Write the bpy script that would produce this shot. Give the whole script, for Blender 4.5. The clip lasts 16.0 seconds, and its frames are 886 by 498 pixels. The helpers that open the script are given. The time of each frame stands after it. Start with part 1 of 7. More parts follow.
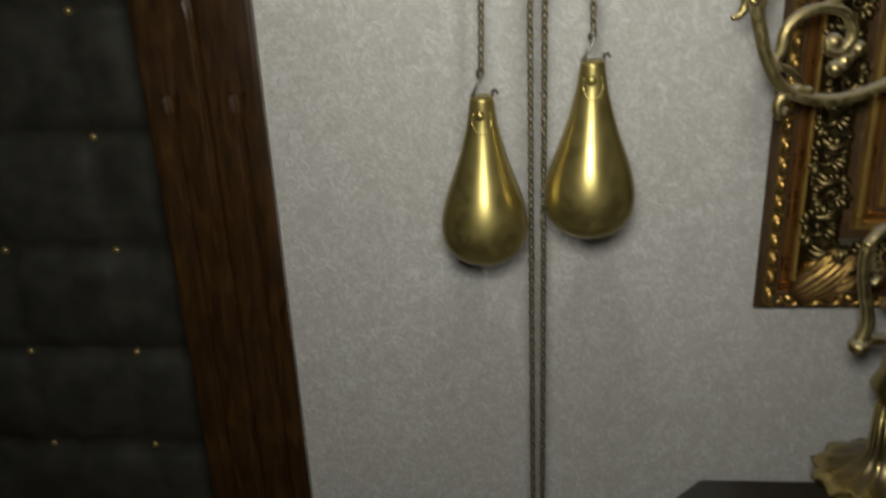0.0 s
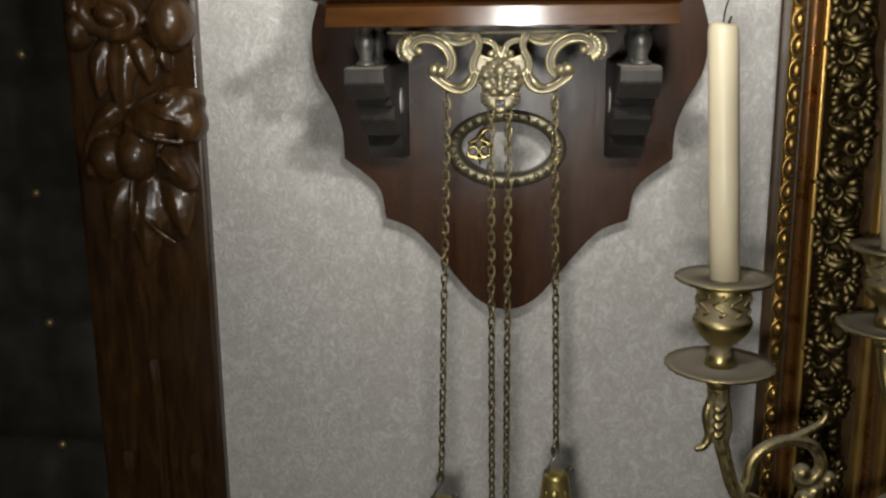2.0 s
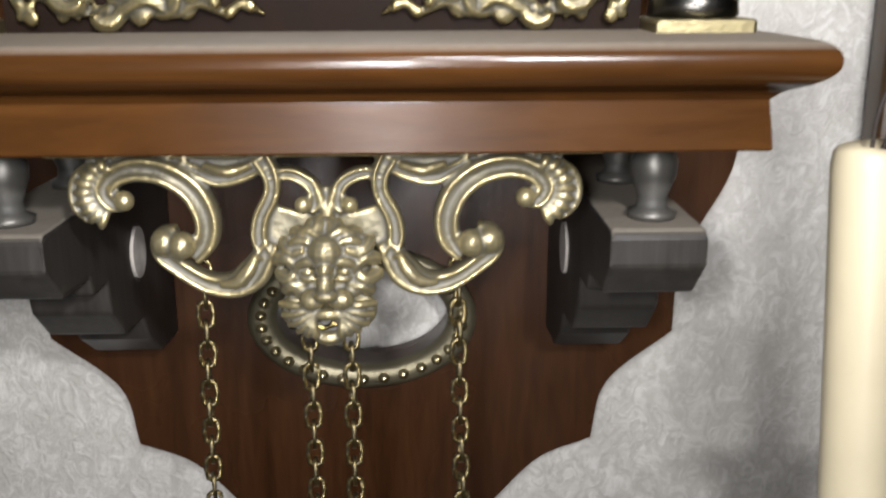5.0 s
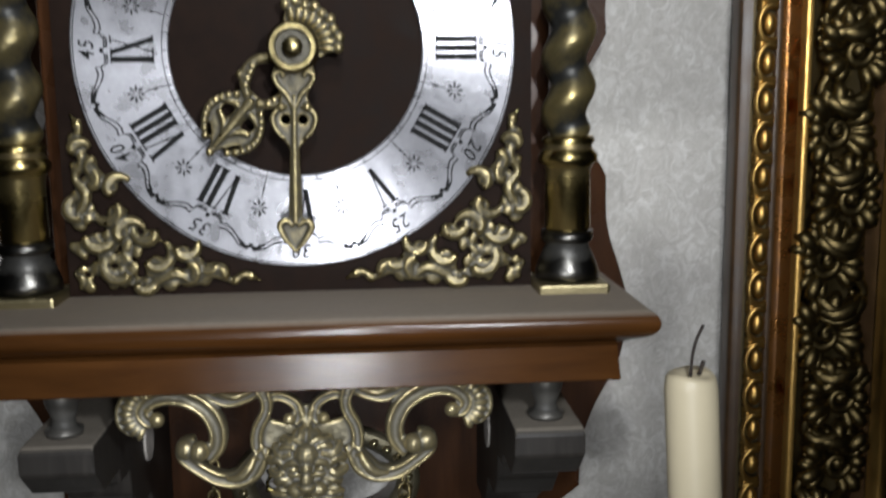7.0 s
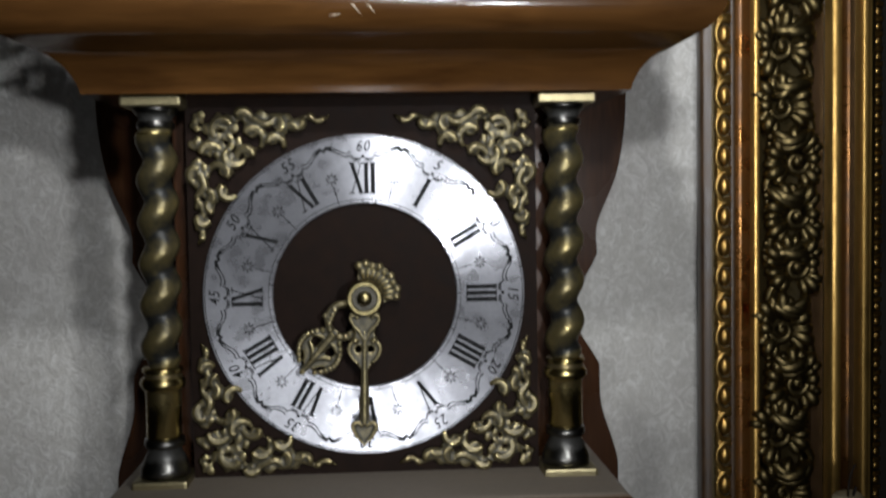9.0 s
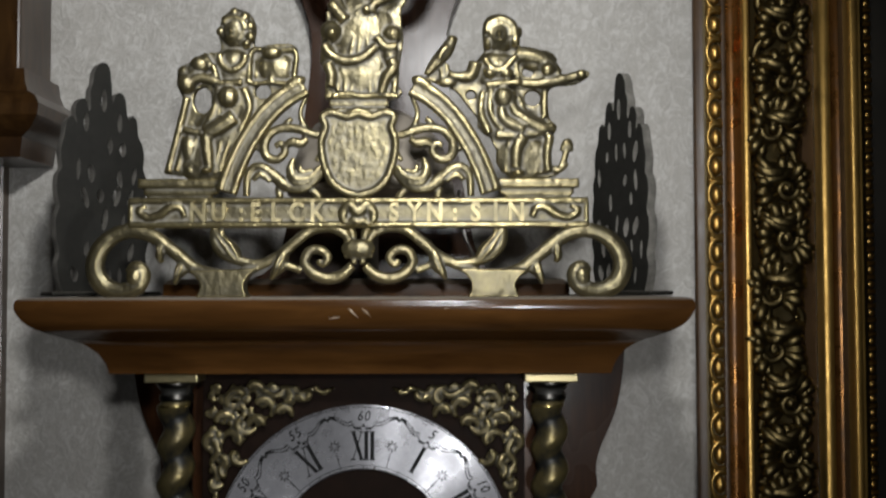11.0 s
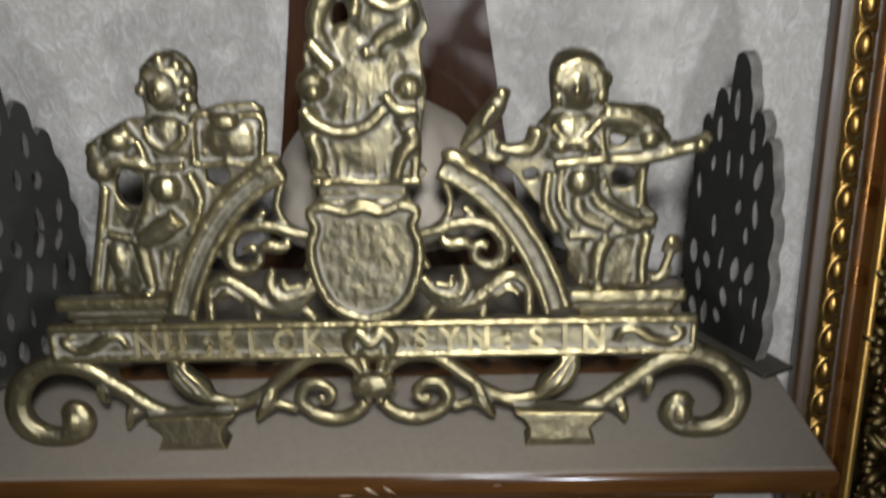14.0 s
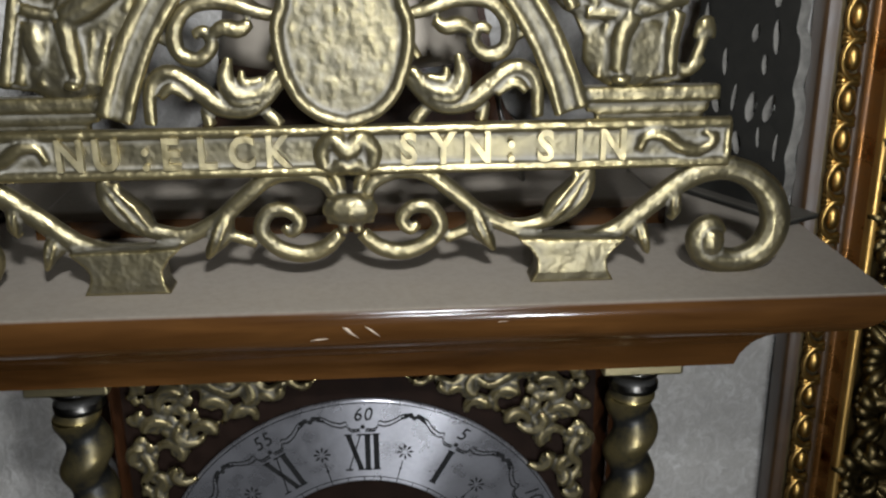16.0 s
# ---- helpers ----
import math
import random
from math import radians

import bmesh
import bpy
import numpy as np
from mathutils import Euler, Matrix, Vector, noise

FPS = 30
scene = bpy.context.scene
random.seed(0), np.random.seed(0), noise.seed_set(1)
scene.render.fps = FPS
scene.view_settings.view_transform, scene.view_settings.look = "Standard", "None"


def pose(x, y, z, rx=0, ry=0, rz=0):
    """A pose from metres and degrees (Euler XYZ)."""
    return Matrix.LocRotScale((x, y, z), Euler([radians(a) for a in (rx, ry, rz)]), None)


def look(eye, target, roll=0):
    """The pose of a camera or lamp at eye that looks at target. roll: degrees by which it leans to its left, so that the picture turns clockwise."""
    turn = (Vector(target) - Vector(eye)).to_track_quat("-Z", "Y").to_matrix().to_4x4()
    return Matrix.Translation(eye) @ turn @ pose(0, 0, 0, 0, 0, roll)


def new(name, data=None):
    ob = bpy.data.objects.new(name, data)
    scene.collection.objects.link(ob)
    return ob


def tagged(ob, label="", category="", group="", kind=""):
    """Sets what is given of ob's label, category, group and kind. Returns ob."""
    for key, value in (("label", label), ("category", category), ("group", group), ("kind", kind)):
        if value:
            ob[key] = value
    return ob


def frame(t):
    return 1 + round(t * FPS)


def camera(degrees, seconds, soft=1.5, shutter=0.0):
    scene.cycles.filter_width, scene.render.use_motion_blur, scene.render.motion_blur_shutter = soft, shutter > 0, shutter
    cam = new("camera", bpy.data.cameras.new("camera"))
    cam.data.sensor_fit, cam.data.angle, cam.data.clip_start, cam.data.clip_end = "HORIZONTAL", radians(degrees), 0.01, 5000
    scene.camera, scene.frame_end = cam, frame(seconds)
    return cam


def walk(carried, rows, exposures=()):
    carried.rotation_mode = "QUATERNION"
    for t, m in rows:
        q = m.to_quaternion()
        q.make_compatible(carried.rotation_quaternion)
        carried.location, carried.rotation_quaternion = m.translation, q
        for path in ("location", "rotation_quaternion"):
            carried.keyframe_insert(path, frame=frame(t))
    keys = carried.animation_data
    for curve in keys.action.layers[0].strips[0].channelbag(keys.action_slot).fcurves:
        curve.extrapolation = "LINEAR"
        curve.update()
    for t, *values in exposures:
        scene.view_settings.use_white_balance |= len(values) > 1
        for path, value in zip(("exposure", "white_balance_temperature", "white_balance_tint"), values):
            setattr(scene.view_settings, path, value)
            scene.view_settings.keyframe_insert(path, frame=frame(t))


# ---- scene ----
cam = camera(49.0, 16.0, soft=2.3, shutter=0.5)
PATH = [
    (0, (-0.007, -0.835, 1.262), (-0.183, 0.969, 0.417), -2.6),
    (0.5, (0.0, -0.795, 1.286), (-0.258, 1.034, 0.519), -1.2),
    (1, (0.007, -0.733, 1.348), (-0.222, 1.148, 0.707), -1.3),
    (1.5, (0.018, -0.749, 1.38), (-0.168, 1.172, 0.856), -0.8),
    (2, (0.021, -0.77, 1.391), (-0.162, 1.17, 0.937), -0.6),
    (2.2, (0.025, -0.77, 1.399), (-0.162, 1.169, 0.944), -0.9),
    (2.5, (0.031, -0.749, 1.389), (-0.137, 1.194, 0.946), -0.5),
    (3, (0.024, -0.617, 1.38), (-0.084, 1.318, 0.888), -0.5),
    (3.5, (0.007, -0.43, 1.385), (-0.021, 1.505, 0.882), -0.4),
    (4, (0.014, -0.38, 1.395), (0.018, 1.549, 0.868), -0.4),
    (4.5, (0.018, -0.379, 1.411), (0.044, 1.547, 0.872), -0.4),
    (5, (0.025, -0.394, 1.428), (0.065, 1.532, 0.89), -0.3),
    (5.2, (0.027, -0.401, 1.435), (0.068, 1.533, 0.929), -0.2),
    (7.3, (0.023, -0.496, 1.507), (0.182, 1.473, 1.192), -0.7),
    (7.5, (0.025, -0.507, 1.522), (0.168, 1.455, 1.162), -0.9),
    (8, (0.015, -0.543, 1.528), (0.173, 1.434, 1.269), -0.8),
    (8.5, (0.015, -0.568, 1.525), (0.122, 1.422, 1.365), -0.9),
    (8.7, (0.008, -0.58, 1.531), (0.141, 1.411, 1.396), -0.9),
    (10.8, (0.036, -0.635, 1.624), (0.028, 1.363, 1.705), 0.0),
    (11, (0.041, -0.635, 1.637), (0.04, 1.364, 1.711), -0.1),
    (11.5, (0.039, -0.635, 1.663), (0.059, 1.359, 1.818), -0.3),
    (11.8, (0.014, -0.636, 1.697), (0.079, 1.36, 1.815), -0.3),
    (12, (0.022, -0.626, 1.713), (0.048, 1.37, 1.845), 0.1),
    (12.1, (0.015, -0.615, 1.736), (0.076, 1.383, 1.793), -0.6),
    (12.5, (0.02, -0.58, 1.821), (0.091, 1.409, 1.629), -0.5),
    (12.8, (0.0236, -0.537, 1.866), (-0.055, 1.41, 1.428), -1.1),
    (13, (0.026, -0.509, 1.893), (-0.047, 1.411, 1.336), -1.2),
    (13.3, (0.028, -0.496, 1.883), (-0.012, 1.405, 1.287), -1.1),
    (13.5, (0.029, -0.492, 1.871), (0.02, 1.401, 1.225), -1.0),
    (14, (0.033, -0.467, 1.818), (-0.013, 1.403, 1.11), -1.6),
    (14.5, (0.03, -0.463, 1.793), (0.008, 1.402, 1.071), -1.2),
    (15, (0.023, -0.446, 1.765), (0.021, 1.422, 1.05), -1.2),
    (15.5, (0.022, -0.435, 1.746), (0.051, 1.432, 1.031), -1.1),
    (16, (0.01, -0.438, 1.737), (0.127, 1.444, 1.072), -0.5),
]
LOOK = [
    (0, 1.28, 6650, 5), (0.5, 1.24, 6650, 6), (1, 0.85, 6650, 8), (1.5, 0.60, 6600, 9), (2, 0.48, 6600, 10), (3, 0.68, 6400, 10), (3.5, 1.05, 6250, 10),
    (4, 1.20, 6300, 12), (4.5, 0.95, 6300, 13), (5.2, 0.86, 6300, 13), (7.5, -0.47, 6000, 10), (8.0, -0.60, 6000, 10), (8.5, -0.74, 6000, 10),
    (11, -1.68, 6300, 10), (12, -1.92, 6150, 10), (13, -1.62, 6250, 12), (14, -1.42, 6100, 11), (15, -1.28, 6000, 10), (16, -1.22, 6000, 10),
]
walk(cam, [(t, look(*row)) for t, *row in PATH], exposures=LOOK)

# ---- world, lamps ----
world = bpy.data.worlds.new("world")
scene.world = world
world.use_nodes = True
world.node_tree.nodes["Background"].inputs[0].default_value = (0.9, 0.95, 1.0, 1)
world.node_tree.nodes["Background"].inputs[1].default_value = 0.008


def torch(name, eye, target, watts, cone, blend, size=0.012):
    """A fixed stand-in for the carried hand torch: a small, slightly cool spot."""
    lamp = bpy.data.lights.new(name, "SPOT")
    lamp.energy, lamp.spot_size, lamp.spot_blend = watts, radians(cone), blend
    lamp.shadow_soft_size, lamp.color = size, (1.0, 0.985, 0.95)
    ob = new(name, lamp)
    ob.matrix_world = look(eye, target)
    return ob


# five added spots share the work of one torch that moves with the camera
torch("torch_low", (-0.010, -0.810, 1.300), (-0.04, 0.0, 0.90), 6.6, 112, 1.0, 0.035)
torch("torch_crest", (0.007, -0.390, 1.436), (0.015, -0.10, 1.285), 1.6, 88, 0.9)
torch("torch_dial", (0.105, -0.535, 1.548), (0.0, -0.10, 1.545), 6.2, 80, 0.9)
torch("torch_gallery", (0.050, -0.635, 1.700), (0.045, -0.10, 1.71), 8.4, 84, 0.9)
torch("torch_high", (0.042, -0.500, 1.880), (-0.01, -0.10, 1.80), 21.5, 84, 0.9, 0.018)

# ---- materials ----


def material(name):
    m = bpy.data.materials.new(name)
    m.use_nodes = True
    nt = m.node_tree
    return m, nt, nt.nodes, nt.nodes["Principled BSDF"]


def noise_at(nt, scale, detail=4.0, rough=0.55, stretch=(1, 1, 1), distort=0.0):
    tc = nt.nodes.new("ShaderNodeTexCoord")
    mp = nt.nodes.new("ShaderNodeMapping")
    mp.inputs["Scale"].default_value = stretch
    nz = nt.nodes.new("ShaderNodeTexNoise")
    nz.inputs["Scale"].default_value = scale
    nz.inputs["Detail"].default_value = detail
    nz.inputs["Roughness"].default_value = rough
    nz.inputs["Distortion"].default_value = distort
    nt.links.new(tc.outputs["Object"], mp.inputs["Vector"])
    nt.links.new(mp.outputs["Vector"], nz.inputs["Vector"])
    return nz.outputs["Fac"]


def ramp(nt, fac, *stops):
    r = nt.nodes.new("ShaderNodeValToRGB")
    e = r.color_ramp.elements
    while len(e) < len(stops):
        e.new(0.5)
    for el, (p, c) in zip(e, stops):
        el.position = p
        el.color = (*c, 1) if len(c) == 3 else c
    nt.links.new(fac, r.inputs["Fac"])
    return r.outputs["Color"]


def grey(v):
    return (v, v, v)


def mixed(nt, fac, a, b):
    """Colour mix; a and b are sockets or colours."""
    m = nt.nodes.new("ShaderNodeMix")
    m.data_type = "RGBA"
    nt.links.new(fac, m.inputs[0])
    for sock, v in ((m.inputs[6], a), (m.inputs[7], b)):
        if isinstance(v, tuple):
            sock.default_value = (*v, 1)
        else:
            nt.links.new(v, sock)
    return m.outputs[2]


def bump(nt, bsdf, *layers):
    """layers of (height socket, strength, metres)."""
    last = None
    for h, s, d in layers:
        b = nt.nodes.new("ShaderNodeBump")
        b.inputs["Strength"].default_value = s
        b.inputs["Distance"].default_value = d
        nt.links.new(h, b.inputs["Height"])
        if last:
            nt.links.new(last, b.inputs["Normal"])
        last = b.outputs["Normal"]
    nt.links.new(last, bsdf.inputs["Normal"])


def upward(nt, lo=0.55, hi=0.95):
    """1 on faces that look up, where dust settles."""
    g = nt.nodes.new("ShaderNodeNewGeometry")
    s = nt.nodes.new("ShaderNodeSeparateXYZ")
    m = nt.nodes.new("ShaderNodeMapRange")
    m.inputs["From Min"].default_value, m.inputs["From Max"].default_value = lo, hi
    nt.links.new(g.outputs["Normal"], s.inputs[0])
    nt.links.new(s.outputs["Z"], m.inputs["Value"])
    return m.outputs["Result"]


def wood(name, dark, mid, light, rough=0.3, stretch=(60, 60, 6), dust=0.0, coat=0.4, gloss=0.5):
    m, nt, nd, b = material(name)
    grain = noise_at(nt, 5.0, 6, 0.6, stretch, 0.6)
    cloud = noise_at(nt, 14.0, 3, 0.5)
    col = ramp(nt, grain, (0.3, dark), (0.5, mid), (0.72, light))
    col = mixed(nt, ramp(nt, cloud, (0.35, grey(0.0)), (0.75, grey(0.55))), col, dark)
    r = ramp(nt, cloud, (0.3, grey(rough * 0.8)), (0.7, grey(rough * 1.35)))
    if dust:
        speck = noise_at(nt, 500.0, 3, 0.6)
        up = nt.nodes.new("ShaderNodeMath")
        up.operation = "MULTIPLY"
        nt.links.new(upward(nt), up.inputs[0])
        nt.links.new(ramp(nt, speck, (0.2, grey(dust * 0.8)), (0.6, grey(dust))), up.inputs[1])
        col = mixed(nt, up.outputs[0], col, (0.285, 0.252, 0.206))
        r = mixed(nt, up.outputs[0], r, grey(0.9))
        cm = nt.nodes.new("ShaderNodeMath")
        cm.operation = "MULTIPLY_ADD"
        cm.inputs[1].default_value, cm.inputs[2].default_value = -coat, coat
        nt.links.new(up.outputs[0], cm.inputs[0])
        nt.links.new(cm.outputs[0], b.inputs["Coat Weight"])
    else:
        b.inputs["Coat Weight"].default_value = coat
    b.inputs["Coat Roughness"].default_value = 0.18
    b.inputs["Specular IOR Level"].default_value = gloss
    nt.links.new(col, b.inputs["Base Color"])
    nt.links.new(r, b.inputs["Roughness"])
    bump(nt, b, (grain, 0.15, 0.0004), (noise_at(nt, 90.0, 2), 0.12, 0.0006))
    return m


def metal(name, bright, dull, rough=(0.22, 0.5), scale=160.0, lo=0.42, hi=0.62, relief=0.25, dust=0.0, wear_shade=True, patina=1.0, lumps=0.0, full=1.0, mid=None):
    """Aged metal: polish on high places, patina and painted recess shade between them."""
    m, nt, nd, b = material(name)
    n1 = noise_at(nt, scale, 5, 0.6)
    f = n1
    if wear_shade:
        # pointiness paints glints on ridges and shade in recesses, besides polish and patina
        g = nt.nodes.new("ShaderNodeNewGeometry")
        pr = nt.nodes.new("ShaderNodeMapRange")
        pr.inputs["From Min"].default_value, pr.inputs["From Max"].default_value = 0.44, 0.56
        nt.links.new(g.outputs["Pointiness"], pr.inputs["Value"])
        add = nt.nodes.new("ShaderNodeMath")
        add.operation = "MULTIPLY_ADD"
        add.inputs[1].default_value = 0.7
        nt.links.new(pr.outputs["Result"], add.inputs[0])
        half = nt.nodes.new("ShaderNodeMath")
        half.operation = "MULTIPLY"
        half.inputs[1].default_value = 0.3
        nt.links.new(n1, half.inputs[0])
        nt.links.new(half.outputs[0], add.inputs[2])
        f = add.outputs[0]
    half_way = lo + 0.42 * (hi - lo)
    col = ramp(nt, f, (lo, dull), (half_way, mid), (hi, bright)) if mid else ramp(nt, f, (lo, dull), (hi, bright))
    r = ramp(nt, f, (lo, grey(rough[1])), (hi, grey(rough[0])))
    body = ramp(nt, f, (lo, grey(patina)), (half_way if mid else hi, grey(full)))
    if dust:
        up = nt.nodes.new("ShaderNodeMath")
        up.operation = "MULTIPLY"
        up.inputs[1].default_value = dust
        nt.links.new(upward(nt, 0.4, 0.9), up.inputs[0])
        col = mixed(nt, up.outputs[0], col, (0.28, 0.25, 0.2))
        r = mixed(nt, up.outputs[0], r, grey(0.9))
        mm = nt.nodes.new("ShaderNodeMath")
        mm.operation = "SUBTRACT"
        mm.use_clamp = True
        nt.links.new(body, mm.inputs[0])
        nt.links.new(up.outputs[0], mm.inputs[1])
        nt.links.new(mm.outputs[0], b.inputs["Metallic"])
    else:
        nt.links.new(body, b.inputs["Metallic"])
    nt.links.new(col, b.inputs["Base Color"])
    nt.links.new(r, b.inputs["Roughness"])
    layers = [(noise_at(nt, scale * 2.2, 3), relief, 0.0006)]
    if lumps:
        layers.append((noise_at(nt, 170.0, 2), lumps, 0.0016))
    bump(nt, b, *layers)
    return m


def plain(name, col, rough, var=0.25, scale=60.0, metallic=0.0, relief=0.1, depth=0.0005):
    m, nt, nd, b = material(name)
    n = noise_at(nt, scale, 5, 0.6)
    lo = tuple(c * (1 - var) for c in col)
    hi = tuple(min(1.0, c * (1 + var)) for c in col)
    nt.links.new(ramp(nt, n, (0.3, lo), (0.7, hi)), b.inputs["Base Color"])
    nt.links.new(ramp(nt, n, (0.3, grey(rough * 0.85)), (0.7, grey(min(1, rough * 1.15)))), b.inputs["Roughness"])
    b.inputs["Metallic"].default_value = metallic
    bump(nt, b, (noise_at(nt, scale * 3, 3), relief, depth))
    return m


def wallpaper():
    m, nt, nd, b = material("wallpaper")
    fine = noise_at(nt, 260.0, 5, 0.65, (1, 1, 0.8), 1.2)
    fibre = noise_at(nt, 125.0, 5, 0.66, (1, 1, 0.8), 1.9)
    patch = noise_at(nt, 42.0, 4, 0.6, (1, 1, 0.9), 1.5)
    cloud = noise_at(nt, 5.0, 2)
    col = ramp(nt, fine, (0.3, (0.41, 0.395, 0.365)), (0.5, (0.48, 0.465, 0.432)), (0.7, (0.55, 0.535, 0.505)))
    col = mixed(nt, ramp(nt, fibre, (0.47, grey(0.0)), (0.60, grey(0.8))), col, (0.65, 0.638, 0.61))
    col = mixed(nt, ramp(nt, patch, (0.42, grey(0.0)), (0.62, grey(0.45))), col, (0.40, 0.382, 0.352))
    col = mixed(nt, ramp(nt, cloud, (0.3, grey(0.0)), (0.7, grey(0.22))), col, (0.44, 0.41, 0.375))
    nt.links.new(col, b.inputs["Base Color"])
    b.inputs["Roughness"].default_value = 0.72
    bump(nt, b, (fibre, 0.70, 0.0022), (fine, 0.40, 0.0008))
    return m


WALLPAPER = wallpaper()
WALNUT = wood("dark_walnut_board", (0.027, 0.0102, 0.0038), (0.039, 0.0152, 0.0054), (0.053, 0.0215, 0.0076), 0.25, coat=0.03, gloss=0.28)
MOULDED = wood("orange_brown_moulding", (0.042, 0.0180, 0.0050), (0.066, 0.0288, 0.0079), (0.094, 0.042, 0.0115), 0.16, (4, 30, 30), dust=0.95, coat=0.0, gloss=0.36)
SHELFWOOD = wood("dark_brown_shelf", (0.033, 0.0130, 0.0036), (0.052, 0.0205, 0.0054), (0.074, 0.030, 0.0078), 0.19, (4, 30, 30), dust=0.7, coat=0.0, gloss=0.27)
BLACKWOOD = wood("black_stained_wood", (0.019, 0.017, 0.015), (0.027, 0.024, 0.021), (0.038, 0.034, 0.030), 0.42, dust=0.7, coat=0.0, gloss=0.25)
OAK = wood("brown_oak", (0.019, 0.0082, 0.0028), (0.042, 0.0195, 0.0058), (0.078, 0.038, 0.0115), 0.30, (25, 25, 4))
OAKDARK = wood("dark_oak_table", (0.012, 0.009, 0.008), (0.018, 0.014, 0.011), (0.026, 0.02, 0.016), 0.4)
PLUSH = plain("dark_brown_dial_board", (0.0105, 0.0060, 0.0042), 0.6, 0.3, 120.0)
PLUSH.node_tree.nodes["Principled BSDF"].inputs["Specular IOR Level"].default_value = 0.05
LEATHER = plain("black_leather", (0.052, 0.050, 0.039), 0.5, 0.3, 25.0, relief=0.3, depth=0.001)
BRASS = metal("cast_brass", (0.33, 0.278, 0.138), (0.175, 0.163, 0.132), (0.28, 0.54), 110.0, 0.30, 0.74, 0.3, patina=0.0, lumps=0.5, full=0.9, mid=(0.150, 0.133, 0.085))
# dark dull tone paints shaded gaps into the grooves of mane and scrolls
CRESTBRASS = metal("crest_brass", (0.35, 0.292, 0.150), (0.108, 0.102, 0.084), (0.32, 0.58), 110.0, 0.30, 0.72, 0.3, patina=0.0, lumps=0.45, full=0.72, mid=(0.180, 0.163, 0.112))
# worn like the banner; the lighter tone paints the light the letters catch
LETTERBRASS = metal("worn_lit_letter_brass", (0.40, 0.340, 0.185), (0.25, 0.22, 0.135), (0.38, 0.54), 110.0, 0.30, 0.60, 0.2, patina=0.4, lumps=0.4, full=0.9, wear_shade=False)
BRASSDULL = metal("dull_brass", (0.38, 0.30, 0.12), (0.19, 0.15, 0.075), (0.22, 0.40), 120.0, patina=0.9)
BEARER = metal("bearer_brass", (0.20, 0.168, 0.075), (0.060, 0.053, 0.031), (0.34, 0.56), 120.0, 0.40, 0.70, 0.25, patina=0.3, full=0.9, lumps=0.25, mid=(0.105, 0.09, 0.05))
SATIN = metal("satin_brass", (0.43, 0.345, 0.120), (0.385, 0.31, 0.108), (0.30, 0.37), 60.0, relief=0.05, wear_shade=False, full=0.90, patina=0.80)
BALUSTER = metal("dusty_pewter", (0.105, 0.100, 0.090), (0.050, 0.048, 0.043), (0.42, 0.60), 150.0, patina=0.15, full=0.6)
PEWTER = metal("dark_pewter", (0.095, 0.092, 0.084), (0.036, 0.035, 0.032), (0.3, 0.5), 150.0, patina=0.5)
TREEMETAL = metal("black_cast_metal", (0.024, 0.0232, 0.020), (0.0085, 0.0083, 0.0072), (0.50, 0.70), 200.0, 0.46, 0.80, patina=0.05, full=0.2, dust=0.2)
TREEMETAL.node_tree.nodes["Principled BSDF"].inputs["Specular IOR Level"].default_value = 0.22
TREELIT = plain("dusty_lit_casting_edge", (0.150, 0.142, 0.125), 0.85, 0.45, 160.0)
# near-black grooves and brass crests paint shade and highlight along the twist
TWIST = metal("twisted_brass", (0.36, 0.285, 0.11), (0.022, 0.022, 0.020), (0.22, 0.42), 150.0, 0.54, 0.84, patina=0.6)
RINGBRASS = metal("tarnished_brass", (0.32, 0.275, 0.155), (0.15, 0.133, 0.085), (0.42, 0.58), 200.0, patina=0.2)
BEADBRASS = metal("rubbed_bead_brass", (0.50, 0.43, 0.25), (0.38, 0.325, 0.185), (0.26, 0.40), 200.0, wear_shade=False, patina=0.8)
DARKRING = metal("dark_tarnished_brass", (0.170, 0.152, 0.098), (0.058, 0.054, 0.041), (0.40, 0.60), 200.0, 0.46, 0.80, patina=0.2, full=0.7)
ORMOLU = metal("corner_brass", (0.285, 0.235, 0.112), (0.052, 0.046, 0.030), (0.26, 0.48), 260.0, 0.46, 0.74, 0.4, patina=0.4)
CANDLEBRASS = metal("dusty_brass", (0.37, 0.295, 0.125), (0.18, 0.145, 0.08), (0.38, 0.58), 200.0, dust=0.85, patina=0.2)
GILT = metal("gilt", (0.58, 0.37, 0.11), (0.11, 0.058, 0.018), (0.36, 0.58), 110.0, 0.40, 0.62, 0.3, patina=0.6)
GILTFLAT = metal("glossy_brown_gilt", (0.30, 0.13, 0.03), (0.12, 0.052, 0.014), (0.2, 0.36), 60.0, 0.35, 0.70, 0.06, wear_shade=False, patina=0.25)
# bright tone paints gold glints on the carved ridges
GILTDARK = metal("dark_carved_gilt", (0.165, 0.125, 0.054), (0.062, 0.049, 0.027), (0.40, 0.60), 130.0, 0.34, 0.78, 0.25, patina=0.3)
GILTBAND = metal("satin_gilt", (0.80, 0.52, 0.16), (0.55, 0.33, 0.085), (0.26, 0.46), 60.0, 0.30, 0.80, 0.15, wear_shade=False, patina=0.75)
FRAMESIDE = plain("brown_frame_side", (0.062, 0.034, 0.014), 0.42, 0.3, 60.0)
SILVER = metal("brushed_silver", (0.37, 0.37, 0.395), (0.28, 0.28, 0.30), (0.25, 0.38), 110.0, 0.36, 0.62, relief=0.10, wear_shade=False, patina=0.72, full=0.85)
INK = plain("black_enamel", (0.010, 0.010, 0.010), 0.8)
INK.node_tree.nodes["Principled BSDF"].inputs["Specular IOR Level"].default_value = 0.15
STEEL = metal("dark_steel", (0.25, 0.24, 0.22), (0.1, 0.095, 0.085), (0.35, 0.55), 200.0)
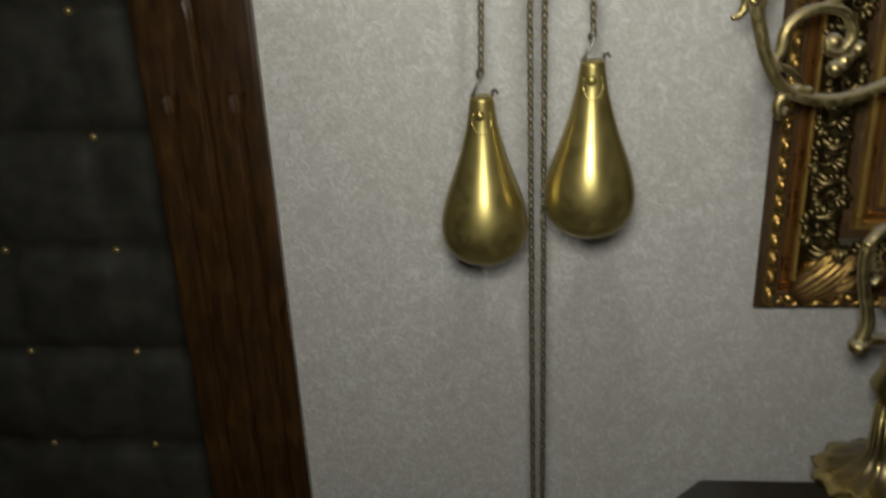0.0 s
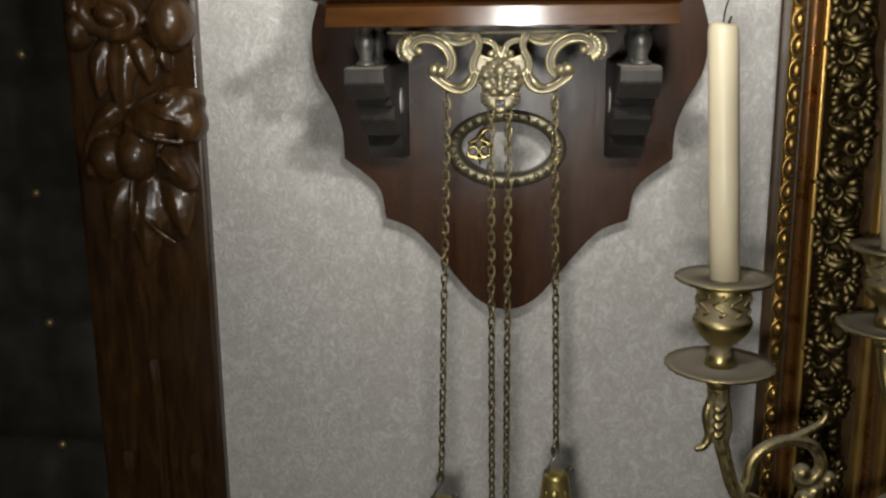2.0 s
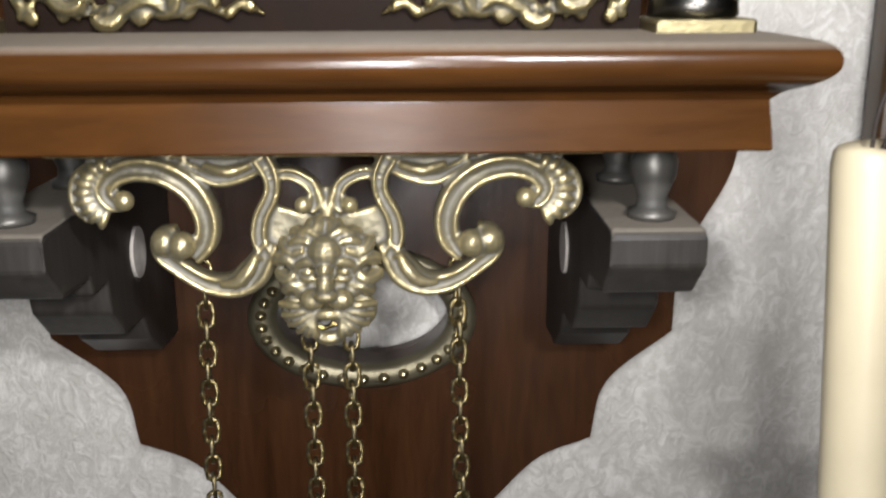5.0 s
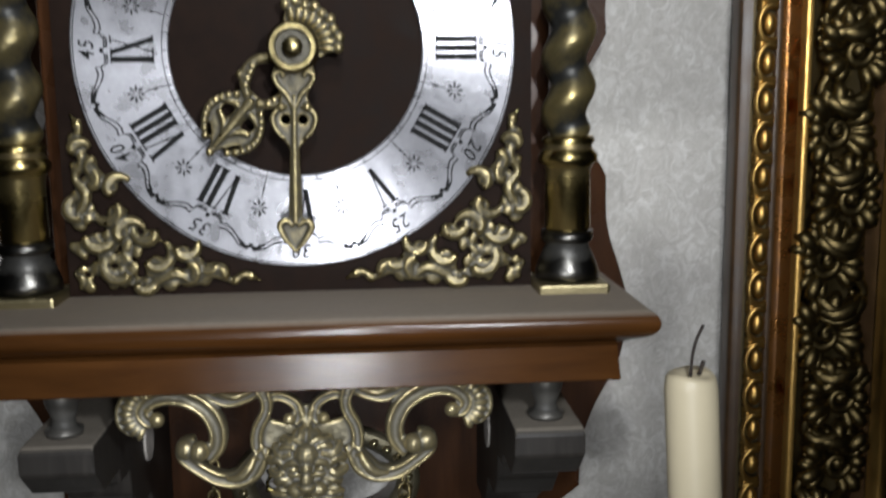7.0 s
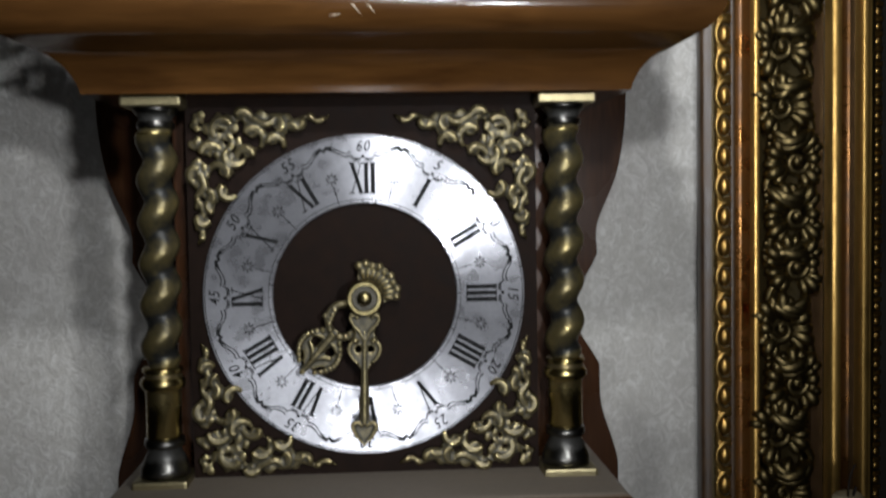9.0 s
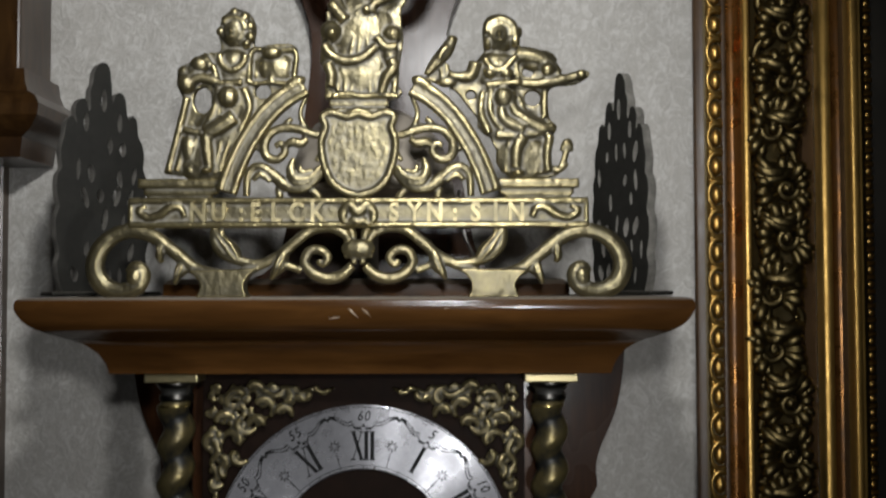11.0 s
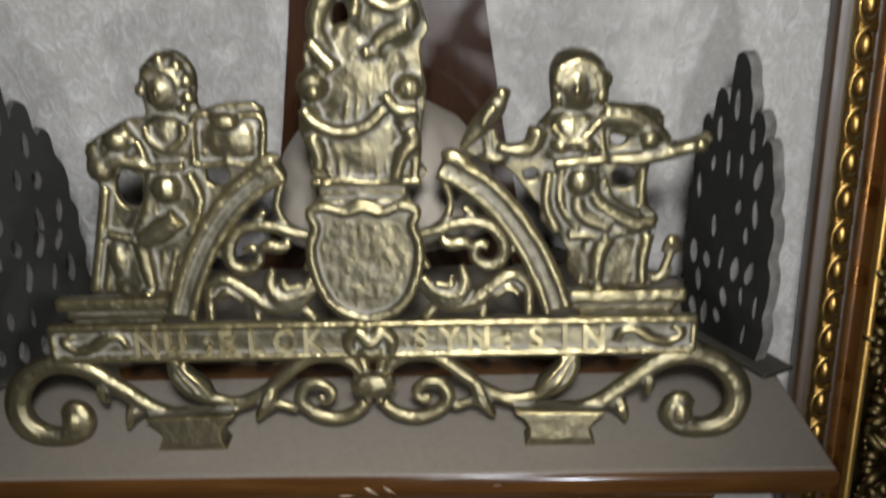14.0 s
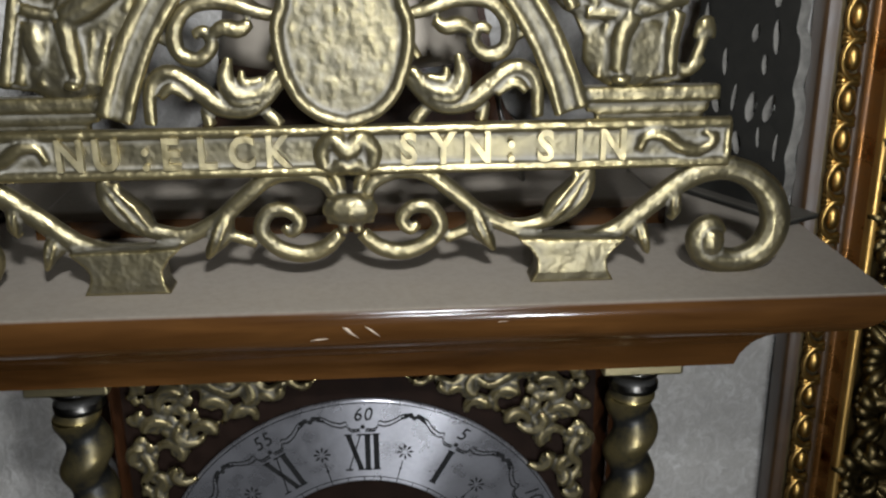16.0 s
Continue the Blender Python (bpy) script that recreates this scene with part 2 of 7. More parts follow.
NAILBRASS = plain("old_brass_nail", (0.46, 0.34, 0.15), 0.38, 0.2, 200.0, metallic=0.6)
WAX = plain("cream_wax", (0.66, 0.58, 0.40), 0.42, 0.06, 30.0)
WICK = plain("charred_wick", (0.03, 0.022, 0.018), 0.8)
BLUE = plain("dark_blue_enamel", (0.006, 0.008, 0.040), 0.14, 0.3, 40.0, relief=0.03)
STARGOLD = plain("gold_star_paint", (0.42, 0.33, 0.12), 0.4, metallic=0.6)
CEILINGWHITE = plain("ceiling_paint", (0.6, 0.58, 0.55), 0.8, 0.05, 3.0)
FLOORWOOD = wood("floor_wood", (0.07, 0.04, 0.02), (0.14, 0.08, 0.04), (0.2, 0.12, 0.06), 0.4, (3, 40, 40))
SCRATCH = plain("bare_scratched_wood", (0.42, 0.34, 0.25), 0.7, 0.2, 300.0)
BELLDUST = plain("dusty_bell_metal", (0.34, 0.30, 0.245), 0.6, 0.12, 40.0, metallic=0.25)
HOLELIT = plain("pale_dusty_lit_hole", (0.36, 0.33, 0.30), 0.8, 0.2, 200.0)
FRAMEPANEL = plain("dark_frame_panel", (0.03, 0.026, 0.02), 0.5, 0.5, 8.0)


def brush_round(mat):
    """Turns the gloss of a disc into spokes, as on spun metal."""
    nt = mat.node_tree
    b = nt.nodes["Principled BSDF"]
    t = nt.nodes.new("ShaderNodeTangent")
    t.direction_type, t.axis = "RADIAL", "Y"
    b.inputs["Anisotropic"].default_value, b.inputs["Anisotropic Rotation"].default_value = 0.85, 0.25
    nt.links.new(t.outputs["Tangent"], b.inputs["Tangent"])


brush_round(SILVER)

# ---- mesh helpers ----


def part(name, bm, mat, parent, label="", smooth=True):
    me = bpy.data.meshes.new(name)
    bmesh.ops.recalc_face_normals(bm, faces=bm.faces)
    bm.to_mesh(me)
    bm.free()
    for p in me.polygons:
        p.use_smooth = smooth
    me.materials.append(mat)
    ob = new(name, me)
    ob.parent = parent
    if label:
        ob["label"] = label
    return ob


def thing(name, label, category, group="", kind=""):
    return tagged(new(name), label, category, group, kind)


def sharp(ob, degrees=35):
    """Smooth shading with edges kept sharp past an angle."""
    me = ob.data
    bm = bmesh.new()
    bm.from_mesh(me)
    for e in bm.edges:
        e.smooth = len(e.link_faces) == 2 and e.calc_face_angle(0) < radians(degrees)
    bm.to_mesh(me)
    bm.free()
    return ob


def bevelled(ob, width=0.001, segments=2, angle=30):
    b = ob.modifiers.new("bevel", "BEVEL")
    b.width, b.segments, b.limit_method, b.angle_limit = width, segments, "ANGLE", radians(angle)
    return ob


def cast(ob, voxel=0.0008, rounds=3):
    """Melts the pieces of a mesh together like a casting."""
    r = ob.modifiers.new("cast", "REMESH")
    r.mode, r.voxel_size, r.use_smooth_shade = "VOXEL", voxel, True
    if rounds:
        s = ob.modifiers.new("soften", "SMOOTH")
        s.factor, s.iterations = 0.5, rounds
    return ob


def box(bm, x0, x1, y0, y1, z0, z1):
    v = [bm.verts.new((x, y, z)) for x in (x0, x1) for y in (y0, y1) for z in (z0, z1)]
    for q in ((0, 1, 3, 2), (4, 6, 7, 5), (0, 4, 5, 1), (2, 3, 7, 6), (0, 2, 6, 4), (1, 5, 7, 3)):
        bm.faces.new([v[i] for i in q])
    return v


def skin(bm, loops, close=True, cap0=True, cap1=True):
    rows = [[bm.verts.new(p) for p in lp] for lp in loops]
    n = len(rows[0])
    for a, b in zip(rows, rows[1:]):
        for i in range(n if close else n - 1):
            j = (i + 1) % n
            bm.faces.new((a[i], a[j], b[j], b[i]))
    if cap0:
        bm.faces.new(rows[0][::-1])
    if cap1:
        bm.faces.new(rows[-1])
    return rows


def lathe(bm, profile, at=(0, 0, 0), seg=24, lobes=0, lobe=0.0):
    """A turned shape: profile of (radius, height)."""
    loops = []
    for r, h in profile:
        r = max(r, 0.00005)
        loops.append([(at[0] + r * (1 + lobe * math.cos(lobes * a)) * math.cos(a), at[1] + r * (1 + lobe * math.cos(lobes * a)) * math.sin(a), at[2] + h)
                      for a in (2 * math.pi * i / seg for i in range(seg))])
    skin(bm, loops)


def curve_points(pts, per=6):
    """Catmull-Rom through pts (any dimension)."""
    p = [np.array(q, float) for q in pts]
    p = [2 * p[0] - p[1]] + p + [2 * p[-1] - p[-2]]
    out = []
    for a, b, c, d in zip(p, p[1:], p[2:], p[3:]):
        for i in range(per):
            t = i / per
            out.append(0.5 * (2 * b + (c - a) * t + (2 * a - 5 * b + 4 * c - d) * t * t + (3 * b - a - 3 * c + d) * t ** 3))
    out.append(p[-2])
    return out


def tube(bm, pts, radius, seg=8, per=6, flat=1.0):
    """A round bar through points (x, y, z) or (x, y, z, r); flat squeezes it in y."""
    pts = [tuple(q) + (radius,) if len(q) == 3 else tuple(q) for q in pts]
    c = curve_points(pts, per)
    loops = []
    side = None
    for i, q in enumerate(c):
        a, b = c[max(i - 1, 0)][:3], c[min(i + 1, len(c) - 1)][:3]
        d = Vector(b - a).normalized()
        if side is None:
            side = d.orthogonal().normalized() if abs(d.y) > 0.9 else d.cross(Vector((0, 1, 0))).normalized()
        side = (side - d * side.dot(d)).normalized()
        up = d.cross(side)
        r = max(q[3], 0.00008)
        lp = []
        for k in range(seg):
            ang = 2 * math.pi * k / seg
            o = side * math.cos(ang) * r + up * math.sin(ang) * r
            lp.append((q[0] + o.x, q[1] + o.y * flat, q[2] + o.z))
        loops.append(lp)
    skin(bm, loops)


def blob(bm, at, size, turn=(0, 0, 0), u=10, v=7):
    """An ellipsoid."""
    size = (size, size, size) if isinstance(size, (int, float)) else size
    m = Matrix.Translation(at) @ Euler([radians(a) for a in turn]).to_matrix().to_4x4() @ Matrix.Diagonal((*size, 1))
    bmesh.ops.create_uvsphere(bm, u_segments=u, v_segments=v, radius=1.0, matrix=m)


def slab(bm, outline, y0, y1, holes=()):
    """A board in the x-z plane between y0 and y1, with holes through it."""
    edges = []
    for lp in [outline] + list(holes):
        vs = [bm.verts.new((x, y0, z)) for x, z in lp]
        edges += [bm.edges.new((vs[i], vs[(i + 1) % len(vs)])) for i in range(len(vs))]
    made = bmesh.ops.triangle_fill(bm, use_beauty=True, use_dissolve=False, edges=edges)
    faces = [g for g in made["geom"] if isinstance(g, bmesh.types.BMFace)]
    ext = bmesh.ops.extrude_face_region(bm, geom=faces)
    bmesh.ops.translate(bm, vec=(0, y1 - y0, 0), verts=[g for g in ext["geom"] if isinstance(g, bmesh.types.BMVert)])


def moulding(bm, profile, half, front, back=0.0, cx=0.0):
    """A mitred ledge on three sides: profile of (outset, height)."""
    loops = []
    for o, z in profile:
        loops.append([(cx - half - o, back, z), (cx + half + o, back, z), (cx + half + o, front - o, z), (cx - half - o, front - o, z)])
    skin(bm, loops)


def ellipse(a, b, cx, cz, n=48):
    return [(cx + a * math.cos(2 * math.pi * i / n), cz + b * math.sin(2 * math.pi * i / n)) for i in range(n)]


def fold_leaf(bm, root, tip, width, ribs, lift, bend=0.0, y=0.0):
    """A broad leaf that arches up, is grooved along its ribs and rolls down at the tip."""
    r, t = Vector((root[0], 0, root[1])), Vector((tip[0], 0, tip[1]))
    d = t - r
    side = Vector((d.z, 0, -d.x)).normalized()
    n = 4 * ribs
    groove = min(0.0011, width * 0.16)
    loops = []
    for q in (0.0, 0.15, 0.32, 0.5, 0.66, 0.8, 0.92, 1.0):
        w = width * math.sin(math.pi * (0.16 + 0.74 * q)) ** 0.8
        h = lift * math.sin(math.pi * (0.12 + 0.8 * q)) ** 0.7
        lp = []
        for k in range(n + 1):
            u = 2 * k / n - 1
            g = groove * math.cos(2 * math.pi * ribs * (k / n) + math.pi) * min(1.0, q * 4)
            p = r + d * (q - 0.14 * u * u * q) + side * (u * w * (1 + 0.12 * math.cos(9 * q + 3 * u)) + bend * math.sin(math.pi * q))
            lp.append((p.x, y - h * (1 - 0.55 * u * u) - g, p.z))
        lp += [(lp[-1][0], y + 0.003, lp[-1][2]), (lp[0][0], y + 0.003, lp[0][2])]
        loops.append(lp)
    skin(bm, loops)


# ---- room ----
def room():
    bm = bmesh.new()
    slab(bm, [(-1.9, 0.0), (-1.26, 0.0), (-1.26, 1.725), (-0.3524, 1.725), (-0.3524, 0.0), (1.8, 0.0), (1.8, 2.7), (-1.9, 2.7)], 0.0, 0.34)
    tagged(part("wall_north", bm, WALLPAPER, None, smooth=False), "cream-grey textured wallpaper on a plain wall", "wall", kind="structure")
    for name, lim in (("wall_south", (-1.9, 1.8, -2.62, -2.5, 0, 2.7)), ("wall_west", (-2.02, -1.9, -2.62, 0.34, 0, 2.7)), ("wall_east", (1.8, 1.92, -2.62, 0.34, 0, 2.7))):
        bm = bmesh.new()
        box(bm, *lim)
        tagged(part(name, bm, WALLPAPER, None, smooth=False), "cream-grey textured wallpaper on a plain wall", "wall", kind="structure")
    bm = bmesh.new()
    box(bm, -2.02, 1.92, -2.62, 0.46, -0.1, 0.0)
    tagged(part("floor", bm, FLOORWOOD, None, smooth=False), "brown wooden floor", "floor", kind="structure")
    bm = bmesh.new()
    box(bm, -2.02, 1.92, -2.62, 0.46, 2.7, 2.8)
    tagged(part("ceiling", bm, CEILINGWHITE, None, smooth=False), "plain off-white painted ceiling", "ceiling", kind="structure")


room()

# ---- the wall clock ----
clock = thing("wall_clock", "ornate dark wooden wall clock with brass ornaments hanging on the wall", "wall clock")


def back_board():
    """The long shaped board behind the clock, with an oval hole."""
    arc = lambda a, m, b: curve_points([a, m, b], 8)
    half = []
    half += curve_points([(0.0, 1.1665), (0.012, 1.169), (0.025, 1.177), (0.040, 1.194), (0.055, 1.213), (0.073, 1.2315), (0.0945, 1.2405)], 6)
    half += arc((0.0945, 1.2405), (0.1005, 1.266), (0.1265, 1.288))[1:]
    half += curve_points([(0.1265, 1.288), (0.1275, 1.310), (0.134, 1.330), (0.1465, 1.355), (0.149, 1.382), (0.146, 1.397), (0.139, 1.42), (0.138, 1.4445)], 6)[1:]
    half += arc((0.138, 1.4445), (0.122, 1.4775), (0.137, 1.511))[1:]
    half += curve_points([(0.137, 1.511), (0.1375, 1.53), (0.150, 1.562), (0.155, 1.60), (0.15, 1.62), (0.11, 1.634), (0.068, 1.648), (0.0555, 1.69), (0.0485, 1.735), (0.0435, 1.775), (0.0435, 1.798), (0.0485, 1.817), (0.0575, 1.836), (0.0655, 1.855), (0.070, 1.866)], 6)[1:]
    half.append((0.0, 1.92))
    pts = [tuple(map(float, p)) for p in half]
    outline = pts + [(-x, z) for x, z in pts[-2:0:-1]]
    bm = bmesh.new()
    slab(bm, outline, -0.021, -0.002, [ellipse(0.0355, 0.0215, 0.0, 1.296)])
    bevelled(sharp(part("back_board", bm, WALNUT, clock, "dark glossy shaped back board with an oval hole")), 0.0012, 2, 50)


back_board()


def gable():
    """The two sloping roof mouldings at the top of the back board, cut off plumb at their ends."""
    slope = 0.79
    for side in (-1, 1):
        bm = bmesh.new()
        # profile of (depth from wall, height over the soffit line, how far out the end reaches)
        prof = [(0.003, -0.004, 0.071), (0.030, -0.004, 0.071), (0.0315, -0.0025, 0.0715), (0.0315, 0.0045, 0.0725), (0.034, 0.0055, 0.074), (0.0355, 0.0085, 0.0755), (0.0395, 0.0120, 0.079), (0.046, 0.0145, 0.083), (0.0525, 0.0155, 0.0855), (0.0535, 0.0190, 0.0875), (0.0560, 0.0200, 0.0880), (0.0575, 0.0225, 0.0885), (0.0565, 0.0255, 0.0885), (0.003, 0.0255, 0.0885)]
        loops = []
        for near in (True, False):
            lp = []
            for y, h, x in prof:
                x = x if near else 0.0
                lp.append((side * x, -y, 1.9160 + h - slope * x))
            loops.append(lp)
        skin(bm, loops)
        sharp(bevelled(part("gable_moulding", bm, WALNUT, clock), 0.0008), 30)


gable()


def case():
    bm = bmesh.new()
    box(bm, -0.092, 0.092, -0.118, -0.021, 1.4145, 1.594)
    bevelled(part("case", bm, WALNUT, clock, smooth=False), 0.001)
    bm = bmesh.new()
    box(bm, -0.0822, 0.0822, -0.1345, -0.1181, 1.4145, 1.5935)
    part("dial_board", bm, PLUSH, clock, "dark brown velvety dial board", smooth=False)
    bm = bmesh.new()
    moulding(bm, [(-0.012, 1.3885), (0.0013, 1.3885), (0.0018, 1.3890), (0.0006, 1.4000)] + [tuple(p) for p in curve_points([(0.0006, 1.4005), (0.003, 1.4025), (0.0075, 1.4045), (0.0105, 1.4065), (0.0120, 1.4090), (0.0115, 1.4120), (0.009, 1.4140), (0.005, 1.4147)], 4)], 0.1050, -0.1690, -0.0212)
    sharp(part("shelf", bm, SHELFWOOD, clock, "dusty dark brown moulded shelf"), 36)
    bm = bmesh.new()
    moulding(bm, [(-0.02, 1.5935)] + [tuple(p) for p in curve_points([(0.0, 1.5935), (0.0015, 1.5985), (0.005, 1.6045), (0.011, 1.6095), (0.019, 1.6130), (0.026, 1.6165), (0.0305, 1.6205), (0.0330, 1.6255), (0.0332, 1.6285), (0.0322, 1.6305), (0.0300, 1.6312)], 3)], 0.1235, -0.1545, -0.0212)
    cornice = sharp(part("cornice", bm, MOULDED, clock, "dusty orange-brown moulded cornice with scratches"), 36)
    # pale scratches in its front edge
    for x0, z0, x1, z1, w in ((-0.012, 1.6215, -0.007, 1.6222, 0.0005), (-0.004, 1.6275, 0.0015, 1.6222, 0.0007), (0.0035, 1.6262, 0.0075, 1.6225, 0.0004), (-0.0035, 1.6195, 0.001, 1.6203, 0.0004), (0.041, 1.6262, 0.044, 1.6266, 0.0004)):
        bm = bmesh.new()
        up = []
        for x, z, k in ((x0, z0, 0.2), ((x0 + x1) / 2, (z0 + z1) / 2 + 0.0003, 1.0), (x1, z1, 0.3)):
            y = -0.1545 - 0.0305 - 0.0025 * min(1, max(0, (z - 1.6205) / 0.005)) - (0.0 if z > 1.6205 else -0.0012)
            up.append(((x, y - 0.00025, z - w * k), (x, y - 0.00025, z + w * k), (x, y + 0.0008, z + w * k), (x, y + 0.0008, z - w * k)))
        skin(bm, up)
        part("scratch", bm, SCRATCH, cornice, "pale scratch")
    bm = bmesh.new()
    moulding(bm, [(0.0, 1.6300), (0.0, 1.6375), (-0.002, 1.6395), (-0.004, 1.6405)], 0.108, -0.118, -0.0212)
    sharp(part("top_step", bm, MOULDED, clock), 36)


case()


def dial():
    """The chapter ring with its numerals."""
    C = (0.0, 1.5)
    ring = part("chapter_ring", _ring(C, 0.0775, 0.0443, -0.1226, -0.1246), SILVER, clock, "brushed silver chapter ring with black roman numerals")
    ring.data.transform(Matrix.Translation((0, 0, -1.5)))
    ring.location, ring.scale = (0, -0.012, 1.5), (0.98, 1, 0.98)
    sharp(ring)
    bevelled(ring, 0.0006)
    y = -0.12475

    def flat(name, polys):
        bm = bmesh.new()
        for poly in polys:
            v = [bm.verts.new((p[0], y, p[1])) for p in poly]
            f = bm.faces.new(v)
            e = bmesh.ops.extrude_face_region(bm, geom=[f])
            bmesh.ops.translate(bm, vec=(0, 0.0002, 0), verts=[g for g in e["geom"] if isinstance(g, bmesh.types.BMVert)])
        return part(name, bm, INK, ring, smooth=False)

    def polar(a, u, r):
        """A place u sideways at radius r on the spoke a (clockwise from the top)."""
        s, c = math.sin(a), math.cos(a)
        return (r * s + u * c, r * c - u * s)

    lo, hi = 0.0493, 0.0636

    def stroke(a, u0, u1, w, r0=lo, r1=hi):
        return [polar(a, u0 - w / 2, r0), polar(a, u0 + w / 2, r0), polar(a, u1 + w / 2, r1), polar(a, u1 - w / 2, r1)]

    def serif(a, u, w, r):
        return [polar(a, u - w / 2, r - 0.0003), polar(a, u + w / 2, r - 0.0003), polar(a, u + w / 2, r + 0.0003), polar(a, u - w / 2, r + 0.0003)]

    words = ["XII", "I", "II", "III", "IIII", "V", "VI", "VII", "VIII", "IX", "X", "XI"]
    wide = {"I": 0.0031, "V": 0.0062, "X": 0.0062}
    for h, word in enumerate(words):
        a = radians(30 * h)
        u = -sum(wide[c] for c in word) / 2
        polys = []
        for ch in word:
            w = wide[ch]
            m = u + w / 2
            if ch == "I":
                polys.append(stroke(a, m, m, 0.0020))
                polys += [serif(a, m, 0.0028, lo), serif(a, m, 0.0028, hi)]
            elif ch == "V":
                polys.append(stroke(a, m, m - 0.0021, 0.0018))
                polys.append(stroke(a, m, m + 0.0021, 0.0005))
                polys += [serif(a, m - 0.0021, 0.003, hi), serif(a, m + 0.0021, 0.002, hi)]
            else:
                polys.append(stroke(a, m + 0.0022, m - 0.0022, 0.0018))
                polys.append(stroke(a, m - 0.0022, m + 0.0022, 0.0005))
                polys += [serif(a, m + s * 0.0022, 0.0026, r) for s in (-1, 1) for r in (lo, hi)]
            u += w
        flat("numeral", polys)
        # star and spoke at the half hour
        b = a + radians(15)
        cx, cy = polar(b, 0, 0.0578)
        polys = []
        for k in range(8):
            g = math.pi * k / 4
            d, n = (math.cos(g), math.sin(g)), (-math.sin(g), math.cos(g))
            q = lambda r, w: (cx + d[0] * r + n[0] * w, cy + d[1] * r + n[1] * w)
            polys.append([q(0.0009, -0.0001), q(0.0023, -0.00045), q(0.0033, 0.0), q(0.0023, 0.00045), q(0.0009, 0.0001)])
        polys.append(stroke(b, 0, 0, 0.00035, 0.0466, 0.0543))
        polys.append([polar(b, 0.0005 * math.cos(t), 0.0508 + 0.0007 * math.sin(t)) for t in (math.pi * k / 3 for k in range(6))])
        flat("star_mark", polys)
        # dot and scalloped line towards the half hours
        polys = [[polar(a, 0.00085 * math.cos(t), 0.0668 + 0.00085 * math.sin(t)) for t in (math.pi * k / 5 for k in range(10))]]
        for s in (-1, 1):
            for off in (0.0, 0.0017):
                pts = curve_points([(s * 0.8, 0.0659 - off * 0.5), (s * 3.4, 0.0659 - off * 0.5), (s * 4.4, 0.0672 - off * 0.6), (s * 5.0, 0.0692 - off), (s * 6.6, 0.0688 - off), (s * 9.0, 0.0700 - off), (s * 11.2, 0.0722 - off), (s * 13.2, 0.0731 - off * 0.8)], 4)
                for p, q in zip(pts, pts[1:]):
                    polys.append([polar(a + radians(p[0]), 0, p[1] - 0.00030), polar(a + radians(p[0]), 0, p[1] + 0.00030), polar(a + radians(q[0]), 0, q[1] + 0.00030), polar(a + radians(q[0]), 0, q[1] - 0.00030)])
        for du, r, rad in ((0, 0.0718, 0.0009), (-0.0015, 0.0727, 0.0010), (0.0015, 0.0727, 0.0010), (-0.0031, 0.0720, 0.0009), (0.0031, 0.0720, 0.0009), (-0.0043, 0.0709, 0.0006), (0.0043, 0.0709, 0.0006)):
            polys.append([polar(b, du + rad * math.cos(t), r + rad * math.sin(t)) for t in (math.pi * k / 4 for k in range(8))])
        flat("scallop_line", polys)
    # inner and outer rings of the minute track
    for r, w, name in ((0.0764, 0.00034, "outer_line"), (0.0463, 0.00028, "minute_track")):
        n = 120
        polys = []
        for k in range(n):
            a0, a1 = 2 * math.pi * k / n, 2 * math.pi * (k + 1) / n
            polys.append([polar(a0, 0, r - w / 2), polar(a0, 0, r + w / 2), polar(a1, 0, r + w / 2), polar(a1, 0, r - w / 2)])
        if r < 0.05:
            for k in range(48):
                polys.append(stroke(2 * math.pi * k / 48, 0, 0, 0.0003, 0.0447, 0.0463))
        flat(name, polys)
    for k in range(12):
        a = radians(30 * k)
        word = str(5 * k if k else 60)
        for i, ch in enumerate(word):
            u = (i - (len(word) - 1) / 2) * 0.0036
            px, pz = polar(a, u, 0.0716)
            letters("minute_digit", ch, 0.0074, INK, ring, (px, y, pz), -30 * k, shear=0.22, squeeze=0.86, bold=0.00004)


def letters(name, text, size, mat, parent, at, turn=0.0, shear=0.0, depth=0.0001, squeeze=1.0, bold=0.0):
    """Raised writing that faces the room."""
    cu = bpy.data.curves.new(name, "FONT")
    cu.body, cu.size, cu.extrude, cu.align_x, cu.align_y, cu.shear, cu.offset = text, size, depth, "CENTER", "CENTER", shear, bold
    cu.resolution_u = 3
    tmp = new(name, cu)
    bpy.context.view_layer.update()
    me = bpy.data.meshes.new_from_object(tmp.evaluated_get(bpy.context.evaluated_depsgraph_get()))
    bpy.data.objects.remove(tmp)
    bpy.data.curves.remove(cu)
    me.transform(Matrix.Translation(at) @ Euler((0, radians(-turn), 0)).to_matrix().to_4x4() @ Matrix.Diagonal((squeeze, 1, 1, 1)) @ Euler((radians(90), 0, 0)).to_matrix().to_4x4())
    me.materials.clear()
    me.materials.append(mat)
    ob = new(name, me)
    ob.parent = parent
    return ob


def _ring(C, ro, ri, y0, y1, n=96):
    bm = bmesh.new()
    rows = [(ro, y0), (ro, y1), (ri, y1), (ri, y0), (ro, y0)]
    loops = [[(C[0] + r * math.sin(2 * math.pi * i / n), y, C[1] + r * math.cos(2 * math.pi * i / n)) for i in range(n)] for r, y in rows]
    skin(bm, loops, cap0=False, cap1=False)
    bmesh.ops.remove_doubles(bm, verts=bm.verts, dist=1e-6)
    return bm


dial()


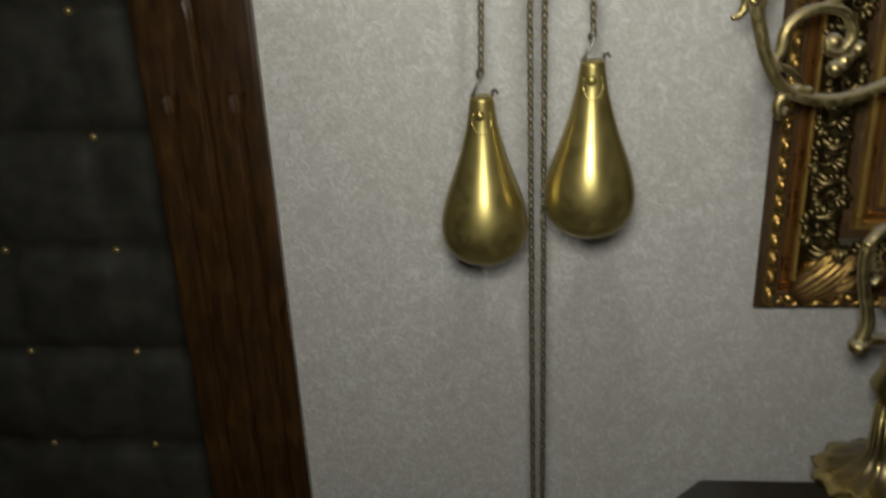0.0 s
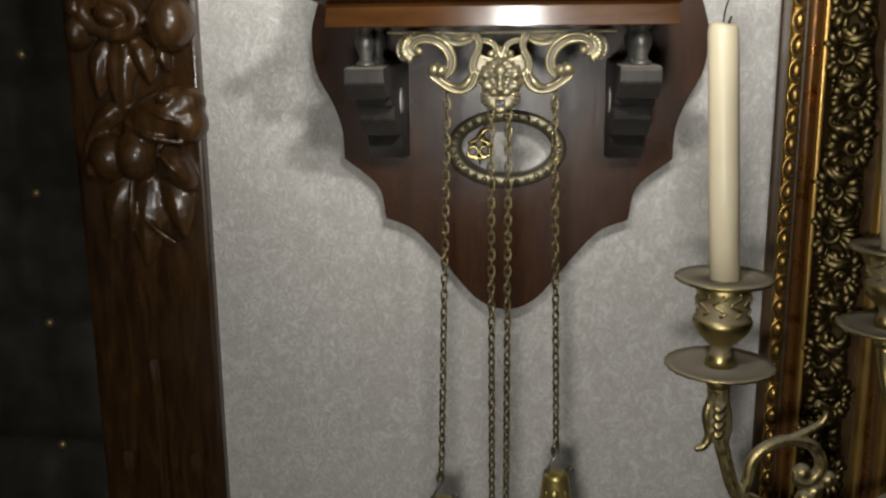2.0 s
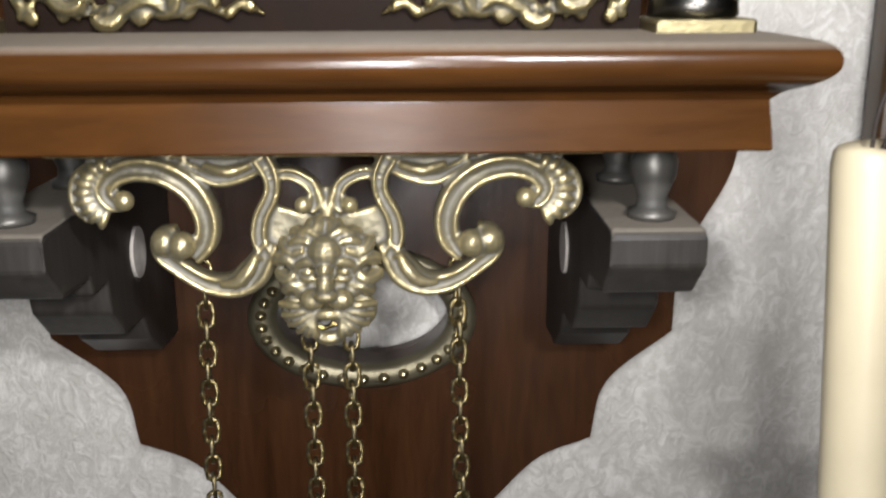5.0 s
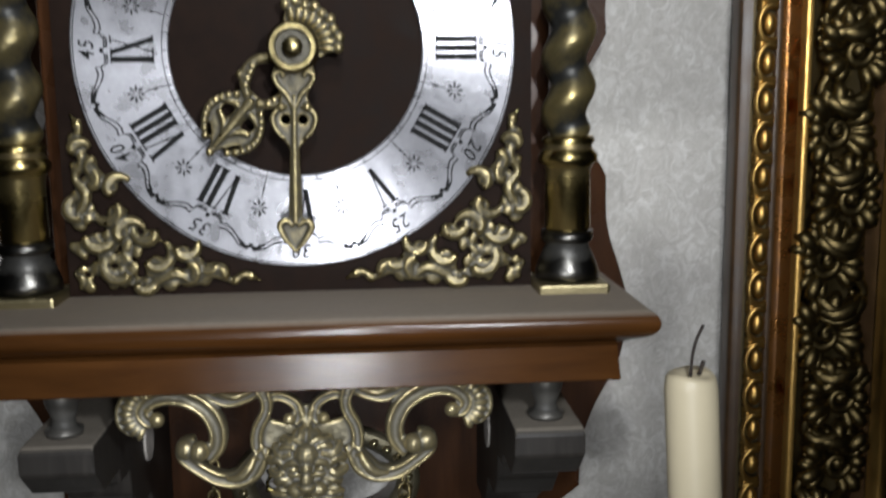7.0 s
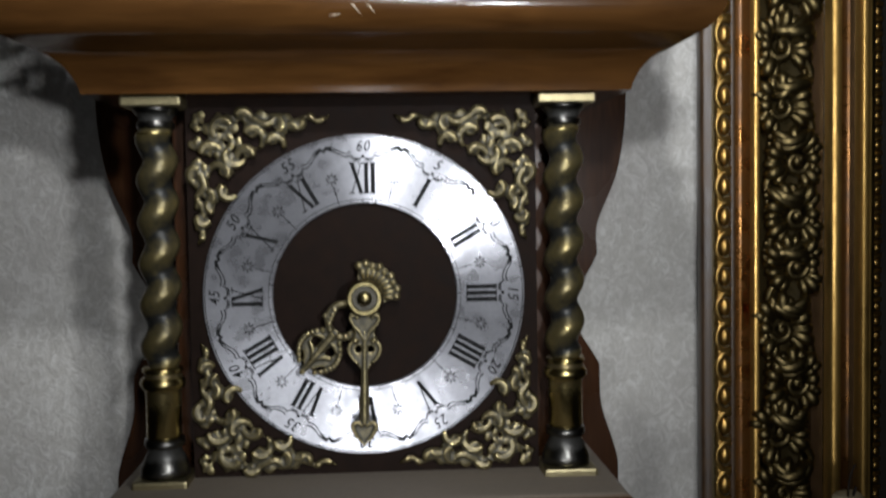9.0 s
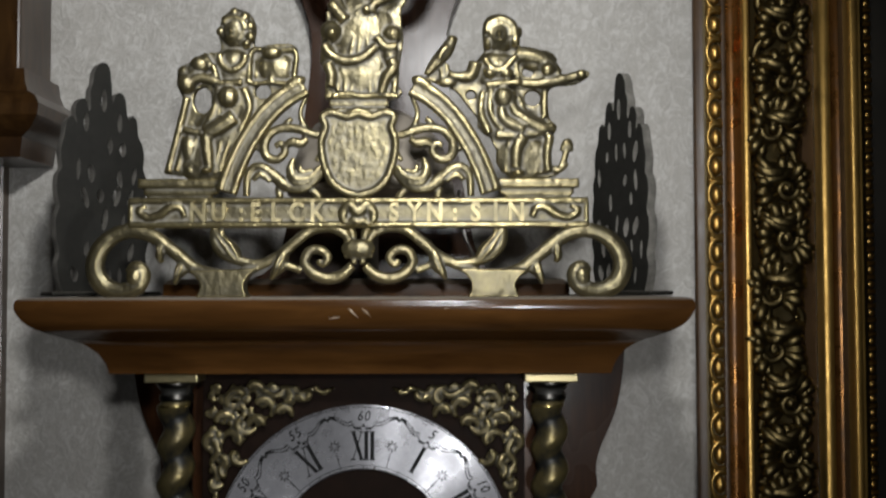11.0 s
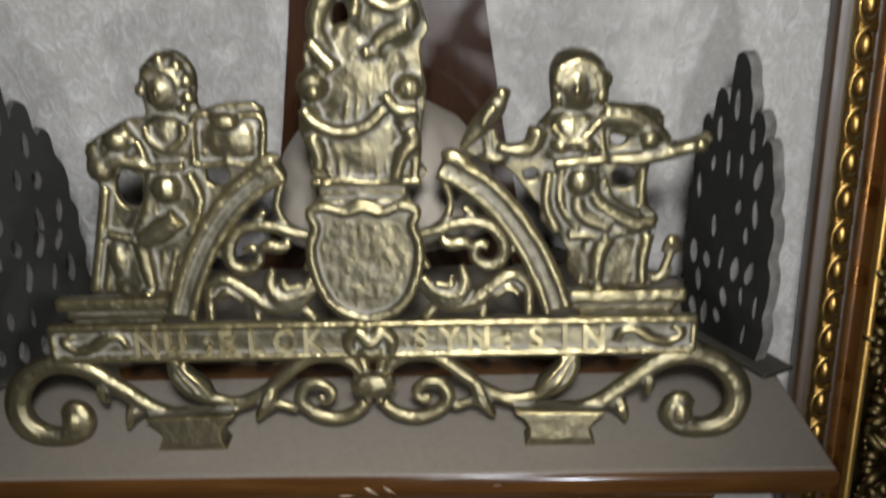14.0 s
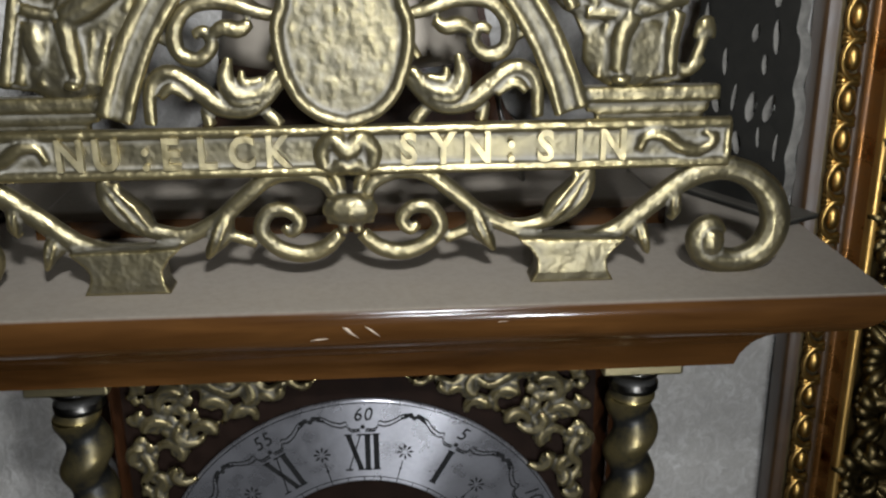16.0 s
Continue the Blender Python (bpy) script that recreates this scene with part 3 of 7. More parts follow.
def column(cx):
    """A barley-twist column with brass plates."""
    cy = -0.1395
    col = part("column", _lathed([(0.0085, 1.4175), (0.0115, 1.4185), (0.0112, 1.422), (0.0095, 1.4265), (0.0075, 1.4305), (0.0092, 1.4325), (0.0092, 1.4355)], (cx, cy, 0)), PEWTER, clock, "dark barley-twist column with brass bands")
    bm = bmesh.new()
    box(bm, cx - 0.0122, cx + 0.0130, cy - 0.0130, cy + 0.0130, 1.4125, 1.4180) if cx > 0 else box(bm, cx - 0.0130, cx + 0.0122, cy - 0.0130, cy + 0.0130, 1.4125, 1.4180)
    bevelled(part("base_plate", bm, RINGBRASS, col, smooth=False), 0.0012)
    part("brass_sleeve", _lathed([(0.0075, 1.4355), (0.0082, 1.4365), (0.0080, 1.457), (0.0086, 1.4585), (0.0104, 1.4605), (0.0104, 1.4625), (0.0088, 1.4645), (0.0082, 1.4655), (0.0095, 1.4675), (0.0088, 1.469)], (cx, cy, 0)), BRASSDULL, col, "polished brass sleeve")
    bm = bmesh.new()
    loops = []
    z0, z1, pitch = 1.468, 1.581, 0.0192
    n = 200
    for i in range(n + 1):
        z = z0 + (z1 - z0) * i / n
        a = 2 * math.pi * (z - z0) / pitch
        fade = min(1.0, i / 8, (n - i) / 8)
        lp = []
        for k in range(28):
            b = 2 * math.pi * k / 28
            w = (0.5 + 0.5 * math.cos(b - a)) ** 0.9
            r = 0.0062 + 0.0034 * w * fade
            lp.append((cx + r * math.cos(b), cy + r * math.sin(b), z))
        loops.append(lp)
    skin(bm, loops)
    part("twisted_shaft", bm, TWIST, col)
    part("capital", _lathed([(0.0070, 1.5780), (0.0085, 1.5795), (0.0085, 1.5815), (0.0072, 1.5830), (0.0085, 1.5850), (0.0100, 1.5870), (0.0105, 1.5885)], (cx, cy, 0)), PEWTER, col)
    bm = bmesh.new()
    box(bm, cx - 0.0135, cx + 0.0135, cy - 0.0115, cy + 0.0135, 1.5885, 1.5930)
    bevelled(part("top_plate", bm, RINGBRASS, col, smooth=False), 0.0008)


def _lathed(profile, at, seg=28, lobes=0, lobe=0.0):
    bm = bmesh.new()
    lathe(bm, profile, at, seg, lobes, lobe)
    return bm


for cx in (-0.0945, 0.0945):
    column(cx)


def bracket(s):
    """A stepped black bracket under the shelf with two little balusters."""
    side = [(-0.021, 1.3635), (-0.145, 1.3635), (-0.147, 1.362), (-0.147, 1.353), (-0.136, 1.3425), (-0.115, 1.3415), (-0.113, 1.336), (-0.10, 1.3355), (-0.098, 1.325), (-0.086, 1.3135), (-0.066, 1.312), (-0.06, 1.302), (-0.045, 1.292), (-0.021, 1.290)]
    bm = bmesh.new()
    slab(bm, side, 0.0745, 0.1005, [ellipse(0.0078, 0.0092, -0.066, 1.3365, 20)])
    for v in bm.verts:
        v.co = (s * v.co.y, v.co.x, v.co.z)
    br = bevelled(part("bracket", bm, BLACKWOOD, clock, "dusty black stepped wooden bracket", smooth=False), 0.002, 2)
    # added pale disc paints in the dusty, lit inside of the hole
    bm = bmesh.new()
    slab(bm, ellipse(0.0077, 0.0091, -0.066, 1.3365, 20), 0.0738, 0.0985)
    for v in bm.verts:
        v.co = (s * v.co.y, v.co.x, v.co.z)
    part("lit_hole_disc", bm, HOLELIT, br, "pale grey disc standing for the lit inside of a hole", smooth=False)
    for y in (-0.132, -0.082):
        part("baluster", _lathed([(0.0065, 1.3635), (0.0068, 1.3655), (0.0045, 1.3665), (0.0040, 1.3695), (0.0062, 1.3755), (0.0066, 1.3795), (0.0045, 1.3840), (0.0038, 1.3855), (0.0062, 1.3870), (0.0062, 1.3885)], (s * 0.0885, y, 0), 20), BALUSTER, br, "small turned dark metal baluster")


for s in (-1, 1):
    bracket(s)

# ---- gilded frame ----
def gilt_frame():
    fr = thing("gilded_frame", "large ornate gilded frame with carved dark leaf band on the wall", "picture frame")
    X0, X1, Z0, Z1 = 0.198, 1.25, 0.824, 2.12

    def roll(a, b, foot, rise, n=9):
        """A half-round between two outsets."""
        return [((a + b) / 2 - (b - a) / 2 * math.cos(math.pi * i / n), foot + rise * math.sin(math.pi * i / n)) for i in range(n + 1)]

    def strip(name, prof, mat, label=""):
        """One band of the profile, run round all four sides."""
        bm = bmesh.new()
        loops = []
        for o, h in prof:
            loops.append([(X0 + o, -0.004 - h, Z0 + o), (X1 - o, -0.004 - h, Z0 + o), (X1 - o, -0.004 - h, Z1 - o), (X0 + o, -0.004 - h, Z1 - o)])
        skin(bm, loops, cap0=False, cap1=False)
        return sharp(part(name, bm, mat, fr, label), 50)

    strip("outer_edge", [(0.006, 0.0), (0.0, 0.0235), (0.0004, 0.0252), (0.0014, 0.0262), (0.0044, 0.0276), (0.0054, 0.0282), (0.0056, 0.0270)], FRAMESIDE, "dark outer edge")
    strip("bead_band", [(0.0056, 0.0270), (0.0155, 0.0285)], GILTDARK, "gilded egg moulding")
    strip("ridge", roll(0.0155, 0.0195, 0.0285, 0.0022), FRAMESIDE)
    strip("glossy_band", [(0.0195, 0.0285), (0.0200, 0.0225)] + [tuple(p) for p in curve_points([(0.0202, 0.0222), (0.0235, 0.0215), (0.0265, 0.0235), (0.0288, 0.0280)], 4)], GILTFLAT, "glossy red-brown band")
    strip("gilt_fillet", [(0.0288, 0.0280)] + roll(0.0290, 0.0338, 0.0285, 0.0035) + [(0.0345, 0.018)], GILTBAND)
    strip("leaf_band", [(0.0345, 0.018), (0.044, 0.028), (0.058, 0.027), (0.0680, 0.017)], GILTDARK, "dark carved leaf band")
    strip("brown_band", [(0.0680, 0.017), (0.0685, 0.0225), (0.0765, 0.0210)], FRAMESIDE)
    strip("inner_band", roll(0.0768, 0.0862, 0.0215, 0.0080, 12), GILTBAND, "bright gilded inner band")
    strip("worn_band", [tuple(p) for p in curve_points([(0.0862, 0.0215), (0.0880, 0.0205), (0.0905, 0.0202), (0.0925, 0.0215)], 4)], GILTFLAT)
    strip("inner_brown_band", [(0.0925, 0.0215), (0.0930, 0.0195), (0.0970, 0.0190)], FRAMESIDE)
    strip("inner_fillet", roll(0.0970, 0.1050, 0.0190, 0.0066, 10) + [(0.1055, 0.0180), (0.1080, 0.0180)], GILTBAND)
    strip("dart_band", [(0.1080, 0.0180), (0.1170, 0.0110), (0.1180, 0.0040)], GILTDARK, "small dark dart moulding")
    # a plain dark panel fills the opening
    bm = bmesh.new()
    box(bm, X0 + 0.1175, X1 - 0.1175, -0.009, -0.004, Z0 + 0.1175, Z1 - 0.1175)
    part("frame_panel", bm, FRAMEPANEL, fr, "plain dark panel inside the frame", smooth=False)
    return fr, X0, Z0, Z1


frame_thing, FX, FZ0, FZ1 = gilt_frame()


# carved pieces of the frame
def share(name, me, parent, m):
    o = new(name, me)
    o.parent = parent
    o.matrix_basis = m
    return o


def mesh_of(name, bm, mat):
    me = bpy.data.meshes.new(name)
    bmesh.ops.recalc_face_normals(bm, faces=bm.faces)
    bm.to_mesh(me)
    bm.free()
    for p in me.polygons:
        p.use_smooth = True
    me.materials.append(mat)
    return me


def frame_carving(fr):
    # one egg with its collar and darts
    bm = bmesh.new()
    blob(bm, (0.0018, 0.0004, 0), (0.0038, 0.0028, 0.0038), (0, 0, 0), 12, 8)
    pts = [(0.0052, -0.0012, 0.0052), (0.0005, -0.0018, 0.0056), (-0.0035, -0.002, 0.0032), (-0.0046, -0.002, 0.0), (-0.0035, -0.002, -0.0032), (0.0005, -0.0018, -0.0056), (0.0052, -0.0012, -0.0052)]
    tube(bm, pts, 0.0013, 5, 3)
    for k in (-1, 0, 1):
        tube(bm, [(-0.0052, -0.001, 0.00625 + 0.0017 * k, 0.0007), (0.0, -0.0020, 0.00625 + 0.0005 * k, 0.0010)], 0.0006, 4, 1)
    egg = mesh_of("egg", bm, GILT)
    # curled acanthus: ribbed lobes fanned out of a scrolling stem, with a cupped volute
    sprays = []
    for seed in (2, 9, 14, 21):
        rng = random.Random(seed)
        j = lambda q: rng.uniform(-q, q)
        bm = bmesh.new()
        d = 1 if seed % 2 else -1
        cx, cz = d * 0.0045, 0.004 + j(0.002)
        # stem rising from the side and rolling up into the volute
        roll_in = [(cx + d * (0.0082 - 0.0011 * g) * math.cos(g), -0.004 - 0.0005 * g, cz - (0.0082 - 0.0011 * g) * math.sin(g), 0.0029 - 0.00022 * g) for g in (6.0, 5.0, 4.0, 3.0, 2.0, 1.0, 0.0)][::-1]
        tube(bm, [(-d * 0.009, -0.001, -0.022, 0.0022), (-d * 0.0125, -0.003, -0.012, 0.0026), (-d * 0.008, -0.004, -0.003, 0.0028)], 0.002, 7, 4)
        tube(bm, roll_in, 0.002, 7, 3)
        blob(bm, (cx, -0.0052, cz), (0.0034, 0.0032, 0.0034), (0, 0, 0), 10, 7)
        # lobes round the volute, each with a curled end and a rib on both sides
        for k in range(6):
            g = radians(205 - 50 * k + j(9))
            dx, dz = d * math.cos(g), math.sin(g)
            L = rng.uniform(0.012, 0.0155)
            ex = max(-0.0165, min(0.0165, cx + dx * (0.006 + L)))
            ez = cz + dz * (0.006 + L)
            mx, mz = cx + dx * 0.0065, cz + dz * 0.0065
            px, pz = -dz, dx
            for o, r, h in ((0.0, 0.0040, 0.0050), (0.0036, 0.0031, 0.0040), (-0.0036, 0.0031, 0.0040)):
                q = 0.82 if o else 1.0
                tube(bm, [(mx + px * o * 0.4, -0.0022, mz + pz * o * 0.4, r * 0.6), (mx + (ex - mx) * 0.4 * q + px * o, -h, mz + (ez - mz) * 0.4 * q + pz * o, r), (mx + (ex - mx) * 0.8 * q + px * o * 1.5, -h - 0.0012, mz + (ez - mz) * 0.8 * q + pz * o * 1.5, r * 0.92), (mx + (ex - mx) * q + px * (o * 1.7 + 0.0016), -0.0030, mz + (ez - mz) * q + pz * (o * 1.7 + 0.0016), r * 0.5)], 0.001, 7, 3)
        # long leaf that laps over the next scroll
        for o, r in ((0.0, 0.0044), (0.0040, 0.0034), (-0.0040, 0.0034)):
            tube(bm, [(-d * 0.010 + o * 0.5, -0.002, -0.014, r * 0.6), (-d * 0.004 + o, -0.0062, -0.0185, r), (d * 0.005 + o * 0.6, -0.0066, -0.0200 - o, r), (d * 0.012, -0.0030, -0.0150 - o * 1.4, r * 0.5)], 0.001, 7, 3)
        for k in range(5):
            blob(bm, (-d * (0.0125 + j(0.0012)), -0.0035, 0.004 + 0.0042 * k), 0.0019, (0, 0, 0), 7, 5)
        sprays.append(mesh_of("leaf_spray", bm, GILTDARK))
    bm = bmesh.new()
    fold_leaf(bm, (0.0, 0.0), (0.050, 0.046), 0.017, 6, 0.010)
    fold_leaf(bm, (0.006, 0.020), (0.030, 0.052), 0.009, 4, 0.007)
    fold_leaf(bm, (0.020, 0.004), (0.056, 0.024), 0.009, 4, 0.007)
    share("corner_leaf", mesh_of("corner_leaf", bm, GILT), fr, pose(FX + 0.034, -0.034, FZ0 + 0.012))
    rng = random.Random(4)
    n = int((FZ1 - FZ0 - 0.1) / 0.0178)
    for i in range(n):
        share("egg", egg, fr, pose(FX + 0.0108, -0.0340, FZ0 + 0.014 + 0.0178 * i) @ Matrix.Diagonal((0.92, 1.15, 1.45, 1)))
    for i in range(36):
        share("leaf_spray", sprays[rng.randrange(4)], fr, pose(FX + 0.0513, -0.0295, FZ0 + 0.078 + 0.0330 * i, 0, rng.uniform(-12, 12), 0) @ Matrix.Diagonal((1.0 if i % 2 else -1.0, 1.0, rng.uniform(0.95, 1.1), 1)))
    for i in range(int((FZ1 - FZ0 - 0.24) / 0.009)):
        share("egg", egg, fr, pose(FX + 0.1125, -0.0175, FZ0 + 0.12 + 0.009 * i) @ Matrix.Diagonal((0.75, 0.7, 0.7, 1)))
    for i in range(10):
        share("egg", egg, fr, pose(FX + 0.030 + 0.0178 * i, -0.0340, FZ0 + 0.0108, 0, -90, 0) @ Matrix.Diagonal((0.92, 1.15, 1.45, 1)))
    for i in range(5):
        share("leaf_spray", sprays[i % 3], fr, pose(FX + 0.088 + 0.0325 * i, -0.031, FZ0 + 0.0505, 0, 90 + rng.uniform(-30, 30), 0))


frame_carving(frame_thing)


# ---- doorway with a padded leather door ----
def field(bm, xs, zs, height, back):
    """A closed slab whose front is a height field."""
    rows = [[bm.verts.new((x, height(x, z), z)) for x in xs] for z in zs]
    for a, b in zip(rows, rows[1:]):
        for i in range(len(xs) - 1):
            bm.faces.new((a[i], a[i + 1], b[i + 1], b[i]))
    edge = rows[0] + [r[-1] for r in rows[1:]] + rows[-1][-2::-1] + [r[0] for r in rows[-2:0:-1]]
    rear = [bm.verts.new((v.co.x, back, v.co.z)) for v in edge]
    for i in range(len(edge)):
        j = (i + 1) % len(edge)
        bm.faces.new((edge[j], edge[i], rear[i], rear[j]))
    bm.faces.new(rear)


def padded_door():
    bm = bmesh.new()

    def puff(x, z):
        u = ((z - 0.117) / 0.1555) % 1.0
        v = ((x + 0.547) / 0.1525) % 1.0
        a = min(u, 1 - u) * 2
        b = min(v, 1 - v) * 2
        seam = (1 - (1 - a) ** 4) * (0.72 + 0.28 * (1 - (1 - b) ** 6))
        return 0.290 - 0.020 * seam + 0.0018 * math.sin(17 * z + 23 * x) + 0.0012 * math.sin(61 * x + 11 * z)

    field(bm, [-1.25 + 0.0115 * i for i in range(79)] + [-0.346], [0.02 + 0.0115 * i for i in range(148)], puff, 0.32)
    door = tagged(part("door_1", bm, LEATHER, None), "black tufted leather door studded with brass nails", "door", kind="structure")
    bm = bmesh.new()
    blob(bm, (0, 0, 0), (0.0060, 0.0045, 0.0060), (0, 0, 0), 10, 7)
    nail = mesh_of("nail", bm, NAILBRASS)
    for i in range(10):
        for k in range(3):
            share("nail", nail, door, pose(-0.547 - 0.1525 * k, 0.2825, 0.117 + 0.1555 * i))


padded_door()


def door_surround():
    st = thing("door_surround", "carved brown oak door surround on the wallpapered wall", "door frame")
    bm = bmesh.new()

    def front(x, z):
        y = -0.026
        for xc, top in ((-0.3195, 1.036), (-0.2895, 1.119), (-0.2595, 1.036)):
            if z < top and z > 0.3:
                w = 0.0042 + 0.0045 * max(0.0, 1 - (top - z) / 0.016)
                y += 0.0038 * max(0.0, 1 - abs(x - xc) / w)
        for e, s in ((-0.3435, 1), (-0.2380, -1)):
            d = (x - e) * s
            if d < 0.003:
                y += 0.0015 * (1 - d / 0.003)
        return y + 0.0006 * math.sin(z * 31) * math.sin(x * 60)

    xs = [-0.3435, -0.3420] + [-0.340 + 0.00125 * i for i in range(81)] + [-0.2395, -0.2380]
    zs = [0.0295, 0.15, 0.3] + sorted([0.32 + 0.02 * i for i in range(41)] + [h - q for h in (1.036, 1.119, 0.90) for q in (-0.0005, 0.0005, 0.004, 0.009, 0.016)]) + [1.2, 1.3, 1.4, 1.5, 1.6, 1.716]
    field(bm, xs, zs, front, -0.001)
    nearer = Matrix.Translation((0.025, -0.77, 1.4)) @ Matrix.Scale(1.0215, 4) @ Matrix.Translation((-0.025, 0.77, -1.4))
    bm.transform(nearer)
    post = sharp(part("casing", bm, OAK, st, "fluted brown oak casing"), 50)
    # fruit, pods and leaves carved on the casing
    bm = bmesh.new()
    Y = -0.009
    fold_leaf(bm, (-0.3091, 1.2712), (-0.3253, 1.2171), 0.0136, 1, 0.011, 0.002, Y)
    fold_leaf(bm, (-0.2904, 1.2712), (-0.2961, 1.1957), 0.0171, 1, 0.012, 0, Y)
    fold_leaf(bm, (-0.274, 1.2711), (-0.2622, 1.219), 0.0145, 1, 0.012, -0.003, Y)
    tube(bm, [(-0.3005, Y - 0.012, 1.2691, 0.0025), (-0.3026, Y - 0.0135, 1.2478, 0.003), (-0.3058, Y - 0.009, 1.2266, 0.0015)], 0.003, 8, 5)
    tube(bm, [(-0.2935, Y - 0.0115, 1.2393, 0.002), (-0.2794, Y - 0.013, 1.2265, 0.0024), (-0.2672, Y - 0.01, 1.2169, 0.0015)], 0.003, 8, 5)
    blob(bm, (-0.3199, Y - 0.004, 1.2878), (0.0175, 0.02, 0.0193), (0, 0, 0), 24, 16)
    blob(bm, (-0.2974, Y - 0.004, 1.2899), (0.018, 0.021, 0.0215), (0, 0, 0), 24, 16)
    blob(bm, (-0.334, Y - 0.004, 1.2787), (0.0088, 0.014, 0.0105), (0, 0, 0), 24, 16)
    blob(bm, (-0.3355, Y - 0.004, 1.2925), (0.0057, 0.01, 0.011), (0, 0, 0), 24, 16)
    blob(bm, (-0.2628, Y - 0.004, 1.2796), (0.0114, 0.017, 0.0219), (0, -32, 0), 24, 16)
    tube(bm, [(-0.273, Y - 0.019, 1.2924, 0.0022), (-0.2631, Y - 0.0225, 1.2817, 0.0022), (-0.2531, Y - 0.016, 1.2711, 0.0015)], 0.003, 8, 5)
    blob(bm, (-0.2723, Y - 0.004, 1.3221), (0.0362, 0.021, 0.0202), (0, -24, 0), 24, 16)
    blob(bm, (-0.2532, Y - 0.004, 1.3157), (0.0153, 0.017, 0.0175), (0, -24, 0), 24, 16)
    blob(bm, (-0.266, Y - 0.02, 1.3366), (0.0057, 0.01, 0.0053), (0, 0, 0), 24, 16)
    tube(bm, [(-0.3012, Y - 0.0155, 1.3179, 0.002), (-0.2804, Y - 0.0215, 1.3062, 0.0026), (-0.2547, Y - 0.015, 1.3004, 0.0018)], 0.003, 8, 5)
    tube(bm, [(-0.2846, Y - 0.02, 1.3306, 0.0015), (-0.2657, Y - 0.0265, 1.3221, 0.0018), (-0.2488, Y - 0.0185, 1.3157, 0.0012)], 0.003, 8, 5)
    fold_leaf(bm, (-0.3087, 1.3307), (-0.3389, 1.3021), 0.0096, 1, 0.012, 0, Y)
    fold_leaf(bm, (-0.317, 1.3807), (-0.3249, 1.3329), 0.0101, 1, 0.012, 0.002, Y)
    fold_leaf(bm, (-0.2959, 1.3827), (-0.281, 1.3444), 0.0096, 1, 0.013, -0.003, Y)
    fold_leaf(bm, (-0.3046, 1.3838), (-0.3067, 1.3179), 0.0132, 2, 0.012, 0, Y)
    fold_leaf(bm, (-0.2734, 1.3774), (-0.2658, 1.354), 0.0066, 1, 0.01, 0, Y)
    blob(bm, (-0.2621, Y - 0.004, 1.3926), (0.0189, 0.022, 0.0228), (0, 0, 0), 24, 16)
    blob(bm, (-0.3373, Y - 0.004, 1.386), (0.0105, 0.016, 0.0136), (0, 0, 0), 24, 16)
    blob(bm, (-0.3365, Y - 0.004, 1.4051), (0.0088, 0.014, 0.011), (0, 0, 0), 24, 16)
    blob(bm, (-0.3087, Y - 0.006, 1.3983), (0.0132, 0.016, 0.0088), (0, 20, 0), 24, 16)
    tube(bm, [(-0.2873, Y - 0.010, 1.3921, 0.0062), (-0.2944, Y - 0.010, 1.3859, 0.0062), (-0.307, Y - 0.010, 1.3847, 0.0062), (-0.3202, Y - 0.010, 1.3888, 0.0062), (-0.329, Y - 0.010, 1.3967, 0.0062), (-0.33, Y - 0.010, 1.4053, 0.0062), (-0.3228, Y - 0.010, 1.4115, 0.0062), (-0.3102, Y - 0.010, 1.4127, 0.0062), (-0.297, Y - 0.010, 1.4086, 0.0062), (-0.2883, Y - 0.010, 1.4007, 0.0062), (-0.2873, Y - 0.010, 1.3921, 0.0062)], 0.006, 10, 4)
    fold_leaf(bm, (-0.3072, 1.4136), (-0.3096, 1.4561), 0.0153, 3, 0.012, 0, Y)
    fold_leaf(bm, (-0.2872, 1.4156), (-0.2707, 1.4496), 0.0123, 2, 0.013, 0.003, Y)
    blob(bm, (-0.2599, Y - 0.004, 1.4262), (0.0153, 0.016, 0.0132), (0, 0, 0), 24, 16)
    blob(bm, (-0.33, Y - 0.004, 1.4264), (0.0132, 0.015, 0.0132), (0, 0, 0), 24, 16)
    cast(part("carving", bm, CARVED, post, "carved fruit and leaf ornament"), 0.0014, 3)
    bm = bmesh.new()
    box(bm, -1.40, -0.216, -0.050, -0.002, 1.760, 1.896)
    bevelled(part("frieze", bm, OAK, st, smooth=False), 0.0015)
    bm = bmesh.new()
    moulding(bm, [(-0.004, 1.714), (0.002, 1.7145), (0.004, 1.7265), (0.012, 1.7305), (0.019, 1.7375), (0.0205, 1.7440), (0.0165, 1.7495), (0.009, 1.7535), (0.006, 1.7600), (0.005, 1.7680), (0.0, 1.7690)], 0.592, -0.050, -0.002, cx=-0.808)
    sharp(part("capital_moulding", bm, OAK, st), 30)
    bm = bmesh.new()
    moulding(bm, [(0.0, 1.893), (0.008, 1.8945), (0.016, 1.900), (0.0205, 1.908), (0.019, 1.916), (0.024, 1.922), (0.036, 1.930), (0.036, 1.940), (0.0, 1.942)], 0.592, -0.050, -0.002, cx=-0.808)
    sharp(part("top_moulding", bm, OAK, st), 30)


CARVED = wood("polished_carved_oak", (0.032, 0.0145, 0.0052), (0.066, 0.032, 0.0100), (0.120, 0.060, 0.019), 0.30, (20, 20, 8), coat=0.25)
# gouge marks of the carver
bump(CARVED.node_tree, CARVED.node_tree.nodes["Principled BSDF"], (noise_at(CARVED.node_tree, 70.0, 3, 0.6, (1, 1, 0.45)), 0.5, 0.0022), (noise_at(CARVED.node_tree, 400.0, 2), 0.2, 0.0005))
door_surround()

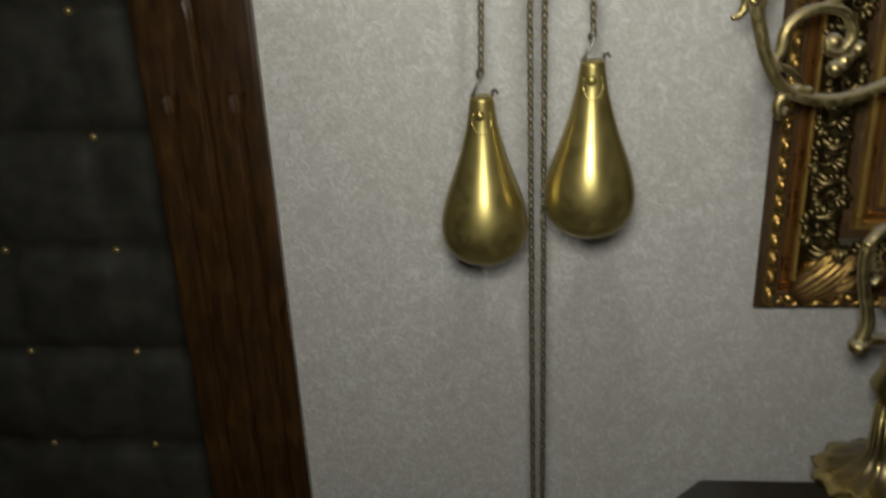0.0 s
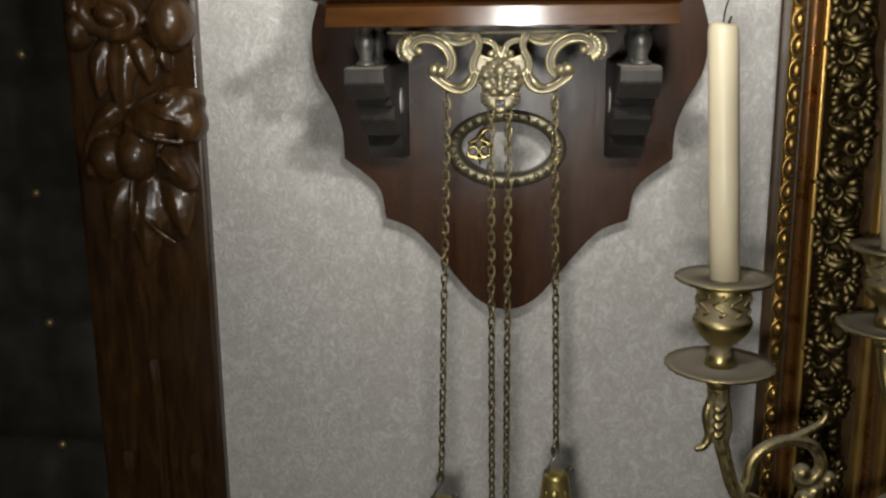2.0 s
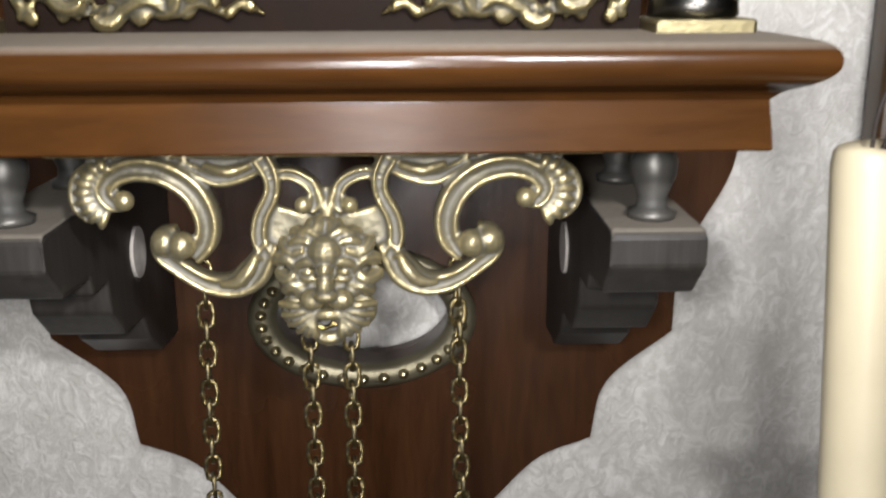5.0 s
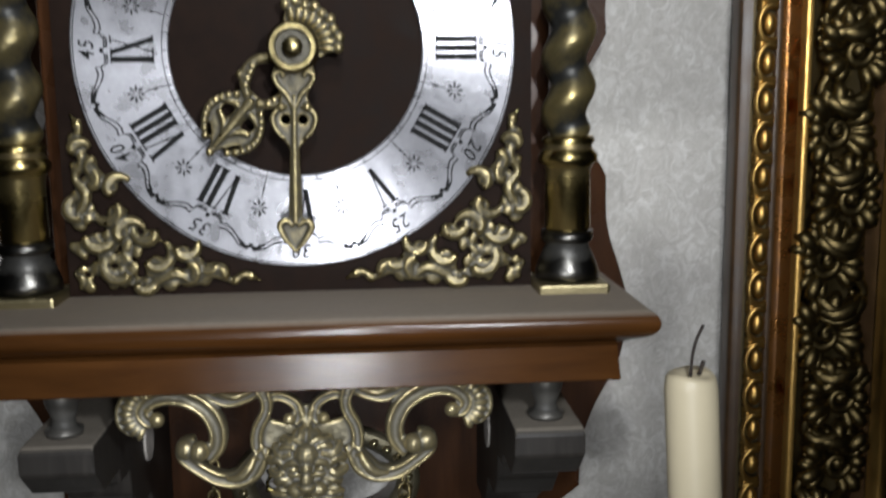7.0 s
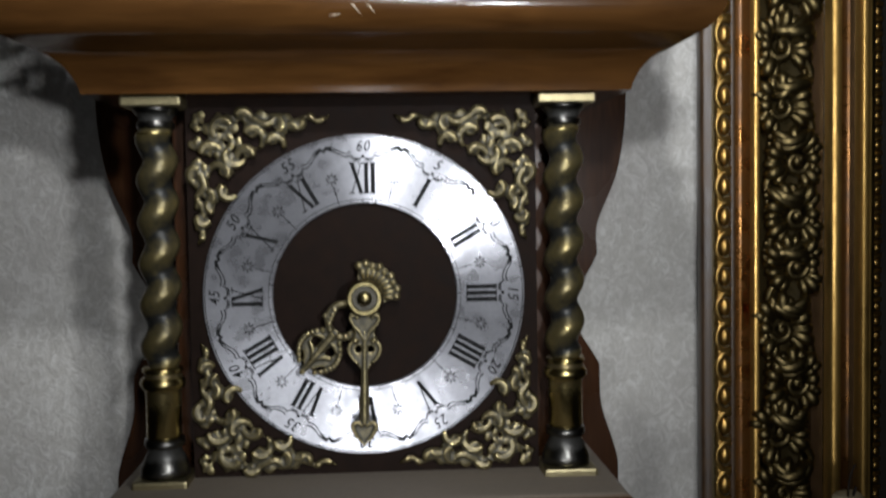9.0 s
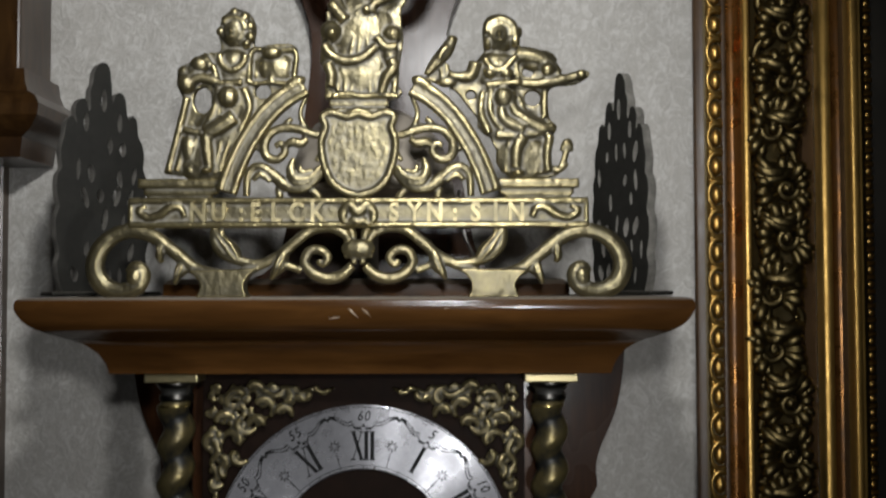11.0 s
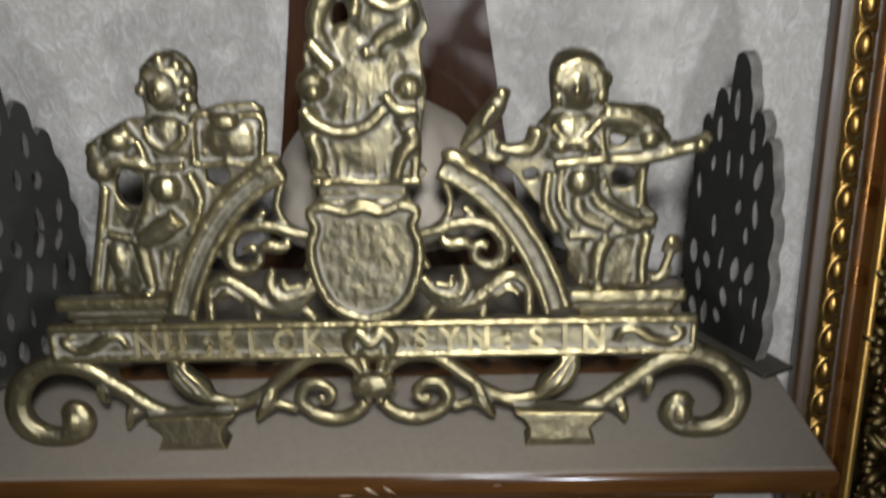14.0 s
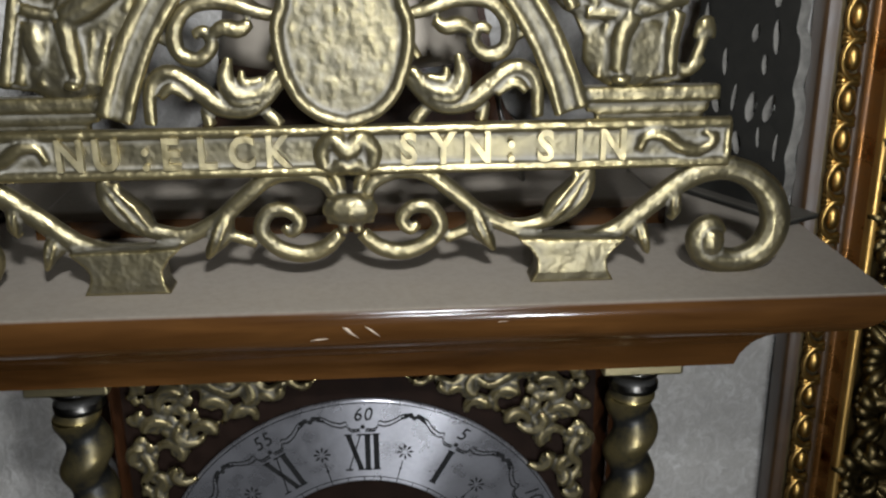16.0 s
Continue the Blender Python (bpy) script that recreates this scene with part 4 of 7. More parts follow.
# ---- brass gallery on top of the clock ----
def G(x, z, y=0.0):
    """Millimetres on the gallery's drawing, above the cornice, to metres."""
    return (0.988 * x / 1000, -0.165 - y / 1000, 1.6312 + 0.99 * z / 1000)


FAT = 1.42


def GT(bm, pts, seg=8, per=6, flat=0.8):
    """A scroll bar on the gallery: (x, z, radius) or (x, z, radius, y) in millimetres."""
    tube(bm, [G(p[0], p[1], p[3] if len(p) > 3 else 0) + (p[2] * FAT / 1000,) for p in pts], 0.001, seg, per, flat)


def GB(bm, x, z, size, y=0.0, turn=(0, 0, 0)):
    s = size if isinstance(size, tuple) else (size, size, size)
    blob(bm, G(x, z, y), tuple(v * FAT ** 0.5 / 1000 for v in s), turn)


def flip(pts, s):
    return [(s * p[0],) + tuple(p[1:]) for p in pts]


gallery = thing("brass_gallery", "cast brass clock gallery with figures, shield and raised motto", "clock ornament")


def gallery_banner():
    bm = bmesh.new()
    a, b = G(-112, 34.8, 2.0), G(112, 47.5, -2.5)
    box(bm, a[0], b[0], a[1], b[1], a[2], b[2])
    for z in (35.2, 47.0):
        GT(bm, [(-112, z, 1.2, 1.8), (0, z, 1.2, 1.8), (112, z, 1.2, 1.8)], flat=1.0)
    for s in (-1, 1):
        GT(bm, flip([(111.4, 35, 1.0, 1.8), (111.4, 41, 1.0, 1.8), (111.4, 47, 1.0, 1.8)], s))
        GT(bm, flip([(85, 39.5, 0.9, 2.2), (87, 43.5, 1.2, 2.6), (92, 43.5, 1.4, 2.8), (97, 40, 1.4, 2.8), (103, 39, 1.3, 2.6), (107, 42, 1.2, 2.4), (104, 44.5, 0.8, 2.2)], s))
    ban = cast(part("banner", bm, BRASS, gallery, "brass banner with raised lettering"), 0.0007, 1)
    for i, ch in enumerate("NU:ELCK"):
        letters("letter", ch, 0.0126, LETTERBRASS, ban, G(-78 + 10.0 * i - (2 if i > 2 else 0) + (1 if i == 2 else 0), 40.9, 2.9), 0, depth=0.0011, squeeze=0.85, bold=0.00035)
    for i, ch in enumerate("SYN:SIN"):
        letters("letter", ch, 0.0126, LETTERBRASS, ban, G(17.5 + 9.9 * i, 40.9, 2.9), 0, depth=0.0011, squeeze=0.85, bold=0.00035)
    bm = bmesh.new()
    GT(bm, [(-6.5, 36, 1.5, 3), (-7.5, 41, 1.8, 3.5), (-4, 45, 1.8, 4), (0, 41.5, 2.2, 4.5), (4, 45, 1.8, 4), (7.5, 41, 1.8, 3.5), (6.5, 36, 1.5, 3)])
    GT(bm, [(-6, 35, 1.3, 3), (-2, 37.5, 1.6, 3.5), (0, 36.5, 1.6, 3.6), (2, 37.5, 1.6, 3.5), (6, 35, 1.3, 3)])
    GB(bm, 0, 41, (6, 2.5, 5.5), 1)
    cast(part("knot", bm, BRASS, gallery), 0.0006, 2)


gallery_banner()


def gallery_arch(s):
    bm = bmesh.new()
    arc = [(28, 106), (36, 101.5), (45, 94), (53, 84), (60, 72), (65, 60), (67.5, 52)]
    # the broad band, its three ridges and the stepped plinth that it springs from
    for off, rad, y in ((0.0, 1.5, 2.6), (3.3, 1.3, 2.0), (6.4, 1.4, 2.4), (3.2, 3.4, -0.6)):
        pts = []
        for i, (x, z) in enumerate(arc):
            p, q = arc[max(i - 1, 0)], arc[min(i + 1, len(arc) - 1)]
            d = math.hypot(q[0] - p[0], q[1] - p[1])
            pts.append((x - off * (p[1] - q[1]) / d, z - off * (q[0] - p[0]) / d, rad, y))
        GT(bm, flip(pts, s), per=5)
    GT(bm, flip([(26, 106.5, 1.0, 2), (30, 106, 2.0, 2), (34, 103, 2.2, 2)], s))
    for x0, x1, z0, z1, y in ((66, 108, 53.5, 57.8, 2.8), (69, 105.5, 50.2, 53.5, 1.2), (72, 104, 47, 50.4, 0.5)):
        a, b = G(s * x0, z0, y), G(s * x1, z1, -2)
        box(bm, min(a[0], b[0]), max(a[0], b[0]), min(a[1], b[1]), max(a[1], b[1]), a[2], b[2])
    cast(part("arch", bm, BRASS, gallery), 0.0007, 2)
    # leaf scrolls inside the arch: a volute on its stalk above, a waved leaf below
    bm = bmesh.new()
    fat = lambda pts: GT(bm, flip([(x, z, r * 0.95, y) for x, z, r, y in pts], s))
    fat([(16.6, 78.6, 1.2, 0.6), (22.5, 79.9, 1.6, 0.6), (32.1, 82.7, 1.7, 0.6), (41.1, 81.8, 1.7, 0.6), (45.9, 76.4, 1.8, 0.6), (45.7, 69.7, 1.8, 0.6), (40.5, 67.3, 1.7, 0.6), (36.2, 71, 1.5, 0.6), (38, 75.1, 1.3, 0.6), (41.2, 74, 1.1, 0.6)])
    fat([(25.9, 98.7, 1, 0), (28.8, 90.9, 1, 0), (27, 84, 1.2, 0), (22.3, 79.8, 1.3, 0)])
    fat([(33, 88, 1.0, 0), (36, 85, 1.2, 0), (38, 82, 1.2, 0)])
    fat([(37.6, 73, 0.8, 1), (32.9, 75.9, 1.8, 1), (28.5, 75.4, 1.8, 1), (25.2, 77.5, 1.2, 1)])
    fat([(17.1, 76.9, 1, 0.4), (19, 70, 1.1, 0.4), (21.1, 66.6, 0.9, 0.4)])
    fat([(47, 72, 1.3, 0), (53, 74, 1.2, 0), (59, 73, 1.4, 0)])
    fat([(55, 49.3, 1.4, 0.8), (54.5, 58.2, 1.6, 0.8), (52, 62.7, 1.8, 0.8), (47.5, 63.5, 2, 0.8), (40.9, 58.8, 2.3, 0.8), (34.8, 54.1, 2.3, 0.8), (26.5, 53.9, 2.2, 0.8), (19.8, 59.5, 1.8, 0.8), (17.7, 62, 1.2, 0.8)])
    fat([(31.8, 68, 0.9, 1.6), (33.1, 62.3, 2, 1.6), (30.5, 57.7, 2.6, 1.6), (23.8, 58.4, 2, 1.6), (18.5, 64.1, 1, 1.6)])
    fat([(28.6, 64.7, 0.6, 2.6), (27.9, 61, 1.2, 2.6), (22.7, 62.1, 0.7, 2.6)])
    fat([(34.6, 60.6, 0.7, 2.8), (30.7, 55.6, 1.1, 2.8), (24.1, 56.1, 0.7, 2.8)])
    fat([(51.6, 57, 0.9, 2), (48, 59.8, 1.3, 2), (42.8, 56.5, 0.9, 2)])
    fat([(54.5, 62, 1.2, 0.4), (58.5, 63.5, 1.2, 0.4), (62, 62, 1.4, 0.4)])
    fat([(39.8, 53.8, 1.2, 0), (38.6, 48.5, 1.6, 0)])
    fat([(24, 53.5, 1.2, 0), (21, 50.5, 1.6, 0), (19, 48, 1.6, 0)])
    cast(part("leaf_scroll", bm, BRASS, gallery), 0.0005, 2)


def gallery_foot(s):
    bm = bmesh.new()
    # the long S-scroll that ends in a big volute, with its foot block
    GT(bm, flip([(59, 10, 2.6), (70, 10.5, 2.6), (80, 14, 2.4), (90, 22, 2.4), (101, 30, 2.6), (111, 32.5, 2.6), (120, 30, 2.8), (127, 23, 3.2), (129, 14, 3.4), (125, 6, 3.4), (117, 2.9, 3.0), (109, 5, 3.2), (106, 11, 3.2), (109, 14.5, 2.6), (112.5, 11.5, 1.8)], s), 10)
    GB(bm, s * 109, 10, (3.6, 3, 4.2), 1.5)
    GT(bm, flip([(103, 31, 1.4), (112, 32, 1.6), (112, 36, 2.0)], s))
    block = [(53.0, 0.0), (78.5, 0.0), (76.6, 3.5), (76.2, 7.0), (78.5, 10.0), (82, 13), (70, 13.5), (58, 13.5), (49, 14), (53, 10.5), (55.2, 7.0), (55.0, 3.5)]
    slab(bm, [G(s * x, z)[::2] for x, z in block], G(0, 0, 6.0)[1], G(0, 0, -3.5)[1])
    GT(bm, flip([(84, 15, 2.0), (88, 11.5, 1.8), (90, 6.5, 0.8)], s))
    GT(bm, flip([(97, 24, 1.4), (98, 20, 1.3), (96, 17, 0.9)], s))
    # inner branch towards the middle, its leaf and thorn
    GT(bm, flip([(59, 10, 2.4), (53, 13.5, 1.8), (45, 17, 1.7), (38, 21, 1.8), (31, 27, 1.9), (23, 33, 1.9), (14, 34.2, 1.9), (7, 31, 1.7), (4.5, 27, 1.6)], s))
    GT(bm, flip([(38, 21, 1.6), (48, 16.5, 1.6), (57, 17.5, 1.8), (65, 21, 2.2), (70, 27, 2.0), (70.5, 35, 1.6)], s))
    GT(bm, flip([(60, 19, 1.0, 1), (66, 25, 1.4, 1), (67, 33, 1.0, 1)], s))
    GT(bm, flip([(36, 22, 1.6), (38, 16, 2.2), (41, 12, 1.6), (43, 8.5, 0.6)], s))
    GT(bm, flip([(36, 16, 1.4), (32, 14.5, 1.3), (28, 13, 1.3)], s))
    # little volute beside the boss
    GT(bm, flip([(3, 15.5, 1.6), (8, 11, 1.9), (15, 9.2, 2.0), (22, 11.5, 1.9), (26.5, 17, 1.8), (24, 22.5, 1.7), (18.5, 23, 1.6), (15, 19.5, 1.5), (17.5, 16, 1.3), (20, 18, 1.0)], s), 8)
    for r, t, w in (((58, 17.5), (70, 33), 3.4), ((36, 23), (42, 9), 2.4), ((97, 28), (97, 17), 2.0), ((86, 18), (90, 6), 2.2)):
        fold_leaf(bm, G(s * r[0], r[1])[::2], G(s * t[0], t[1])[::2], w / 1000, 2, 0.0024, 0.0, G(0, 0, 0.8)[1])
    cast(part("foot_scroll", bm, BRASS, gallery), 0.0006, 1)


for s in (-1, 1):
    gallery_arch(s)
    gallery_foot(s)


def gallery_middle():
    bm = bmesh.new()
    a, b = G(-7, 19, 3), G(7, 27, -2)
    box(bm, a[0], b[0], a[1], b[1], a[2], b[2])
    GB(bm, 0, 23.5, (7.2, 3, 4), 2)
    GT(bm, [(-2, 20, 1.2, 2), (-2.2, 16, 1.2, 2)])
    GT(bm, [(2, 20, 1.2, 2), (2.2, 16, 1.2, 2)])
    GT(bm, [(-3, 27, 1.4), (-3, 31, 1.4), (-5, 34, 1.4)])
    GT(bm, [(3, 27, 1.4), (3, 31, 1.4), (5, 34, 1.4)])
    cast(part("boss", bm, BRASS, gallery), 0.0006, 2)
    # shield with a rolled rim and a hammered field
    rim = curve_points([(0, 49.5), (8, 52), (14, 58), (17.5, 68), (18, 77), (16, 83), (17.5, 88), (13, 90), (6, 88), (0, 89.5)], 5)
    full = [tuple(p) for p in rim] + [(-p[0], p[1]) for p in rim[-2:0:-1]]
    bm = bmesh.new()
    slab(bm, [(0.988 * x / 1000, 1.6312 + 0.99 * z / 1000) for x, z in full], -0.1685, -0.163)
    GT(bm, [(x, z, 1.4, 3.4) for x, z in full[::2]] + [(full[0][0], full[0][1], 1.4, 3.4)], per=2)
    rng = random.Random(5)
    for i in range(70):
        x, z = rng.uniform(-14, 14), rng.uniform(56, 85)
        if abs(x) < 15 - max(0, 62 - z):
            GB(bm, x, z, (rng.uniform(1.2, 2.4), 0.5, rng.uniform(1.4, 3.4)), 3.1)
    cast(part("shield", bm, BRASS, gallery, "brass shield with a hammered field"), 0.0006, 1)
    # pedestal on the shield
    bm = bmesh.new()
    for x, z0, z1, y in ((16.5, 97, 99.5, 4), (14.5, 93.5, 97, 2.5), (15.5, 89, 92, 3), (13.5, 92, 93.5, 2)):
        a, b = G(-x, z0, y), G(x, z1, -2)
        box(bm, a[0], b[0], a[1], b[1], a[2], b[2])
    GT(bm, [(-16, 91, 1.2, 2.6), (-8, 88.5, 1.2, 3), (0, 91, 1.2, 3), (8, 88.5, 1.2, 3), (16, 91, 1.2, 2.6)])
    cast(part("pedestal", bm, BRASS, gallery), 0.0006, 1)


gallery_middle()


def relief_plate(bm, outline, holes):
    """The pierced backing of a relief figure; places in millimetres, holes of (x, z, half width, half height)."""
    edge = [tuple(p) for p in curve_points(outline + outline[:1], 3)[:-1]]
    rings = [[(x + a * math.cos(g), z + b * math.sin(g)) for g in (2 * math.pi * i / 14 for i in range(14))] for x, z, a, b in holes]
    flat = lambda lp: [G(x, z)[::2] for x, z in lp]
    slab(bm, flat(edge), G(0, 0, 1.2)[1], G(0, 0, -2.4)[1], [flat(r) for r in rings])


def robed_figure():
    """A standing robed figure with small ones round it, in relief."""
    bm = bmesh.new()
    relief_plate(bm, [(-13.2, 145.5), (-12.1, 153), (-9.1, 162.4), (-4.2, 166.1), (-3.3, 173.6), (0.1, 180.2), (5.7, 182), (11.2, 179.6), (13.7, 173.5), (14.1, 169.2), (19.1, 168.7), (21.3, 164), (21.1, 154.6), (23.4, 146.1), (20.7, 141.5), (21.2, 132.4), (21.9, 126.7), (19.9, 113.4), (17.7, 106.8), (19.7, 98.1), (-13.8, 97.9), (-16, 111.2), (-17.8, 121.7), (-18.5, 131.2), (-15.9, 134.5), (-16.3, 139.7)], [(-3.8, 149.2, 2.8, 6.2)])
    for x, z, w, h in ((6.5, 152, 7.4, 12), (1, 132, 14, 16), (1, 112, 14.5, 15), (12, 150, 8, 9)):
        GB(bm, x, z, (w, 3.6, h), 0.6)
    GB(bm, 5, 172.1, (8.2, 4.6, 10.0), 1.5)
    GB(bm, 4.6, 168.2, (4.4, 3.4, 5.0), 3.2)
    GB(bm, 4.6, 168.4, (0.9, 1.3, 1.6), 6.4)
    GB(bm, 4.6, 165.2, (1.9, 1.0, 0.9), 5.8)
    GT(bm, [(-2.4, 170.0, 1.5, 4.4), (0.2, 173.2, 1.6, 5.6), (5.1, 174.4, 1.7, 6.2), (9.9, 173.2, 1.6, 5.6), (12.4, 170.0, 1.5, 4.4)])
    for sx in (-1, 1):
        GT(bm, [(5 + sx * 7.0, 171, 1.8, 3.4), (5 + sx * 7.4, 166.5, 1.7, 3.2), (5 + sx * 5.4, 163, 1.4, 3.0)])
    GB(bm, 3.2, 159.5, (6.6, 3.4, 5.4), 1.6)
    GB(bm, -5.6, 162, (3.6, 3.0, 3.2), 3.4)
    GB(bm, -0.8, 161.4, (2.2, 2.0, 2.2), 4.4)
    GT(bm, [(-5.4, 161.4, 3.2, 2.6), (-10.1, 153.5, 2.8, 2.6), (-11.4, 146.4, 2.4, 2.6), (-7.4, 139.4, 2, 2.6)])
    GT(bm, [(-0.4, 161.4, 1.6, 4.2), (1.8, 156.7, 1.6, 4.2), (0.7, 151, 1.6, 4.2)])
    GB(bm, 15.3, 161.4, (4.2, 3.8, 4.2), 4.2)
    GB(bm, 16.8, 165.9, (3.2, 2.2, 3.2), 2)
    GT(bm, [(5, 156.8, 1.6, 5.4), (11.8, 153.6, 1.9, 5.4), (18.5, 156.3, 1.7, 5.4)])
    GB(bm, 16.4, 150.9, (4.6, 3.4, 5.2), 3)
    GT(bm, [(17.2, 148.1, 2.6, 5), (10.7, 145.3, 2.2, 5), (7.4, 142.5, 1.9, 5), (6.8, 138.8, 1.6, 5)])
    GB(bm, 4.3, 140.2, (2.0, 2.0, 2.2), 5.4)
    GT(bm, [(-13.6, 144, 1.9, 4.6), (-9.6, 138.7, 2.1, 4.6), (-6.5, 135, 2.4, 4.6)])
    GT(bm, [(-0.8, 139.5, 1.1, 3.2), (-1.7, 130, 1.1, 3.2), (-3.9, 118.1, 1.1, 3.2)])
    GT(bm, [(2.5, 139.4, 1.2, 3.2), (1.3, 129.9, 1.2, 3.2), (-0.3, 118.1, 1.2, 3.2)])
    GT(bm, [(5.5, 139.3, 1.2, 3.2), (4.9, 129.9, 1.2, 3.2), (3.8, 118, 1.2, 3.2)])
    GT(bm, [(8.5, 139.3, 1, 3.2), (7.6, 129.8, 1, 3.2), (6.4, 118, 1, 3.2)])
    GT(bm, [(-8.4, 113.9, 1, 2.8), (-9.4, 107.3, 1, 2.8), (-10.1, 100.7, 1, 2.8)])
    GT(bm, [(-5.4, 113.9, 1.1, 2.8), (-6.2, 107.3, 1.1, 2.8), (-6.7, 100.6, 1.1, 2.8)])
    GT(bm, [(-2.2, 113.8, 1.1, 2.8), (-2.9, 107.2, 1.1, 2.8), (-3.4, 100.6, 1.1, 2.8)])
    GT(bm, [(1.3, 113.8, 1, 2.8), (1.2, 107.1, 1, 2.8), (1.1, 100.5, 1, 2.8)])
    GT(bm, [(5, 113.7, 1.1, 2.8), (5.3, 107, 1.1, 2.8), (5.7, 100.4, 1.1, 2.8)])
    GT(bm, [(8.3, 113.6, 0.9, 2.8), (8.5, 107, 0.9, 2.8), (8.5, 100.3, 0.9, 2.8)])
    GB(bm, -13.6, 130, (4.8, 3.8, 4.8), 3.2)
    GB(bm, -12.9, 128.5, (2.4, 2.2, 2.4), 6.4)
    GB(bm, 16.7, 128.5, (4.2, 3.6, 4.0), 3.4)
    GT(bm, [(-16.8, 123.1, 2, 4.8), (-13.3, 118.3, 2, 4.8), (-7, 115.3, 1.9, 4.8), (1.4, 116.4, 1.8, 4.8), (8.7, 122.2, 1.6, 4.8)])
    GT(bm, [(9, 126.9, 1.7, 5), (12.9, 122.1, 1.9, 5), (19.4, 122, 1.7, 5)])
    GB(bm, 15.5, 118.7, (3.8, 3.0, 4.6), 2.6)
    GT(bm, [(16.1, 115.9, 2.6, 4.2), (17.2, 112.1, 2.5, 4.2), (13.6, 106.9, 2, 4.2), (11.4, 99.5, 1.6, 4.2)])
    GT(bm, [(18, 111.6, 1.8, 2.6), (18.2, 106.8, 1.5, 2.6), (17.4, 100.2, 1.3, 2.6)])
    GB(bm, -15.2, 118.8, (3.4, 3.0, 5.0), 2.4)
    GT(bm, [(-15.2, 114.1, 2.4, 4), (-13.1, 108.1, 2.2, 4), (-13.6, 102.6, 1.7, 4)])
    GT(bm, [(-17.1, 116.9, 2, 2.4), (-15.4, 113.1, 2, 2.4)])
    GT(bm, [(-13.5, 97.9, 1.1, 3.6), (-5.9, 99.1, 1.1, 3.6), (2.5, 98, 1.1, 3.6), (10.9, 98.6, 1.1, 3.6), (19.6, 97.9, 1.1, 3.6)])
    cast(part("robed_figure", bm, BRASS, gallery, "cast brass robed figure holding a child"), 0.0006, 5)


def book_figure():
    """A seated robed figure in relief, with staff and open book."""
    bm = bmesh.new()
    relief_plate(bm, [(-95.9, 60.4), (-90.3, 78.5), (-85.6, 93.9), (-89.4, 103.7), (-88.3, 111.7), (-82.5, 116), (-74.3, 120.1), (-68.1, 121.1), (-69.2, 130.9), (-66.3, 137.7), (-60.3, 141.6), (-53.9, 139.7), (-50.6, 132.8), (-51.2, 123), (-41.8, 124.5), (-30.4, 122.6), (-31.7, 104.2), (-38.9, 95.8), (-44.8, 87.8), (-58.6, 73.2), (-66.9, 58.4)], [(-76.6, 96.6, 4.6, 6.6), (-47.2, 100.9, 3.9, 3.7)])
    for x, z, w, h in ((-60.5, 112, 9, 11), (-62, 96, 10, 9), (-66, 82, 13, 10), (-76, 67, 13, 10), (-41, 113, 9, 7)):
        GB(bm, x, z, (w, 3.4, h), 0.4)
    GB(bm, -60.3, 131.6, (7.4, 4.5, 8.6), 1.5)
    GB(bm, -61.7, 129.8, (4.5, 3.4, 5.4), 3.4)
    GB(bm, -61.9, 129.2, (0.9, 1.4, 1.5), 7.0)
    GB(bm, -62.1, 126.7, (1.7, 0.8, 0.6), 6.4)
    GT(bm, [(-66.2, 133.7, 1, 5.4), (-63.5, 135.9, 1, 5.4), (-59.3, 136.2, 1, 5.4), (-56.2, 133.8, 1, 5.4), (-55.7, 130.6, 1, 5.4)])
    GB(bm, -60.7, 139.2, 2.3, 3.5)
    GB(bm, -55.6, 137, 2.2, 3.5)
    GB(bm, -65.1, 135.6, 2.2, 3.5)
    GB(bm, -53.1, 132.4, 2.5, 3.5)
    GB(bm, -53, 127.3, 2.4, 3.5)
    GB(bm, -67.5, 129.9, 2.1, 3.5)
    GB(bm, -54.9, 123.7, 2.0, 3.5)
    GB(bm, -61.6, 115.2, (7.6, 3.6, 6.0), 1.5)
    GT(bm, [(-67.8, 118.8, 1.3, 4.6), (-66.8, 114, 1.3, 4.6), (-62.1, 110.7, 1.3, 4.6), (-56.7, 113.8, 1.3, 4.6), (-55.1, 118.5, 1.3, 4.6)])
    GT(bm, [(-73.5, 108.2, 1.3, 4), (-67.8, 104.6, 1.3, 4), (-57, 104.8, 1.3, 4)])
    GT(bm, [(-71.5, 113.7, 1.2, 3.6), (-69.6, 107.9, 1.2, 3.6), (-68.9, 104.4, 1.2, 3.6)])
    GB(bm, -63.6, 97.7, (4.6, 3.6, 4.8), 4)
    GT(bm, [(-68.4, 103.9, 1.6, 3), (-70.1, 93, 1.6, 3), (-75.1, 81.4, 1.6, 3)])
    GT(bm, [(-56.2, 102.4, 1.5, 2.6), (-53.5, 92.6, 1.5, 2.6), (-58.1, 81.2, 1.5, 2.6)])
    GT(bm, [(-58.7, 101.9, 1.2, 2.4), (-56.4, 90.4, 1.2, 2.4), (-62.5, 77.9, 1.2, 2.4), (-67.5, 63, 1.2, 2.4)])
    GT(bm, [(-67.3, 94.1, 1, 3.2), (-68.8, 88.4, 1, 3.2), (-73.4, 81, 1, 3.2)])
    GT(bm, [(-73.1, 116.6, 3.4, 2), (-78.4, 112.9, 3.6, 2), (-83.9, 105.3, 3.4, 2)])
    GB(bm, -77.5, 113.8, (4.6, 3.6, 3.8), 3.2)
    GB(bm, -84.3, 104.8, (4.4, 3.6, 4.8), 2.6)
    GB(bm, -85.6, 110, (3.2, 3.0, 3.4), 1.8)
